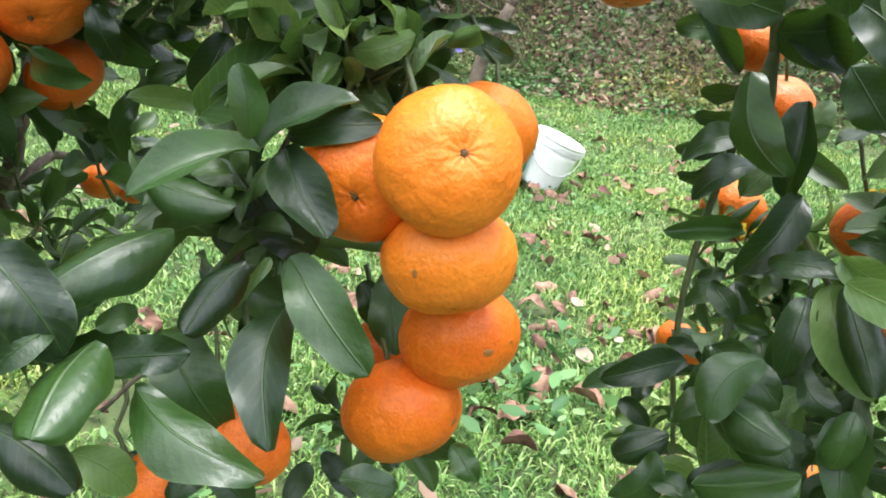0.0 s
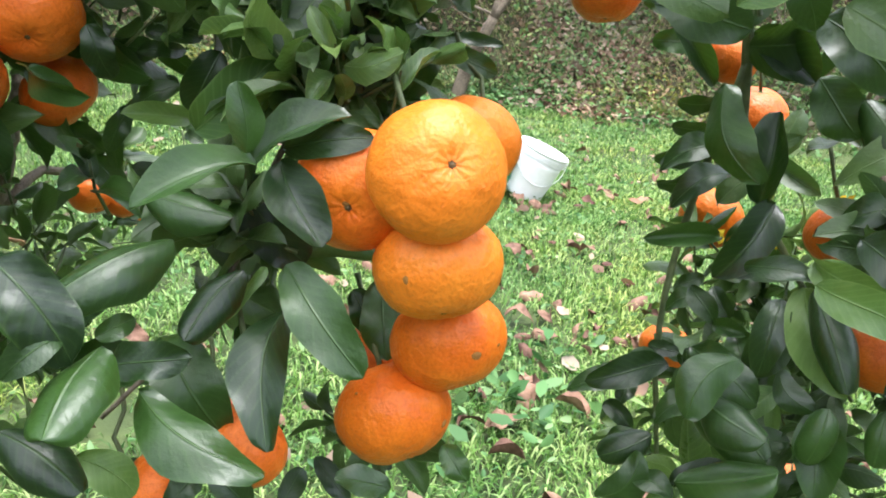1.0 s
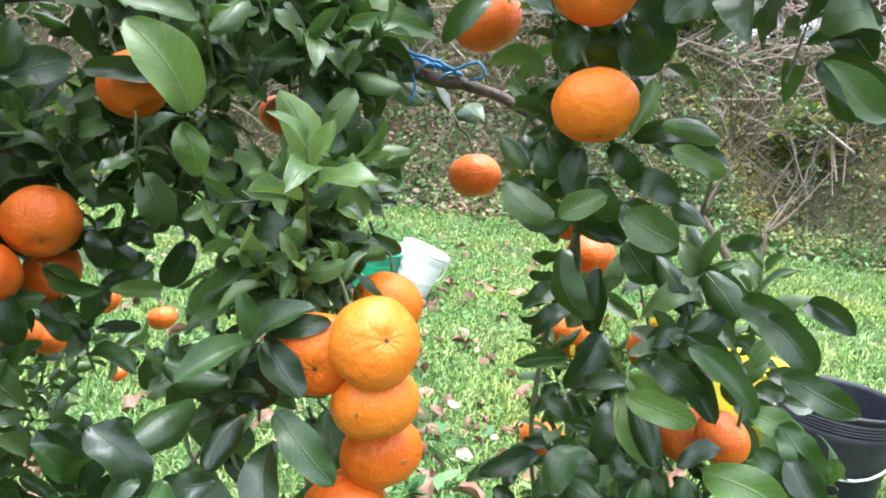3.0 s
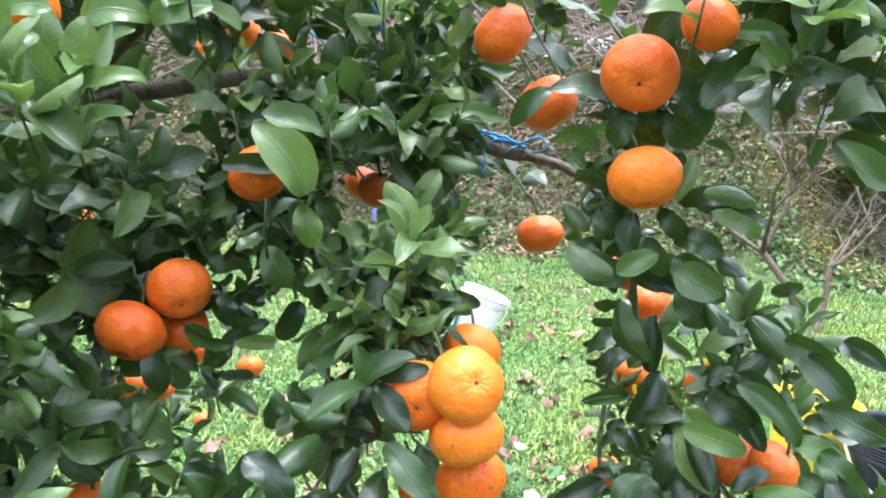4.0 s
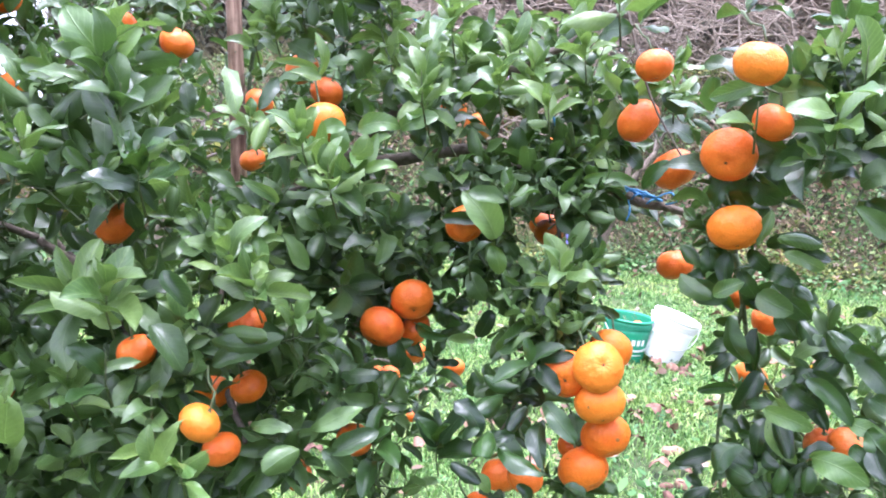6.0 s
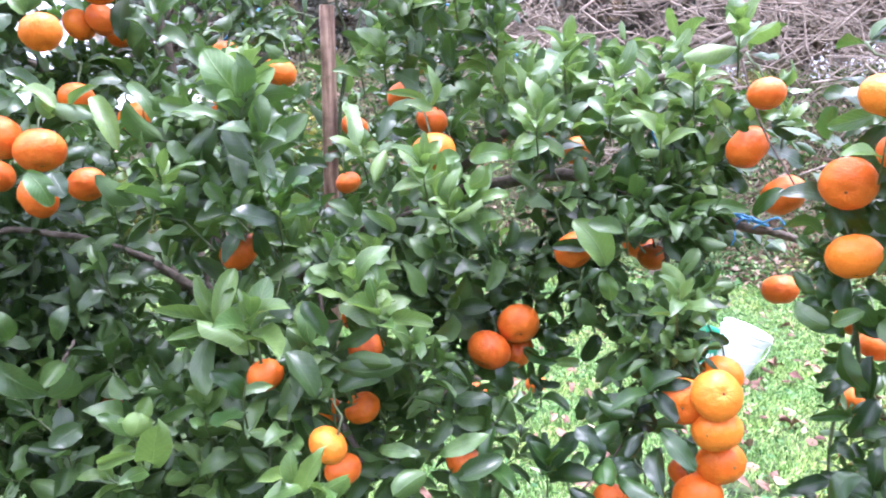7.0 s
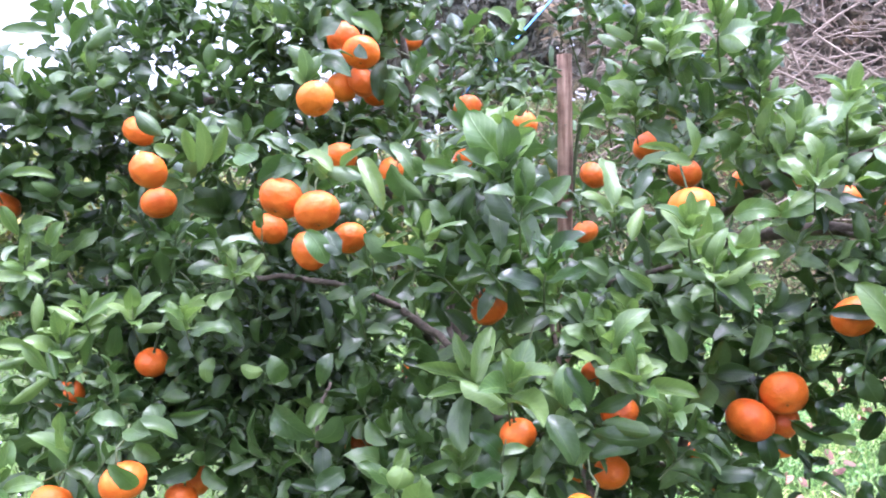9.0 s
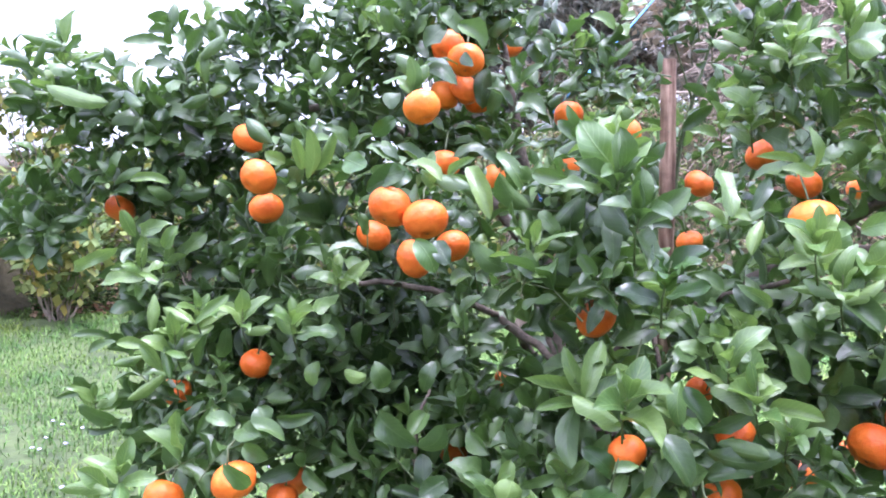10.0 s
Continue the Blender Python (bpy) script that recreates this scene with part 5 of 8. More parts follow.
leaf_at(TREE, (0.284, 0.517, 1.036), (0.255, 0.523, 1.034), 0.017, (-0.17, -0.61, 0.78), 'flat', 0)
leaf_at(TREE, (0.276, 0.538, 1.062), (0.274, 0.525, 1.036), 0.011, (-0.53, -0.73, 0.44), 'cupped', 1)
leaf_at(TREE, (0.234, 0.635, 1.265), (0.253, 0.589, 1.202), 0.034, (-0.76, -0.61, 0.21), 'sickle', 0)
leaf_at(TREE, (0.265, 0.602, 1.184), (0.272, 0.614, 1.251), 0.033, (-0.74, -0.65, 0.20), 'trough', 0)
leaf_at(TREE, (0.286, 0.615, 1.319), (0.322, 0.565, 1.283), 0.040, (-0.60, -0.71, 0.38), 'droop', 0)
leaf_at(TREE, (0.264, 0.670, 1.302), (0.310, 0.642, 1.273), 0.035, (-0.42, -0.89, 0.17), 'trough', 0)
leaf_at(TREE, (0.245, 0.678, 1.297), (0.284, 0.662, 1.342), 0.028, (-0.63, -0.73, 0.28), 'droop', 0)
leaf_at(TREE, (0.248, 0.719, 1.284), (0.210, 0.734, 1.285), 0.021, (-0.34, -0.90, 0.27), 'droop', 0)
leaf_at(TREE, (0.260, 0.658, 1.212), (0.208, 0.654, 1.198), 0.024, (-0.15, -0.71, 0.69), 'droop', 0)
leaf_at(TREE, (0.254, 0.634, 1.198), (0.209, 0.626, 1.177), 0.023, (-0.23, -0.63, 0.74), 'droop', 0)
leaf_at(TREE, (0.243, 0.604, 1.156), (0.182, 0.605, 1.150), 0.019, (-0.06, -0.93, 0.37), 'trough', 0)
leaf_at(TREE, (0.275, 0.597, 1.187), (0.235, 0.576, 1.136), 0.032, (-0.16, -0.87, 0.47), 'cupped', 0)
leaf_at(TREE, (0.244, 0.565, 1.148), (0.281, 0.532, 1.151), 0.018, (-0.55, -0.56, 0.63), 'droop', 0)
leaf_at(TREE, (0.278, 0.539, 1.165), (0.309, 0.487, 1.155), 0.027, (-0.86, -0.50, -0.11), 'droop', 1)
leaf_at(TREE, (0.268, 0.516, 1.153), (0.272, 0.464, 1.107), 0.024, (-0.56, -0.57, 0.60), 'rolled', 0)
leaf_at(TREE, (0.272, 0.553, 1.129), (0.249, 0.521, 1.088), 0.023, (-0.36, -0.64, 0.69), 'droop', 0)
leaf_at(TREE, (0.209, 0.545, 1.092), (0.236, 0.498, 1.080), 0.029, (-0.53, -0.49, 0.69), 'wavy', 0)
leaf_at(TREE, (0.205, 0.511, 1.073), (0.231, 0.466, 1.066), 0.029, (-0.56, -0.42, 0.71), 'rolled', 0)
leaf_at(TREE, (0.311, 0.508, 1.215), (0.339, 0.448, 1.185), 0.024, (-0.45, -0.55, 0.70), 'trough', 0)
leaf_at(TREE, (0.333, 0.540, 1.206), (0.297, 0.549, 1.194), 0.022, (-0.37, -0.69, 0.62), 'wavy', 0)
leaf_at(TREE, (0.306, 0.489, 1.186), (0.310, 0.446, 1.156), 0.028, (-0.67, -0.46, 0.58), 'trough', 0)
leaf_at(TREE, (0.331, 0.455, 1.126), (0.287, 0.454, 1.109), 0.019, (-0.30, -0.49, 0.82), 'droop', 0)
leaf_at(TREE, (0.349, 0.488, 1.257), (0.369, 0.438, 1.242), 0.031, (-0.86, -0.42, 0.29), 'cupped', 0)
leaf_at(TREE, (0.328, 0.607, 1.267), (0.349, 0.558, 1.222), 0.031, (-0.41, -0.71, 0.57), 'rolled', 0)
leaf_at(TREE, (0.363, 0.582, 1.260), (0.387, 0.535, 1.252), 0.020, (-0.70, -0.46, 0.54), 'droop', 0)
leaf_at(TREE, (0.260, 0.517, 1.092), (0.272, 0.488, 1.079), 0.019, (-0.63, -0.53, 0.57), 'sickle', 0)
leaf_at(TREE, (0.219, 0.593, 1.054), (0.152, 0.587, 1.038), 0.024, (-0.06, -0.83, 0.55), 'droop', 0)
leaf_at(TREE, (0.200, 0.553, 1.014), (0.162, 0.547, 1.000), 0.023, (-0.11, -0.76, 0.64), 'rolled', 0)
leaf_at(TREE, (0.355, 0.672, 1.258), (0.368, 0.668, 1.291), 0.020, (-0.53, -0.84, 0.11), 'wavy', 0)
leaf_at(TREE, (0.396, 0.586, 1.285), (0.422, 0.565, 1.300), 0.017, (-0.64, -0.77, 0.09), 'wavy', 0)
leaf_at(TREE, (0.274, 0.477, 1.087), (0.260, 0.465, 1.053), 0.021, (-0.51, -0.72, 0.48), 'rolled', 0)
leaf_at(TREE, (0.301, 0.462, 1.096), (0.292, 0.449, 1.064), 0.020, (-0.69, -0.58, 0.44), 'rolled', 0)
leaf_at(TREE, (0.327, 0.441, 1.096), (0.346, 0.411, 1.103), 0.020, (-0.81, -0.44, 0.39), 'droop', 0)
leaf_at(TREE, (0.352, 0.457, 1.170), (0.372, 0.434, 1.161), 0.018, (-0.58, -0.66, 0.47), 'wavy', 0)
leaf_at(TREE, (0.368, 0.481, 1.194), (0.383, 0.476, 1.222), 0.018, (-0.67, -0.71, 0.24), 'flat', 1)
leaf_at(TREE, (0.234, 0.614, 1.112), (0.250, 0.596, 1.089), 0.018, (-0.41, -0.83, 0.37), 'droop', 0)
leaf_at(TREE, (-0.020, 0.555, 1.286), (-0.002, 0.539, 1.350), 0.030, (0.28, -0.91, -0.31), 'cupped', 1)
leaf_at(TREE, (-0.000, 0.559, 1.346), (0.023, 0.536, 1.356), 0.011, (-0.69, -0.73, -0.06), 'flat', 1)
leaf_at(TREE, (-0.024, 0.586, 1.290), (-0.073, 0.556, 1.301), 0.022, (0.54, -0.82, 0.20), 'rolled', 0)
leaf_at(TREE, (-0.011, 0.597, 1.300), (0.018, 0.587, 1.327), 0.021, (-0.37, -0.93, 0.04), 'droop', 0)
leaf_at(TREE, (0.240, 0.789, 1.309), (0.210, 0.800, 1.332), 0.022, (-0.33, -0.94, 0.04), 'wavy', 0)
leaf_at(TREE, (0.250, 0.733, 1.331), (0.222, 0.743, 1.378), 0.031, (-0.36, -0.93, 0.00), 'wavy', 0)
leaf_at(TREE, (0.271, 0.554, 1.389), (0.312, 0.503, 1.376), 0.022, (-0.68, -0.64, 0.35), 'droop', 0)
leaf_at(TREE, (-0.367, 0.590, 1.459), (-0.318, 0.578, 1.521), 0.026, (0.20, -0.91, -0.35), 'cupped', 1)
leaf_at(TREE, (-0.341, 0.576, 1.468), (-0.291, 0.575, 1.482), 0.017, (-0.08, -0.96, 0.25), 'droop', 1)
leaf_at(TREE, (-0.365, 0.591, 1.457), (-0.399, 0.558, 1.507), 0.035, (0.56, -0.82, -0.15), 'cupped', 1)
leaf_at(TREE, (-0.361, 0.571, 1.452), (-0.351, 0.551, 1.398), 0.032, (0.12, -0.92, 0.37), 'wavy', 0)
leaf_at(TREE, (-0.356, 0.620, 1.532), (-0.295, 0.610, 1.541), 0.032, (-0.17, -0.97, 0.19), 'droop', 1)
leaf_at(TREE, (-0.293, 0.632, 1.535), (-0.236, 0.616, 1.555), 0.031, (-0.30, -0.95, 0.10), 'droop', 1)
leaf_at(TREE, (-0.400, 0.581, 1.474), (-0.413, 0.553, 1.515), 0.028, (0.44, -0.80, -0.40), 'cupped', 1)
leaf_at(TREE, (-0.392, 0.603, 1.486), (-0.379, 0.593, 1.537), 0.030, (0.38, -0.88, -0.28), 'cupped', 1)
leaf_at(TREE, (-0.404, 0.555, 1.525), (-0.366, 0.565, 1.535), 0.023, (0.19, -0.95, 0.24), 'droop', 1)
leaf_at(TREE, (-0.395, 0.559, 1.389), (-0.420, 0.553, 1.413), 0.020, (0.31, -0.95, 0.06), 'trough', 0)
leaf_at(TREE, (-0.271, 0.683, 1.554), (-0.266, 0.688, 1.508), 0.026, (0.12, -0.99, -0.09), 'wavy', 0)
leaf_at(TREE, (-0.113, 0.794, 1.487), (-0.073, 0.767, 1.546), 0.037, (-0.14, -0.93, -0.33), 'wavy', 0)
leaf_at(TREE, (0.238, 0.590, 1.588), (0.244, 0.594, 1.536), 0.022, (-0.45, -0.88, -0.12), 'sickle', 0)
leaf_at(TREE, (0.300, 0.535, 1.565), (0.335, 0.489, 1.555), 0.027, (-0.74, -0.62, 0.27), 'droop', 0)
leaf_at(TREE, (0.332, 0.486, 1.583), (0.354, 0.477, 1.537), 0.027, (-0.59, -0.80, -0.13), 'cupped', 0)
leaf_at(TREE, (0.299, 0.562, 1.550), (0.269, 0.562, 1.483), 0.035, (-0.40, -0.90, 0.18), 'droop', 0)
leaf_at(TREE, (0.313, 0.553, 1.550), (0.301, 0.542, 1.497), 0.031, (-0.48, -0.83, 0.28), 'wavy', 0)
leaf_at(TREE, (0.355, 0.454, 1.515), (0.373, 0.416, 1.469), 0.035, (-0.77, -0.60, 0.20), 'wavy', 0)
leaf_at(TREE, (0.354, 0.457, 1.587), (0.368, 0.453, 1.544), 0.023, (-0.62, -0.78, -0.14), 'cupped', 1)
leaf_at(TREE, (0.336, 0.421, 1.454), (0.354, 0.380, 1.430), 0.029, (-0.77, -0.54, 0.35), 'rolled', 0)
leaf_at(TREE, (0.222, 0.509, 1.610), (0.143, 0.521, 1.595), 0.026, (-0.19, -0.95, 0.23), 'droop', 1)
leaf_at(TREE, (0.212, 0.494, 1.595), (0.269, 0.443, 1.591), 0.042, (-0.66, -0.75, 0.04), 'droop', 1)
leaf_at(TREE, (0.300, 0.432, 1.535), (0.293, 0.451, 1.602), 0.031, (-0.41, -0.89, 0.21), 'cupped', 0)
leaf_at(TREE, (0.281, 0.442, 1.550), (0.226, 0.459, 1.554), 0.019, (-0.27, -0.93, 0.23), 'cupped', 1)
leaf_at(TREE, (0.214, 0.515, 1.592), (0.178, 0.515, 1.545), 0.029, (-0.19, -0.97, 0.16), 'flat', 0)
leaf_at(TREE, (0.299, 0.433, 1.533), (0.342, 0.382, 1.511), 0.026, (-0.70, -0.68, 0.19), 'cupped', 0)
leaf_at(TREE, (0.278, 0.467, 1.544), (0.220, 0.478, 1.484), 0.035, (-0.30, -0.95, 0.12), 'flat', 0)
leaf_at(TREE, (0.312, 0.404, 1.465), (0.347, 0.355, 1.425), 0.034, (-0.73, -0.66, 0.18), 'cupped', 0)
leaf_at(TREE, (0.323, 0.438, 1.568), (0.326, 0.426, 1.627), 0.029, (-0.21, -0.96, -0.19), 'cupped', 1)
leaf_at(TREE, (0.359, 0.413, 1.569), (0.330, 0.435, 1.554), 0.022, (-0.64, -0.73, 0.22), 'cupped', 0)
leaf_at(TREE, (0.369, 0.474, 1.507), (0.401, 0.452, 1.488), 0.024, (-0.57, -0.82, -0.03), 'flat', 0)
leaf_at(TREE, (-0.138, 0.597, 1.374), (-0.185, 0.581, 1.443), 0.047, (0.28, -0.96, -0.03), 'cupped', 1)
leaf_at(TREE, (-0.164, 0.609, 1.396), (-0.222, 0.597, 1.399), 0.022, (0.21, -0.89, 0.40), 'cupped', 0)
leaf_at(TREE, (-0.143, 0.576, 1.367), (-0.132, 0.570, 1.323), 0.026, (-0.19, -0.98, 0.09), 'wavy', 1)
leaf_at(TREE, (-0.362, 0.764, 1.266), (-0.316, 0.741, 1.214), 0.041, (-0.01, -0.91, 0.41), 'flat', 0)
leaf_at(TREE, (-0.296, 0.656, 1.196), (-0.281, 0.643, 1.149), 0.029, (0.13, -0.95, 0.29), 'flat', 0)
leaf_at(TREE, (0.121, 0.622, 1.500), (0.080, 0.623, 1.460), 0.023, (-0.26, -0.94, 0.23), 'droop', 0)
leaf_at(TREE, (0.171, 0.585, 1.484), (0.217, 0.567, 1.443), 0.036, (-0.36, -0.93, 0.00), 'wavy', 0)
leaf_at(TREE, (0.238, 0.578, 1.516), (0.275, 0.551, 1.464), 0.039, (-0.25, -0.92, 0.31), 'wavy', 0)
leaf_at(TREE, (0.241, 0.543, 1.399), (0.240, 0.546, 1.444), 0.021, (-0.42, -0.91, 0.05), 'cupped', 0)
leaf_at(TREE, (0.244, 0.541, 1.389), (0.301, 0.502, 1.405), 0.024, (-0.59, -0.71, 0.37), 'droop', 0)
leaf_at(TREE, (0.275, 0.525, 1.383), (0.319, 0.500, 1.372), 0.020, (-0.37, -0.83, 0.42), 'droop', 0)
leaf_at(TREE, (-0.003, 0.670, 1.466), (0.083, 0.653, 1.461), 0.022, (-0.16, -0.92, 0.34), 'droop', 1)
leaf_at(TREE, (0.009, 0.668, 1.453), (0.013, 0.665, 1.392), 0.029, (-0.49, -0.87, 0.02), 'flat', 0)
leaf_at(TREE, (0.153, 0.680, 1.577), (0.115, 0.687, 1.603), 0.026, (-0.28, -0.95, -0.12), 'flat', 0)
leaf_at(TREE, (0.046, 0.649, 1.620), (0.070, 0.649, 1.585), 0.024, (-0.35, -0.91, -0.23), 'wavy', 0)
leaf_at(TREE, (-0.153, 0.670, 1.620), (-0.178, 0.676, 1.572), 0.031, (0.01, -0.99, -0.13), 'flat', 0)
leaf_at(TREE, (-0.107, 0.678, 1.544), (-0.111, 0.681, 1.484), 0.033, (-0.22, -0.98, -0.04), 'cupped', 0)
leaf_at(TREE, (-0.651, 0.443, 1.600), (-0.695, 0.406, 1.671), 0.048, (0.53, -0.84, -0.11), 'wavy', 1)
leaf_at(TREE, (-0.654, 0.442, 1.604), (-0.613, 0.430, 1.648), 0.031, (-0.10, -0.98, -0.16), 'cupped', 1)
leaf_at(TREE, (-0.969, 0.418, 1.595), (-1.013, 0.367, 1.573), 0.040, (0.67, -0.69, 0.26), 'droop', 0)
leaf_at(TREE, (-0.920, 0.349, 1.501), (-0.885, 0.341, 1.461), 0.030, (0.26, -0.88, 0.40), 'flat', 1)
leaf_at(TREE, (-0.895, 0.363, 1.501), (-0.866, 0.352, 1.468), 0.026, (0.20, -0.86, 0.46), 'flat', 0)
leaf_at(TREE, (-1.112, 0.445, 1.619), (-1.053, 0.425, 1.601), 0.036, (-0.23, -0.92, 0.33), 'flat', 1)
leaf_at(TREE, (-1.041, 0.488, 1.685), (-1.073, 0.470, 1.657), 0.026, (0.53, -0.85, -0.06), 'flat', 0)
leaf_at(TREE, (-0.439, 0.520, 1.226), (-0.514, 0.460, 1.226), 0.031, (0.39, -0.48, 0.78), 'cupped', 0)
leaf_at(TREE, (0.179, 0.550, 1.489), (0.172, 0.552, 1.439), 0.028, (-0.36, -0.93, 0.00), 'wavy', 0)
leaf_at(TREE, (0.195, 0.554, 1.486), (0.218, 0.545, 1.442), 0.029, (-0.52, -0.85, -0.08), 'wavy', 0)
leaf_at(TREE, (0.216, 0.556, 1.486), (0.260, 0.536, 1.451), 0.034, (-0.41, -0.91, -0.00), 'droop', 0)
leaf_at(TREE, (0.227, 0.562, 1.508), (0.267, 0.544, 1.501), 0.025, (-0.39, -0.91, 0.13), 'flat', 0)
leaf_at(TREE, (0.219, 0.585, 1.541), (0.266, 0.554, 1.522), 0.033, (-0.55, -0.84, -0.01), 'flat', 0)
leaf_at(TREE, (0.172, 0.570, 1.379), (0.186, 0.558, 1.326), 0.031, (-0.35, -0.93, 0.12), 'wavy', 0)
leaf_at(TREE, (0.194, 0.539, 1.377), (0.191, 0.535, 1.330), 0.026, (-0.53, -0.84, 0.12), 'cupped', 0)
leaf_at(TREE, (0.217, 0.530, 1.382), (0.242, 0.515, 1.355), 0.022, (-0.41, -0.90, 0.10), 'droop', 0)
leaf_at(TREE, (0.167, 0.568, 1.345), (0.142, 0.572, 1.315), 0.022, (-0.33, -0.93, 0.14), 'flat', 0)
leaf_at(TREE, (0.215, 0.549, 1.350), (0.235, 0.535, 1.312), 0.025, (-0.40, -0.91, 0.14), 'droop', 0)
leaf_at(TREE, (0.143, 0.573, 1.323), (0.195, 0.540, 1.309), 0.035, (-0.48, -0.85, 0.20), 'flat', 0)
leaf_at(TREE, (0.241, 0.538, 1.353), (0.281, 0.506, 1.344), 0.029, (-0.48, -0.73, 0.48), 'droop', 0)
leaf_at(TREE, (0.356, 0.463, 1.248), (0.377, 0.416, 1.215), 0.035, (-0.67, -0.60, 0.43), 'cupped', 0)
leaf_at(TREE, (0.354, 0.428, 1.206), (0.391, 0.374, 1.196), 0.027, (-0.67, -0.56, 0.49), 'droop', 0)
leaf_at(TREE, (0.345, 0.408, 1.170), (0.361, 0.363, 1.145), 0.029, (-0.67, -0.52, 0.53), 'wavy', 0)
leaf_at(TREE, (0.289, 0.468, 1.217), (0.327, 0.411, 1.181), 0.027, (-0.37, -0.66, 0.65), 'cupped', 0)
leaf_at(TREE, (0.240, 0.477, 1.170), (0.286, 0.437, 1.155), 0.026, (-0.61, -0.77, 0.19), 'droop', 1)
leaf_at(TREE, (0.330, 0.431, 1.174), (0.362, 0.396, 1.167), 0.023, (-0.59, -0.64, 0.50), 'flat', 1)
leaf_at(TREE, (0.329, 0.410, 1.148), (0.347, 0.378, 1.129), 0.024, (-0.63, -0.63, 0.46), 'droop', 0)
leaf_at(TREE, (0.272, 0.493, 1.195), (0.297, 0.453, 1.183), 0.027, (-0.71, -0.57, 0.41), 'droop', 0)
leaf_at(TREE, (0.278, 0.407, 1.131), (0.322, 0.352, 1.121), 0.035, (-0.68, -0.61, 0.42), 'wavy', 1)
leaf_at(TREE, (0.223, 0.506, 1.104), (0.186, 0.484, 1.072), 0.030, (-0.10, -0.76, 0.65), 'sickle', 0)
leaf_at(TREE, (0.346, 0.389, 1.155), (0.354, 0.356, 1.119), 0.028, (-0.57, -0.65, 0.50), 'cupped', 0)
leaf_at(TREE, (0.399, 0.464, 1.262), (0.416, 0.424, 1.248), 0.026, (-0.79, -0.47, 0.38), 'trough', 0)
leaf_at(TREE, (0.357, 0.519, 1.238), (0.319, 0.509, 1.211), 0.027, (-0.15, -0.84, 0.52), 'rolled', 0)
leaf_at(TREE, (0.339, 0.536, 1.269), (0.355, 0.496, 1.237), 0.030, (-0.64, -0.62, 0.46), 'rolled', 0)
leaf_at(TREE, (0.255, 0.654, 1.293), (0.313, 0.641, 1.300), 0.048, (-0.35, -0.78, -0.30), 'flat', 0)
leaf_at(TREE, (0.214, 0.715, 1.309), (0.264, 0.709, 1.254), 0.020, (0.16, -0.78, -0.30), 'cupped', 0)
leaf_at(TREE, (0.301, 0.627, 1.277), (0.332, 0.609, 1.238), 0.036, (0.03, -0.71, -0.30), 'flat', 0)
leaf_at(TREE, (0.237, 0.719, 1.238), (0.274, 0.713, 1.241), 0.019, (-0.13, -0.75, -0.30), 'flat', 0)
leaf_at(TREE, (0.212, 0.686, 1.195), (0.258, 0.679, 1.207), 0.022, (-0.42, -0.80, -0.30), 'cupped', 0)
leaf_at(TREE, (0.231, 0.706, 1.219), (0.269, 0.692, 1.222), 0.018, (-0.04, -0.71, -0.30), 'flat', 0)
leaf_at(TREE, (0.208, 0.659, 1.180), (0.250, 0.654, 1.189), 0.020, (-0.34, -0.71, -0.30), 'wavy', 0)
leaf_at(TREE, (0.330, 0.667, 1.319), (0.312, 0.659, 1.269), 0.025, (0.10, -0.85, -0.30), 'cupped', 0)
leaf_at(TREE, (-0.260, 0.649, 1.225), (-0.211, 0.597, 1.213), 0.022, (0.06, -0.93, -0.30), 'cupped', 0)
leaf_at(TREE, (-0.246, 0.717, 1.247), (-0.197, 0.663, 1.219), 0.029, (-0.43, -0.82, -0.30), 'flat', 0)
leaf_at(TREE, (-0.235, 0.706, 1.230), (-0.259, 0.727, 1.245), 0.022, (-0.20, -0.82, -0.30), 'cupped', 0)
leaf_at(TREE, (-0.232, 0.757, 1.235), (-0.193, 0.750, 1.230), 0.021, (-0.26, -0.80, -0.30), 'wavy', 0)
leaf_at(TREE, (-0.187, 0.783, 1.205), (-0.218, 0.779, 1.185), 0.019, (-0.30, -0.76, -0.30), 'wavy', 0)
leaf_at(TREE, (-0.218, 0.855, 1.233), (-0.186, 0.812, 1.209), 0.025, (0.20, -0.88, -0.30), 'flat', 0)
leaf_at(TREE, (-0.217, 0.739, 1.186), (-0.228, 0.723, 1.151), 0.018, (0.13, -0.84, -0.30), 'wavy', 0)
rosette(TREE, (-0.254, 0.661, 1.576), (0.06, -0.58, 0.81), 8, 0.070, 1)
rosette(TREE, (-0.343, 0.602, 1.484), (0.10, -0.56, 0.82), 6, 0.070, 1)
rosette(TREE, (-0.500, 0.274, 1.129), (0.18, -0.41, 0.89), 9, 0.085, 1)
rosette(TREE, (-0.213, 0.536, 1.061), (0.03, -0.45, 0.89), 7, 0.080, 0)
rosette(TREE, (0.167, 0.397, 1.560), (-0.18, -0.56, 0.81), 6, 0.060, 1)
rosette(TREE, (0.249, 0.365, 1.574), (-0.24, -0.54, 0.81), 7, 0.075, 1)
rosette(TREE, (-0.177, 0.561, 1.353), (0.02, -0.53, 0.85), 6, 0.060, 0)
rosette(TREE, (-0.482, 0.500, 1.307), (0.16, -0.49, 0.85), 7, 0.080, 1)
rosette(TREE, (-0.553, 0.292, 1.475), (0.25, -0.50, 0.83), 7, 0.085, 0)
rosette(TREE, (-0.525, 0.493, 1.360), (0.19, -0.50, 0.84), 6, 0.070, 1)
rosette(TREE, (-0.308, 0.525, 1.060), (0.07, -0.45, 0.89), 7, 0.080, 0)
rosette(TREE, (-0.609, 0.315, 1.227), (0.24, -0.43, 0.87), 7, 0.080, 0)
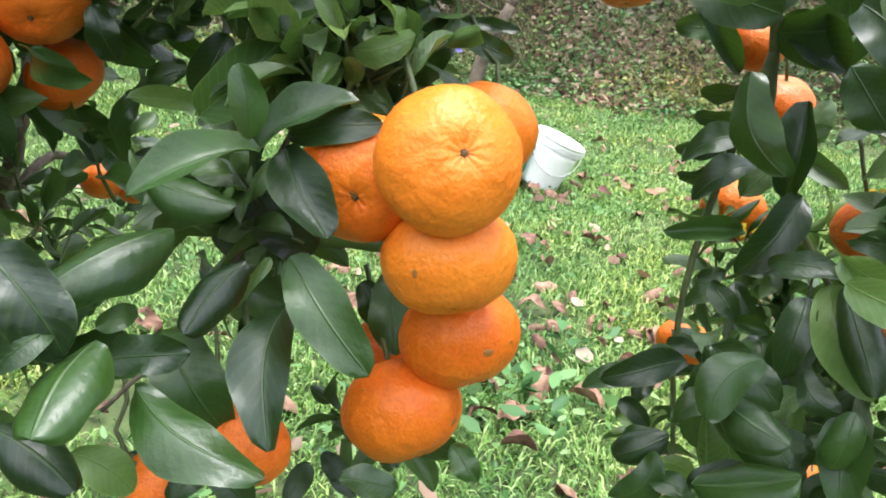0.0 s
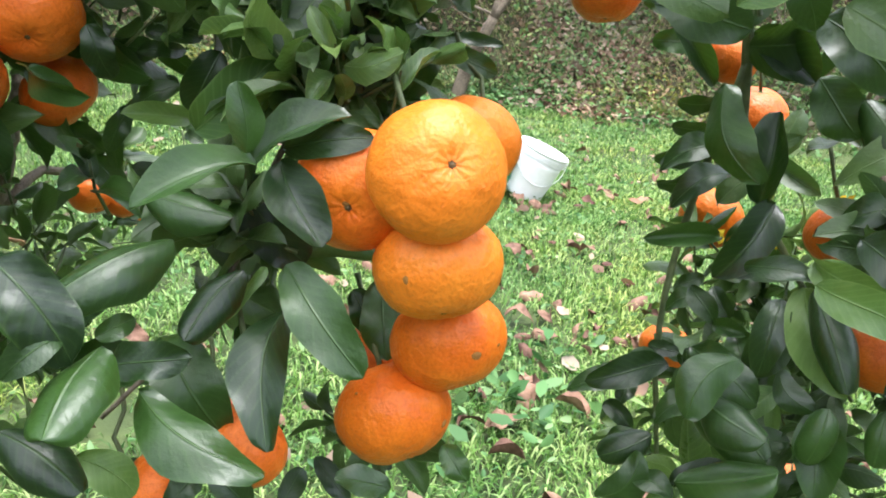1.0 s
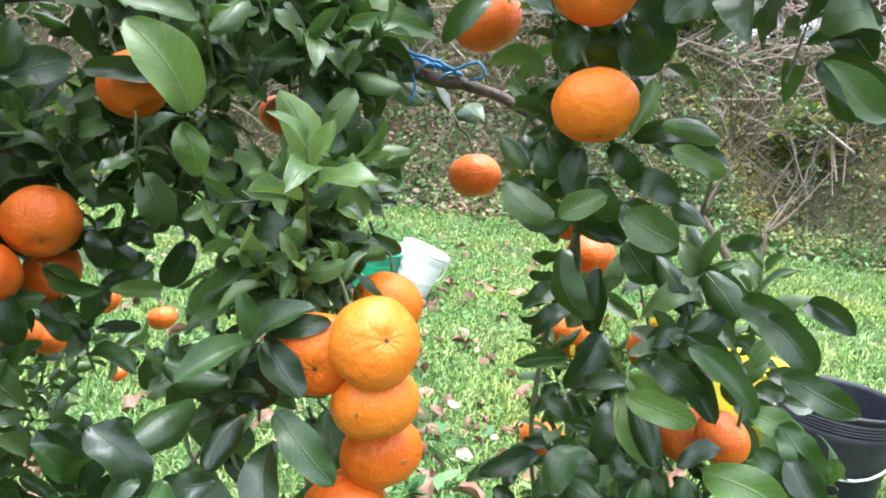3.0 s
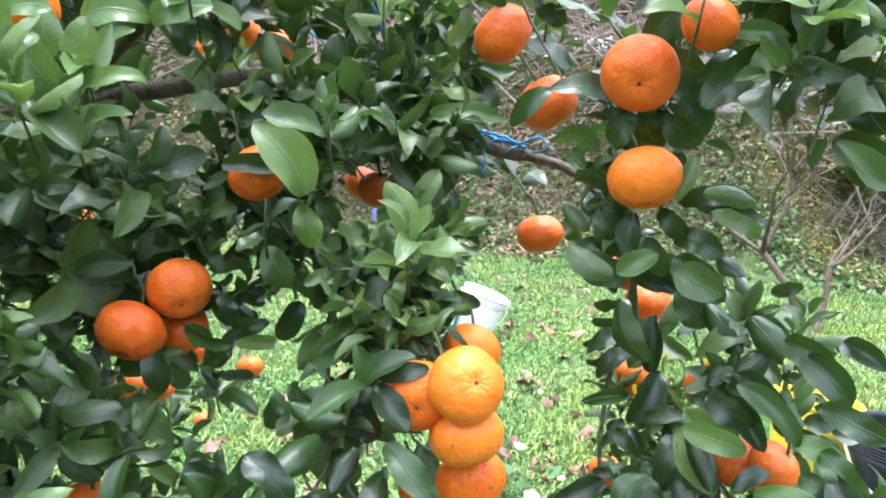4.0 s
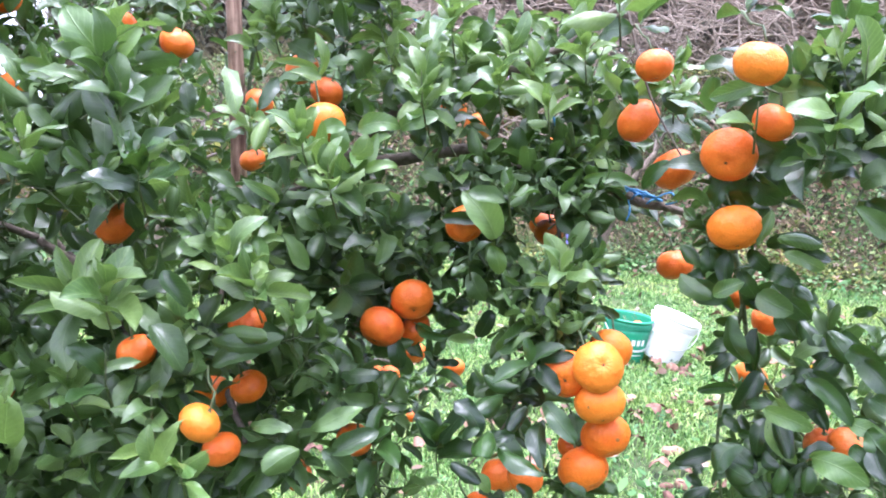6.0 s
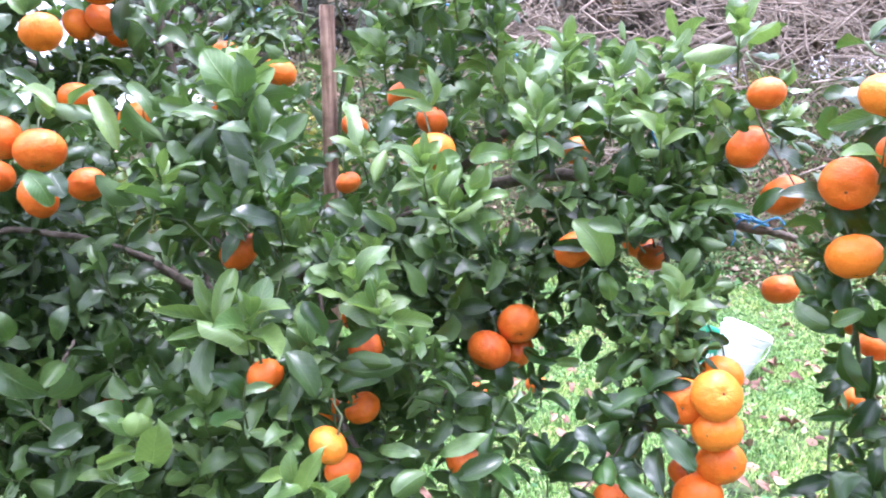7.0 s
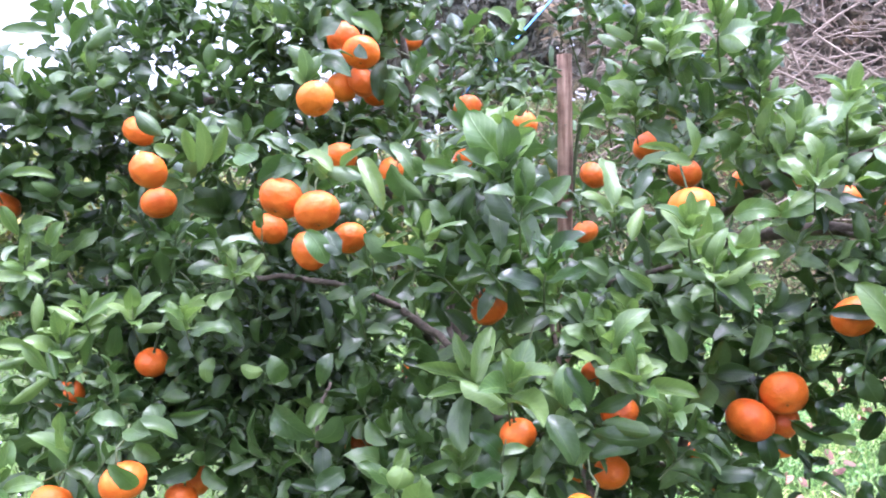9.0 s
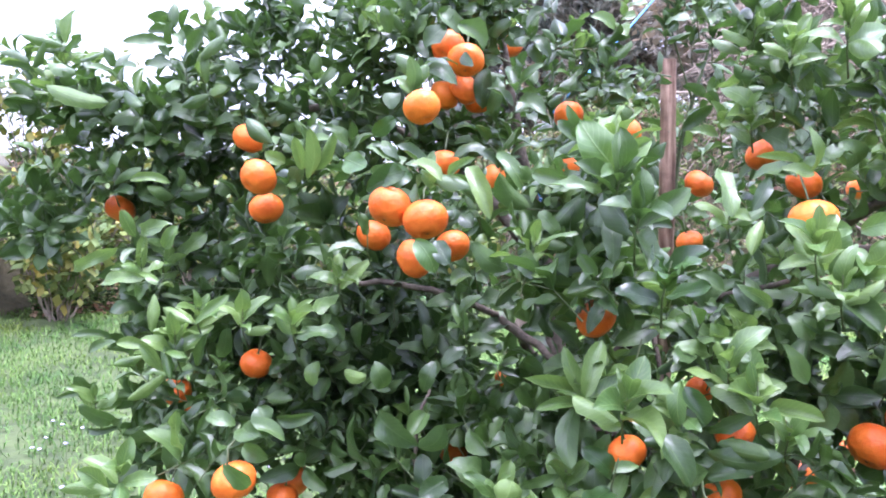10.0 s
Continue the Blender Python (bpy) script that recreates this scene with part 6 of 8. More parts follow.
rosette(TREE, (-0.425, 0.505, 1.247), (0.13, -0.49, 0.86), 7, 0.080, 1)
rosette(TREE, (-0.227, 0.671, 1.148), (0.04, -0.49, 0.87), 6, 0.060, 0)
rosette(TREE, (-0.126, 0.757, 1.669), (-0.01, -0.60, 0.80), 7, 0.070, 1)
rosette(TREE, (-0.198, 0.756, 1.666), (0.03, -0.60, 0.80), 7, 0.080, 1)
rosette(TREE, (-0.090, 0.711, 1.630), (-0.02, -0.60, 0.80), 7, 0.070, 1)
rosette(TREE, (-0.037, 0.605, 1.329), (-0.05, -0.53, 0.85), 6, 0.070, 1)
rosette(TREE, (-0.593, 0.289, 1.323), (0.25, -0.45, 0.86), 7, 0.080, 1)
rosette(TREE, (-0.603, 0.355, 1.543), (0.27, -0.52, 0.81), 7, 0.090, 0)
rosette(TREE, (-0.557, 0.324, 1.173), (0.21, -0.43, 0.88), 7, 0.080, 0)
rosette(TREE, (-0.012, 0.662, 1.427), (-0.06, -0.55, 0.83), 6, 0.060, 0)
rosette(TREE, (0.133, 0.684, 1.603), (-0.13, -0.58, 0.81), 6, 0.060, 1)
rosette(TREE, (0.277, 0.369, 1.619), (-0.25, -0.54, 0.80), 7, 0.075, 1)
rosette(TREE, (0.312, 0.360, 1.546), (-0.26, -0.52, 0.81), 6, 0.070, 1)
rosette(TREE, (-0.261, 0.553, 0.982), (0.05, -0.43, 0.90), 6, 0.070, 0)
rosette(TREE, (-0.639, 0.388, 1.589), (0.28, -0.52, 0.81), 7, 0.090, 0)
rosette(TREE, (-0.216, 0.579, 1.686), (-0.02, -0.59, 0.80), 8, 0.075, 1)
rosette(TREE, (-0.253, 0.536, 1.589), (0.00, -0.58, 0.82), 8, 0.075, 1)
rosette(TREE, (-0.144, 0.601, 1.606), (-0.05, -0.58, 0.82), 7, 0.070, 1)
rosette(TREE, (0.004, 0.467, 1.705), (-0.14, -0.58, 0.80), 8, 0.075, 1)
rosette(TREE, (-0.071, 0.573, 1.566), (-0.09, -0.56, 0.82), 6, 0.065, 1)
rosette(TREE, (-0.582, 0.843, 1.690), (0.13, -0.58, 0.81), 7, 0.070, 1)
rosette(TREE, (-0.493, 0.548, 1.365), (0.11, -0.51, 0.85), 7, 0.075, 1)
rosette(TREE, (-0.504, 0.524, 1.264), (0.11, -0.49, 0.87), 7, 0.070, 1)
rosette(TREE, (-0.126, 0.455, 1.450), (-0.06, -0.54, 0.84), 6, 0.060, 0)
rosette(TREE, (-0.054, 0.450, 1.346), (-0.09, -0.51, 0.86), 6, 0.070, 1)
rosette(TREE, (-0.791, 0.376, 1.138), (0.22, -0.41, 0.89), 7, 0.080, 1)
rosette(TREE, (-0.701, 0.552, 1.488), (0.20, -0.52, 0.83), 7, 0.080, 0)
rosette(TREE, (-0.350, 0.577, 1.429), (0.04, -0.54, 0.84), 6, 0.070, 1)
rosette(TREE, (-0.328, 0.771, 1.744), (0.03, -0.60, 0.80), 7, 0.070, 1)
rosette(TREE, (-0.500, 0.852, 1.754), (0.10, -0.59, 0.80), 7, 0.070, 1)
rosette(TREE, (-0.013, 0.660, 1.664), (-0.11, -0.58, 0.81), 6, 0.070, 1)
rosette(TREE, (-0.662, 0.418, 1.296), (0.13, -0.47, 0.87), 8, 0.085, 1)
rosette(TREE, (-1.251, 0.529, 1.630), (0.35, -0.45, 0.82), 7, 0.075, 0)
rosette(TREE, (-0.912, 0.537, 1.554), (0.24, -0.51, 0.83), 8, 0.075, 0)
rosette(TREE, (-0.525, 0.767, 1.694), (0.07, -0.58, 0.81), 8, 0.070, 1)
rosette(TREE, (-0.389, 0.612, 1.801), (0.01, -0.61, 0.79), 8, 0.080, 1)
rosette(TREE, (-0.538, 0.667, 1.534), (0.07, -0.55, 0.83), 7, 0.070, 1)
rosette(TREE, (-0.802, 0.549, 1.518), (0.19, -0.52, 0.84), 7, 0.085, 0)
rosette(TREE, (-0.405, 0.456, 1.514), (0.02, -0.55, 0.84), 9, 0.070, 1)
rosette(TREE, (-0.373, 0.491, 1.455), (0.00, -0.53, 0.85), 7, 0.075, 1)
rosette(TREE, (-1.192, 0.416, 1.332), (0.32, -0.40, 0.86), 8, 0.080, 1)
rosette(TREE, (-1.290, 0.400, 1.334), (0.34, -0.38, 0.86), 7, 0.075, 1)
rosette(TREE, (-1.400, 0.351, 1.289), (0.37, -0.35, 0.86), 7, 0.080, 1)
rosette(TREE, (-0.968, 0.754, 1.608), (0.23, -0.52, 0.82), 6, 0.070, 0)
rosette(TREE, (-1.106, 0.674, 1.763), (0.30, -0.52, 0.80), 7, 0.065, 0)
rosette(TREE, (-0.498, 0.444, 1.349), (0.06, -0.50, 0.86), 7, 0.075, 1)
rosette(TREE, (-0.459, 0.419, 1.316), (0.04, -0.49, 0.87), 6, 0.075, 1)
rosette(TREE, (-1.898, 0.579, 1.735), (0.46, -0.36, 0.81), 7, 0.085, 0)
rosette(TREE, (-2.039, 0.616, 1.886), (0.48, -0.36, 0.80), 7, 0.085, 0)
rosette(TREE, (-1.297, 0.766, 1.918), (0.34, -0.51, 0.79), 7, 0.080, 0)
rosette(TREE, (-1.384, 0.730, 1.778), (0.36, -0.47, 0.80), 7, 0.075, 0)
rosette(TREE, (-0.463, 0.662, 1.786), (0.05, -0.60, 0.80), 8, 0.070, 1)
rosette(TREE, (-0.666, 1.019, 1.931), (0.11, -0.61, 0.79), 9, 0.070, 0)
rosette(TREE, (-1.217, 0.615, 1.639), (0.33, -0.47, 0.82), 6, 0.070, 0)
rosette(TREE, (-1.564, 0.423, 1.399), (0.40, -0.35, 0.85), 7, 0.080, 1)
rosette(TREE, (-1.415, 0.420, 1.327), (0.37, -0.36, 0.86), 7, 0.075, 1)
rosette(TREE, (-1.306, 0.152, 1.133), (0.35, -0.29, 0.89), 7, 0.080, 1)
rosette(TREE, (-1.579, 0.328, 1.155), (0.38, -0.30, 0.87), 7, 0.070, 1)
rosette(TREE, (-1.615, 0.591, 1.794), (0.43, -0.41, 0.80), 8, 0.080, 0)
rosette(TREE, (-1.581, 0.742, 1.898), (0.40, -0.45, 0.79), 8, 0.080, 0)
rosette(TREE, (-1.500, 0.798, 1.951), (0.38, -0.48, 0.79), 8, 0.080, 0)
rosette(TREE, (-1.169, 0.736, 1.871), (0.31, -0.52, 0.79), 7, 0.070, 0)
rosette(TREE, (-1.104, 0.505, 1.475), (0.30, -0.45, 0.84), 6, 0.070, 0)
rosette(TREE, (-1.314, 0.535, 1.461), (0.34, -0.42, 0.84), 6, 0.070, 0)
rosette(TREE, (-1.758, 0.522, 1.567), (0.43, -0.36, 0.83), 7, 0.080, 0)
rosette(TREE, (-0.620, 0.637, 1.378), (0.10, -0.51, 0.85), 7, 0.080, 1)
rosette(TREE, (-0.961, 0.638, 1.435), (0.23, -0.48, 0.84), 7, 0.080, 1)
rosette(TREE, (-1.167, 0.512, 1.400), (0.30, -0.43, 0.85), 6, 0.080, 1)
rosette(TREE, (-0.857, 0.480, 1.103), (0.18, -0.41, 0.89), 7, 0.080, 0)
rosette(TREE, (-0.698, 0.395, 1.167), (0.14, -0.43, 0.89), 7, 0.080, 1)
rosette(TREE, (-0.696, 1.399, 1.939), (0.11, -0.10, 0.97), 9, 0.062, 0)
rosette(TREE, (-0.673, 1.420, 2.022), (0.15, -0.10, 0.97), 9, 0.062, 0)
rosette(TREE, (-0.726, 1.390, 2.000), (-0.05, -0.10, 0.97), 9, 0.062, 0)
rosette(TREE, (-0.767, 1.323, 1.997), (0.09, -0.10, 0.97), 9, 0.062, 0)
rosette(TREE, (-0.788, 1.307, 1.949), (0.13, -0.10, 0.97), 9, 0.062, 0)
rosette(TREE, (-0.740, 1.375, 1.931), (0.10, -0.10, 0.97), 9, 0.062, 0)
rosette(TREE, (-0.793, 1.313, 2.036), (0.00, -0.10, 0.97), 9, 0.062, 0)
rosette(TREE, (-0.712, 1.404, 2.062), (-0.09, -0.10, 0.97), 9, 0.062, 0)
rosette(TREE, (-0.665, 1.431, 2.090), (-0.14, -0.10, 0.97), 9, 0.062, 0)
rosette(TREE, (-0.758, 1.358, 2.069), (0.16, -0.10, 0.97), 9, 0.062, 0)

leaf_in(FRESH, (-0.672, 0.385, 1.294), (-0.705, 0.386, 1.366), 0.023, (0.39, -0.89, 0.25))
leaf_in(FRESH, (-0.665, 0.363, 1.305), (-0.652, 0.397, 1.380), 0.029, (0.39, -0.89, 0.23))
leaf_in(FRESH, (-0.685, 0.413, 1.293), (-0.737, 0.330, 1.330), 0.022, (0.50, -0.64, 0.58))
leaf_in(FRESH, (-0.660, 0.369, 1.304), (-0.615, 0.407, 1.333), 0.026, (0.28, -0.83, 0.47))
leaf_in(FRESH, (-0.656, 0.357, 1.300), (-0.623, 0.387, 1.267), 0.025, (0.27, -0.93, 0.25))
leaf_in(FRESH, (-0.681, 0.403, 1.284), (-0.713, 0.327, 1.295), 0.018, (0.52, -0.62, 0.59))
leaf_in(MATURE, (-0.689, 0.404, 1.279), (-0.678, 0.354, 1.207), 0.032, (0.33, -0.90, 0.30))
leaf_in(FRESH, (-0.555, 0.425, 1.330), (-0.543, 0.396, 1.282), 0.028, (0.56, -0.62, 0.55))
leaf_in(MATURE, (-0.625, 0.430, 1.282), (-0.575, 0.398, 1.255), 0.026, (0.51, -0.82, 0.24))
leaf_in(FRESH, (-0.583, 0.511, 1.401), (-0.525, 0.503, 1.367), 0.026, (0.23, -0.86, 0.45))
leaf_in(FRESH, (-0.486, 0.495, 1.406), (-0.508, 0.464, 1.347), 0.021, (0.68, -0.69, 0.24))
leaf_in(FRESH, (-0.499, 0.465, 1.316), (-0.449, 0.438, 1.331), 0.027, (0.30, -0.83, 0.48))
leaf_in(FRESH, (-0.490, 0.449, 1.315), (-0.450, 0.411, 1.314), 0.017, (0.59, -0.64, 0.49))
leaf_in(FRESH, (-0.447, 0.445, 1.307), (-0.380, 0.427, 1.303), 0.026, (0.36, -0.81, 0.46))
leaf_in(MATURE, (-0.522, 0.445, 1.261), (-0.461, 0.453, 1.295), 0.021, (0.22, -0.88, -0.01))
leaf_in(MATURE, (-0.517, 0.419, 1.242), (-0.430, 0.467, 1.240), 0.034, (0.14, -0.81, 0.02))
leaf_in(MATURE, (-0.645, 0.398, 1.482), (-0.660, 0.427, 1.546), 0.026, (0.28, -0.81, 0.51))
leaf_in(MATURE, (-0.652, 0.473, 1.456), (-0.608, 0.471, 1.411), 0.021, (0.33, -0.83, 0.44))
leaf_in(FRESH, (-0.647, 0.480, 1.479), (-0.578, 0.451, 1.503), 0.019, (0.39, -0.87, 0.31))
leaf_in(FRESH, (-0.669, 0.425, 1.452), (-0.718, 0.410, 1.435), 0.020, (0.28, -0.81, 0.51))
leaf_in(FRESH, (-0.667, 0.412, 1.462), (-0.637, 0.428, 1.482), 0.017, (0.29, -0.78, 0.56))
leaf_in(MATURE, (-0.820, 0.502, 1.471), (-0.769, 0.500, 1.416), 0.026, (0.17, -0.78, 0.60))
leaf_in(MATURE, (-0.856, 0.404, 1.497), (-0.818, 0.447, 1.457), 0.033, (0.59, -0.74, 0.32))
leaf_in(MATURE, (-0.680, 0.482, 1.420), (-0.689, 0.443, 1.374), 0.021, (0.34, -0.88, 0.33))
leaf_in(MATURE, (-0.651, 0.475, 1.424), (-0.643, 0.490, 1.371), 0.024, (0.16, -0.89, 0.42))
leaf_in(MATURE, (-0.563, 0.340, 1.280), (-0.513, 0.324, 1.236), 0.040, (0.57, -0.56, 0.60))
leaf_in(MATURE, (-0.765, 0.392, 1.152), (-0.703, 0.387, 1.185), 0.016, (0.12, -0.78, 0.03))
leaf_in(FRESH, (-0.740, 0.272, 1.179), (-0.733, 0.283, 1.206), 0.035, (0.48, -0.61, 0.63))
leaf_in(FRESH, (-0.640, 0.357, 1.211), (-0.592, 0.375, 1.225), 0.016, (0.42, -0.66, 0.63))
leaf_in(MATURE, (-0.373, 0.520, 1.452), (-0.325, 0.492, 1.408), 0.036, (0.25, -0.90, 0.35))
leaf_in(FRESH, (-0.347, 0.520, 1.494), (-0.326, 0.522, 1.523), 0.029, (0.37, -0.89, 0.27))
leaf_in(FRESH, (-0.436, 0.551, 1.450), (-0.379, 0.518, 1.462), 0.014, (0.14, -0.92, 0.36))
leaf_in(FRESH, (-0.393, 0.496, 1.475), (-0.432, 0.510, 1.523), 0.021, (0.60, -0.74, 0.29))
leaf_in(FRESH, (-0.387, 0.492, 1.476), (-0.362, 0.506, 1.509), 0.026, (0.19, -0.92, 0.34))
leaf_in(FRESH, (-0.402, 0.539, 1.476), (-0.384, 0.489, 1.541), 0.021, (0.25, -0.87, 0.42))
leaf_in(MATURE, (-0.482, 0.534, 1.408), (-0.510, 0.551, 1.452), 0.024, (0.25, -0.95, 0.21))
leaf_in(FRESH, (-0.462, 0.554, 1.419), (-0.491, 0.507, 1.450), 0.019, (0.16, -0.95, 0.26))
leaf_in(MATURE, (-0.563, 0.541, 1.461), (-0.521, 0.545, 1.442), 0.024, (0.69, -0.65, 0.33))
leaf_in(FRESH, (-0.487, 0.521, 1.494), (-0.477, 0.553, 1.543), 0.020, (0.55, -0.69, 0.47))
leaf_in(MATURE, (-0.575, 0.499, 1.371), (-0.533, 0.510, 1.342), 0.024, (0.34, -0.68, 0.64))
leaf_in(MATURE, (-0.404, 0.558, 1.381), (-0.438, 0.553, 1.410), 0.034, (0.15, -0.90, 0.40))
leaf_in(MATURE, (-0.634, 0.583, 1.385), (-0.622, 0.586, 1.438), 0.021, (0.64, -0.69, 0.33))
leaf_in(MATURE, (-0.547, 0.531, 1.336), (-0.574, 0.466, 1.330), 0.024, (0.15, -0.89, 0.44))
leaf_in(FRESH, (-1.449, 0.343, 1.307), (-1.457, 0.354, 1.373), 0.022, (0.26, -0.91, 0.32))
leaf_in(FRESH, (-1.371, 0.363, 1.329), (-1.428, 0.346, 1.357), 0.022, (0.19, -0.78, 0.59))
leaf_in(FRESH, (-1.353, 0.352, 1.329), (-1.322, 0.402, 1.376), 0.023, (0.39, -0.67, 0.63))
leaf_in(FRESH, (-1.405, 0.382, 1.312), (-1.409, 0.313, 1.319), 0.016, (0.63, -0.66, 0.41))
leaf_in(FRESH, (-1.402, 0.340, 1.279), (-1.425, 0.298, 1.306), 0.025, (0.50, -0.65, 0.58))
leaf_in(FRESH, (-1.395, 0.321, 1.249), (-1.424, 0.295, 1.301), 0.025, (0.27, -0.93, 0.24))
leaf_in(FRESH, (-1.416, 0.335, 1.300), (-1.362, 0.303, 1.253), 0.017, (0.56, -0.57, 0.60))
leaf_in(FRESH, (-1.440, 0.327, 1.283), (-1.492, 0.301, 1.293), 0.022, (0.54, -0.66, 0.52))
leaf_in(FRESH, (-1.455, 0.333, 1.266), (-1.481, 0.287, 1.261), 0.018, (0.39, -0.71, 0.59))
leaf_in(FRESH, (-1.462, 0.300, 1.193), (-1.386, 0.312, 1.245), 0.021, (0.27, -0.80, 0.53))
leaf_in(MATURE, (-1.380, 0.384, 1.248), (-1.331, 0.357, 1.316), 0.022, (0.15, -0.77, 0.03))
leaf_in(MATURE, (-1.352, 0.403, 1.263), (-1.304, 0.369, 1.317), 0.026, (0.44, -0.64, 0.04))
leaf_in(MATURE, (-1.384, 0.361, 1.257), (-1.415, 0.378, 1.293), 0.030, (0.18, -0.78, 0.03))
leaf_in(MATURE, (-1.593, 0.380, 1.271), (-1.608, 0.309, 1.292), 0.019, (0.16, -0.84, 0.51))
leaf_in(MATURE, (-1.557, 0.358, 1.274), (-1.623, 0.338, 1.252), 0.019, (0.43, -0.74, 0.52))
leaf_in(MATURE, (-1.492, 0.306, 1.148), (-1.525, 0.251, 1.184), 0.028, (0.22, -0.76, 0.04))
leaf_in(MATURE, (-1.462, 0.286, 1.165), (-1.491, 0.300, 1.128), 0.028, (0.12, -0.79, 0.03))
leaf_in(MATURE, (-1.602, 0.351, 1.192), (-1.626, 0.281, 1.174), 0.015, (0.62, -0.74, -0.05))
leaf_in(MATURE, (-1.607, 0.342, 1.180), (-1.603, 0.301, 1.211), 0.027, (0.39, -0.69, 0.03))
leaf_in(MATURE, (-1.562, 0.297, 1.126), (-1.471, 0.291, 1.147), 0.014, (0.54, -0.78, -0.04))
leaf_in(FRESH, (-1.220, 0.043, 1.159), (-1.225, 0.045, 1.196), 0.028, (0.49, -0.62, 0.61))
leaf_in(FRESH, (-1.211, 0.057, 1.173), (-1.237, 0.032, 1.204), 0.027, (0.14, -0.88, 0.45))
leaf_in(FRESH, (-1.192, 0.045, 1.177), (-1.271, 0.033, 1.166), 0.018, (0.40, -0.77, 0.50))
leaf_in(FRESH, (-1.275, 0.245, 1.155), (-1.252, 0.211, 1.231), 0.021, (0.20, -0.85, 0.49))
leaf_in(MATURE, (-1.311, 0.315, 1.161), (-1.290, 0.327, 1.202), 0.017, (0.39, -0.72, 0.02))
leaf_in(MATURE, (-1.187, 0.340, 1.166), (-1.259, 0.333, 1.146), 0.024, (0.53, -0.61, 0.03))
leaf_in(MATURE, (-1.190, 0.343, 1.170), (-1.215, 0.358, 1.206), 0.041, (0.34, -0.81, 0.00))
leaf_in(MATURE, (-1.208, 0.392, 1.179), (-1.128, 0.390, 1.198), 0.024, (0.27, -0.89, -0.03))
leaf_in(MATURE, (-1.213, 0.315, 1.152), (-1.173, 0.318, 1.134), 0.033, (0.16, -0.77, 0.04))
leaf_in(MATURE, (-1.096, 0.147, 1.199), (-1.076, 0.175, 1.155), 0.026, (0.59, -0.63, 0.01))
leaf_in(FRESH, (-1.169, 0.454, 1.269), (-1.164, 0.434, 1.232), 0.025, (0.60, -0.67, 0.42))
leaf_in(FRESH, (-1.134, 0.484, 1.252), (-1.075, 0.469, 1.251), 0.023, (0.66, -0.72, 0.23))
leaf_in(MATURE, (-1.054, 0.454, 1.284), (-1.038, 0.471, 1.233), 0.036, (0.61, -0.70, 0.36))
leaf_in(MATURE, (-0.959, 0.494, 1.289), (-0.975, 0.471, 1.242), 0.028, (0.21, -0.80, 0.57))
leaf_in(MATURE, (-1.016, 0.410, 1.215), (-0.948, 0.387, 1.178), 0.044, (0.23, -0.93, -0.05))
leaf_in(MATURE, (-0.939, 0.404, 1.174), (-0.900, 0.413, 1.216), 0.035, (0.45, -0.80, -0.02))
leaf_in(FRESH, (-1.896, 0.518, 1.854), (-1.930, 0.445, 1.878), 0.026, (0.13, -0.84, 0.52))
leaf_in(FRESH, (-1.872, 0.501, 1.855), (-1.858, 0.518, 1.926), 0.031, (0.40, -0.78, 0.48))
leaf_in(MATURE, (-1.949, 0.476, 1.806), (-1.896, 0.469, 1.854), 0.030, (0.17, -0.88, 0.43))
leaf_in(MATURE, (-1.935, 0.460, 1.814), (-2.001, 0.436, 1.833), 0.019, (0.30, -0.75, 0.60))
leaf_in(MATURE, (-1.942, 0.480, 1.793), (-1.976, 0.420, 1.807), 0.019, (0.41, -0.64, 0.64))
leaf_in(MATURE, (-1.875, 0.537, 1.822), (-1.797, 0.544, 1.838), 0.015, (0.30, -0.81, 0.50))
leaf_in(MATURE, (-1.887, 0.521, 1.829), (-1.824, 0.499, 1.872), 0.024, (0.62, -0.65, 0.44))
leaf_in(MATURE, (-1.883, 0.467, 1.810), (-1.835, 0.493, 1.797), 0.033, (0.50, -0.62, 0.60))
leaf_in(FRESH, (-1.860, 0.444, 1.762), (-1.718, 0.486, 1.721), 0.037, (0.21, -0.88, 0.42))
leaf_in(MATURE, (-1.814, 0.521, 1.755), (-1.779, 0.499, 1.796), 0.026, (0.52, -0.76, 0.40))
leaf_in(MATURE, (-1.849, 0.474, 1.793), (-1.838, 0.497, 1.765), 0.026, (0.23, -0.95, 0.23))
leaf_in(MATURE, (-1.662, 0.590, 1.854), (-1.713, 0.516, 1.861), 0.026, (0.66, -0.69, 0.29))
leaf_in(MATURE, (-1.633, 0.578, 1.807), (-1.689, 0.546, 1.814), 0.028, (0.32, -0.81, 0.49))
leaf_in(MATURE, (-1.655, 0.584, 1.853), (-1.636, 0.570, 1.897), 0.026, (0.39, -0.89, 0.25))
leaf_in(MATURE, (-1.608, 0.600, 1.829), (-1.548, 0.575, 1.879), 0.032, (0.53, -0.79, 0.30))
leaf_in(MATURE, (-1.571, 0.587, 1.820), (-1.534, 0.613, 1.873), 0.030, (0.15, -0.93, 0.34))
leaf_in(FRESH, (-1.689, 0.524, 1.743), (-1.699, 0.557, 1.805), 0.023, (0.51, -0.59, 0.62))
leaf_in(MATURE, (-1.723, 0.525, 1.755), (-1.655, 0.508, 1.718), 0.028, (0.58, -0.58, 0.57))
leaf_in(FRESH, (-1.636, 0.461, 1.570), (-1.579, 0.509, 1.573), 0.022, (0.40, -0.77, 0.50))
leaf_in(FRESH, (-1.583, 0.343, 1.379), (-1.502, 0.363, 1.405), 0.025, (0.48, -0.62, 0.62))
leaf_in(FRESH, (-1.667, 0.354, 1.398), (-1.552, 0.356, 1.448), 0.025, (0.54, -0.80, 0.26))
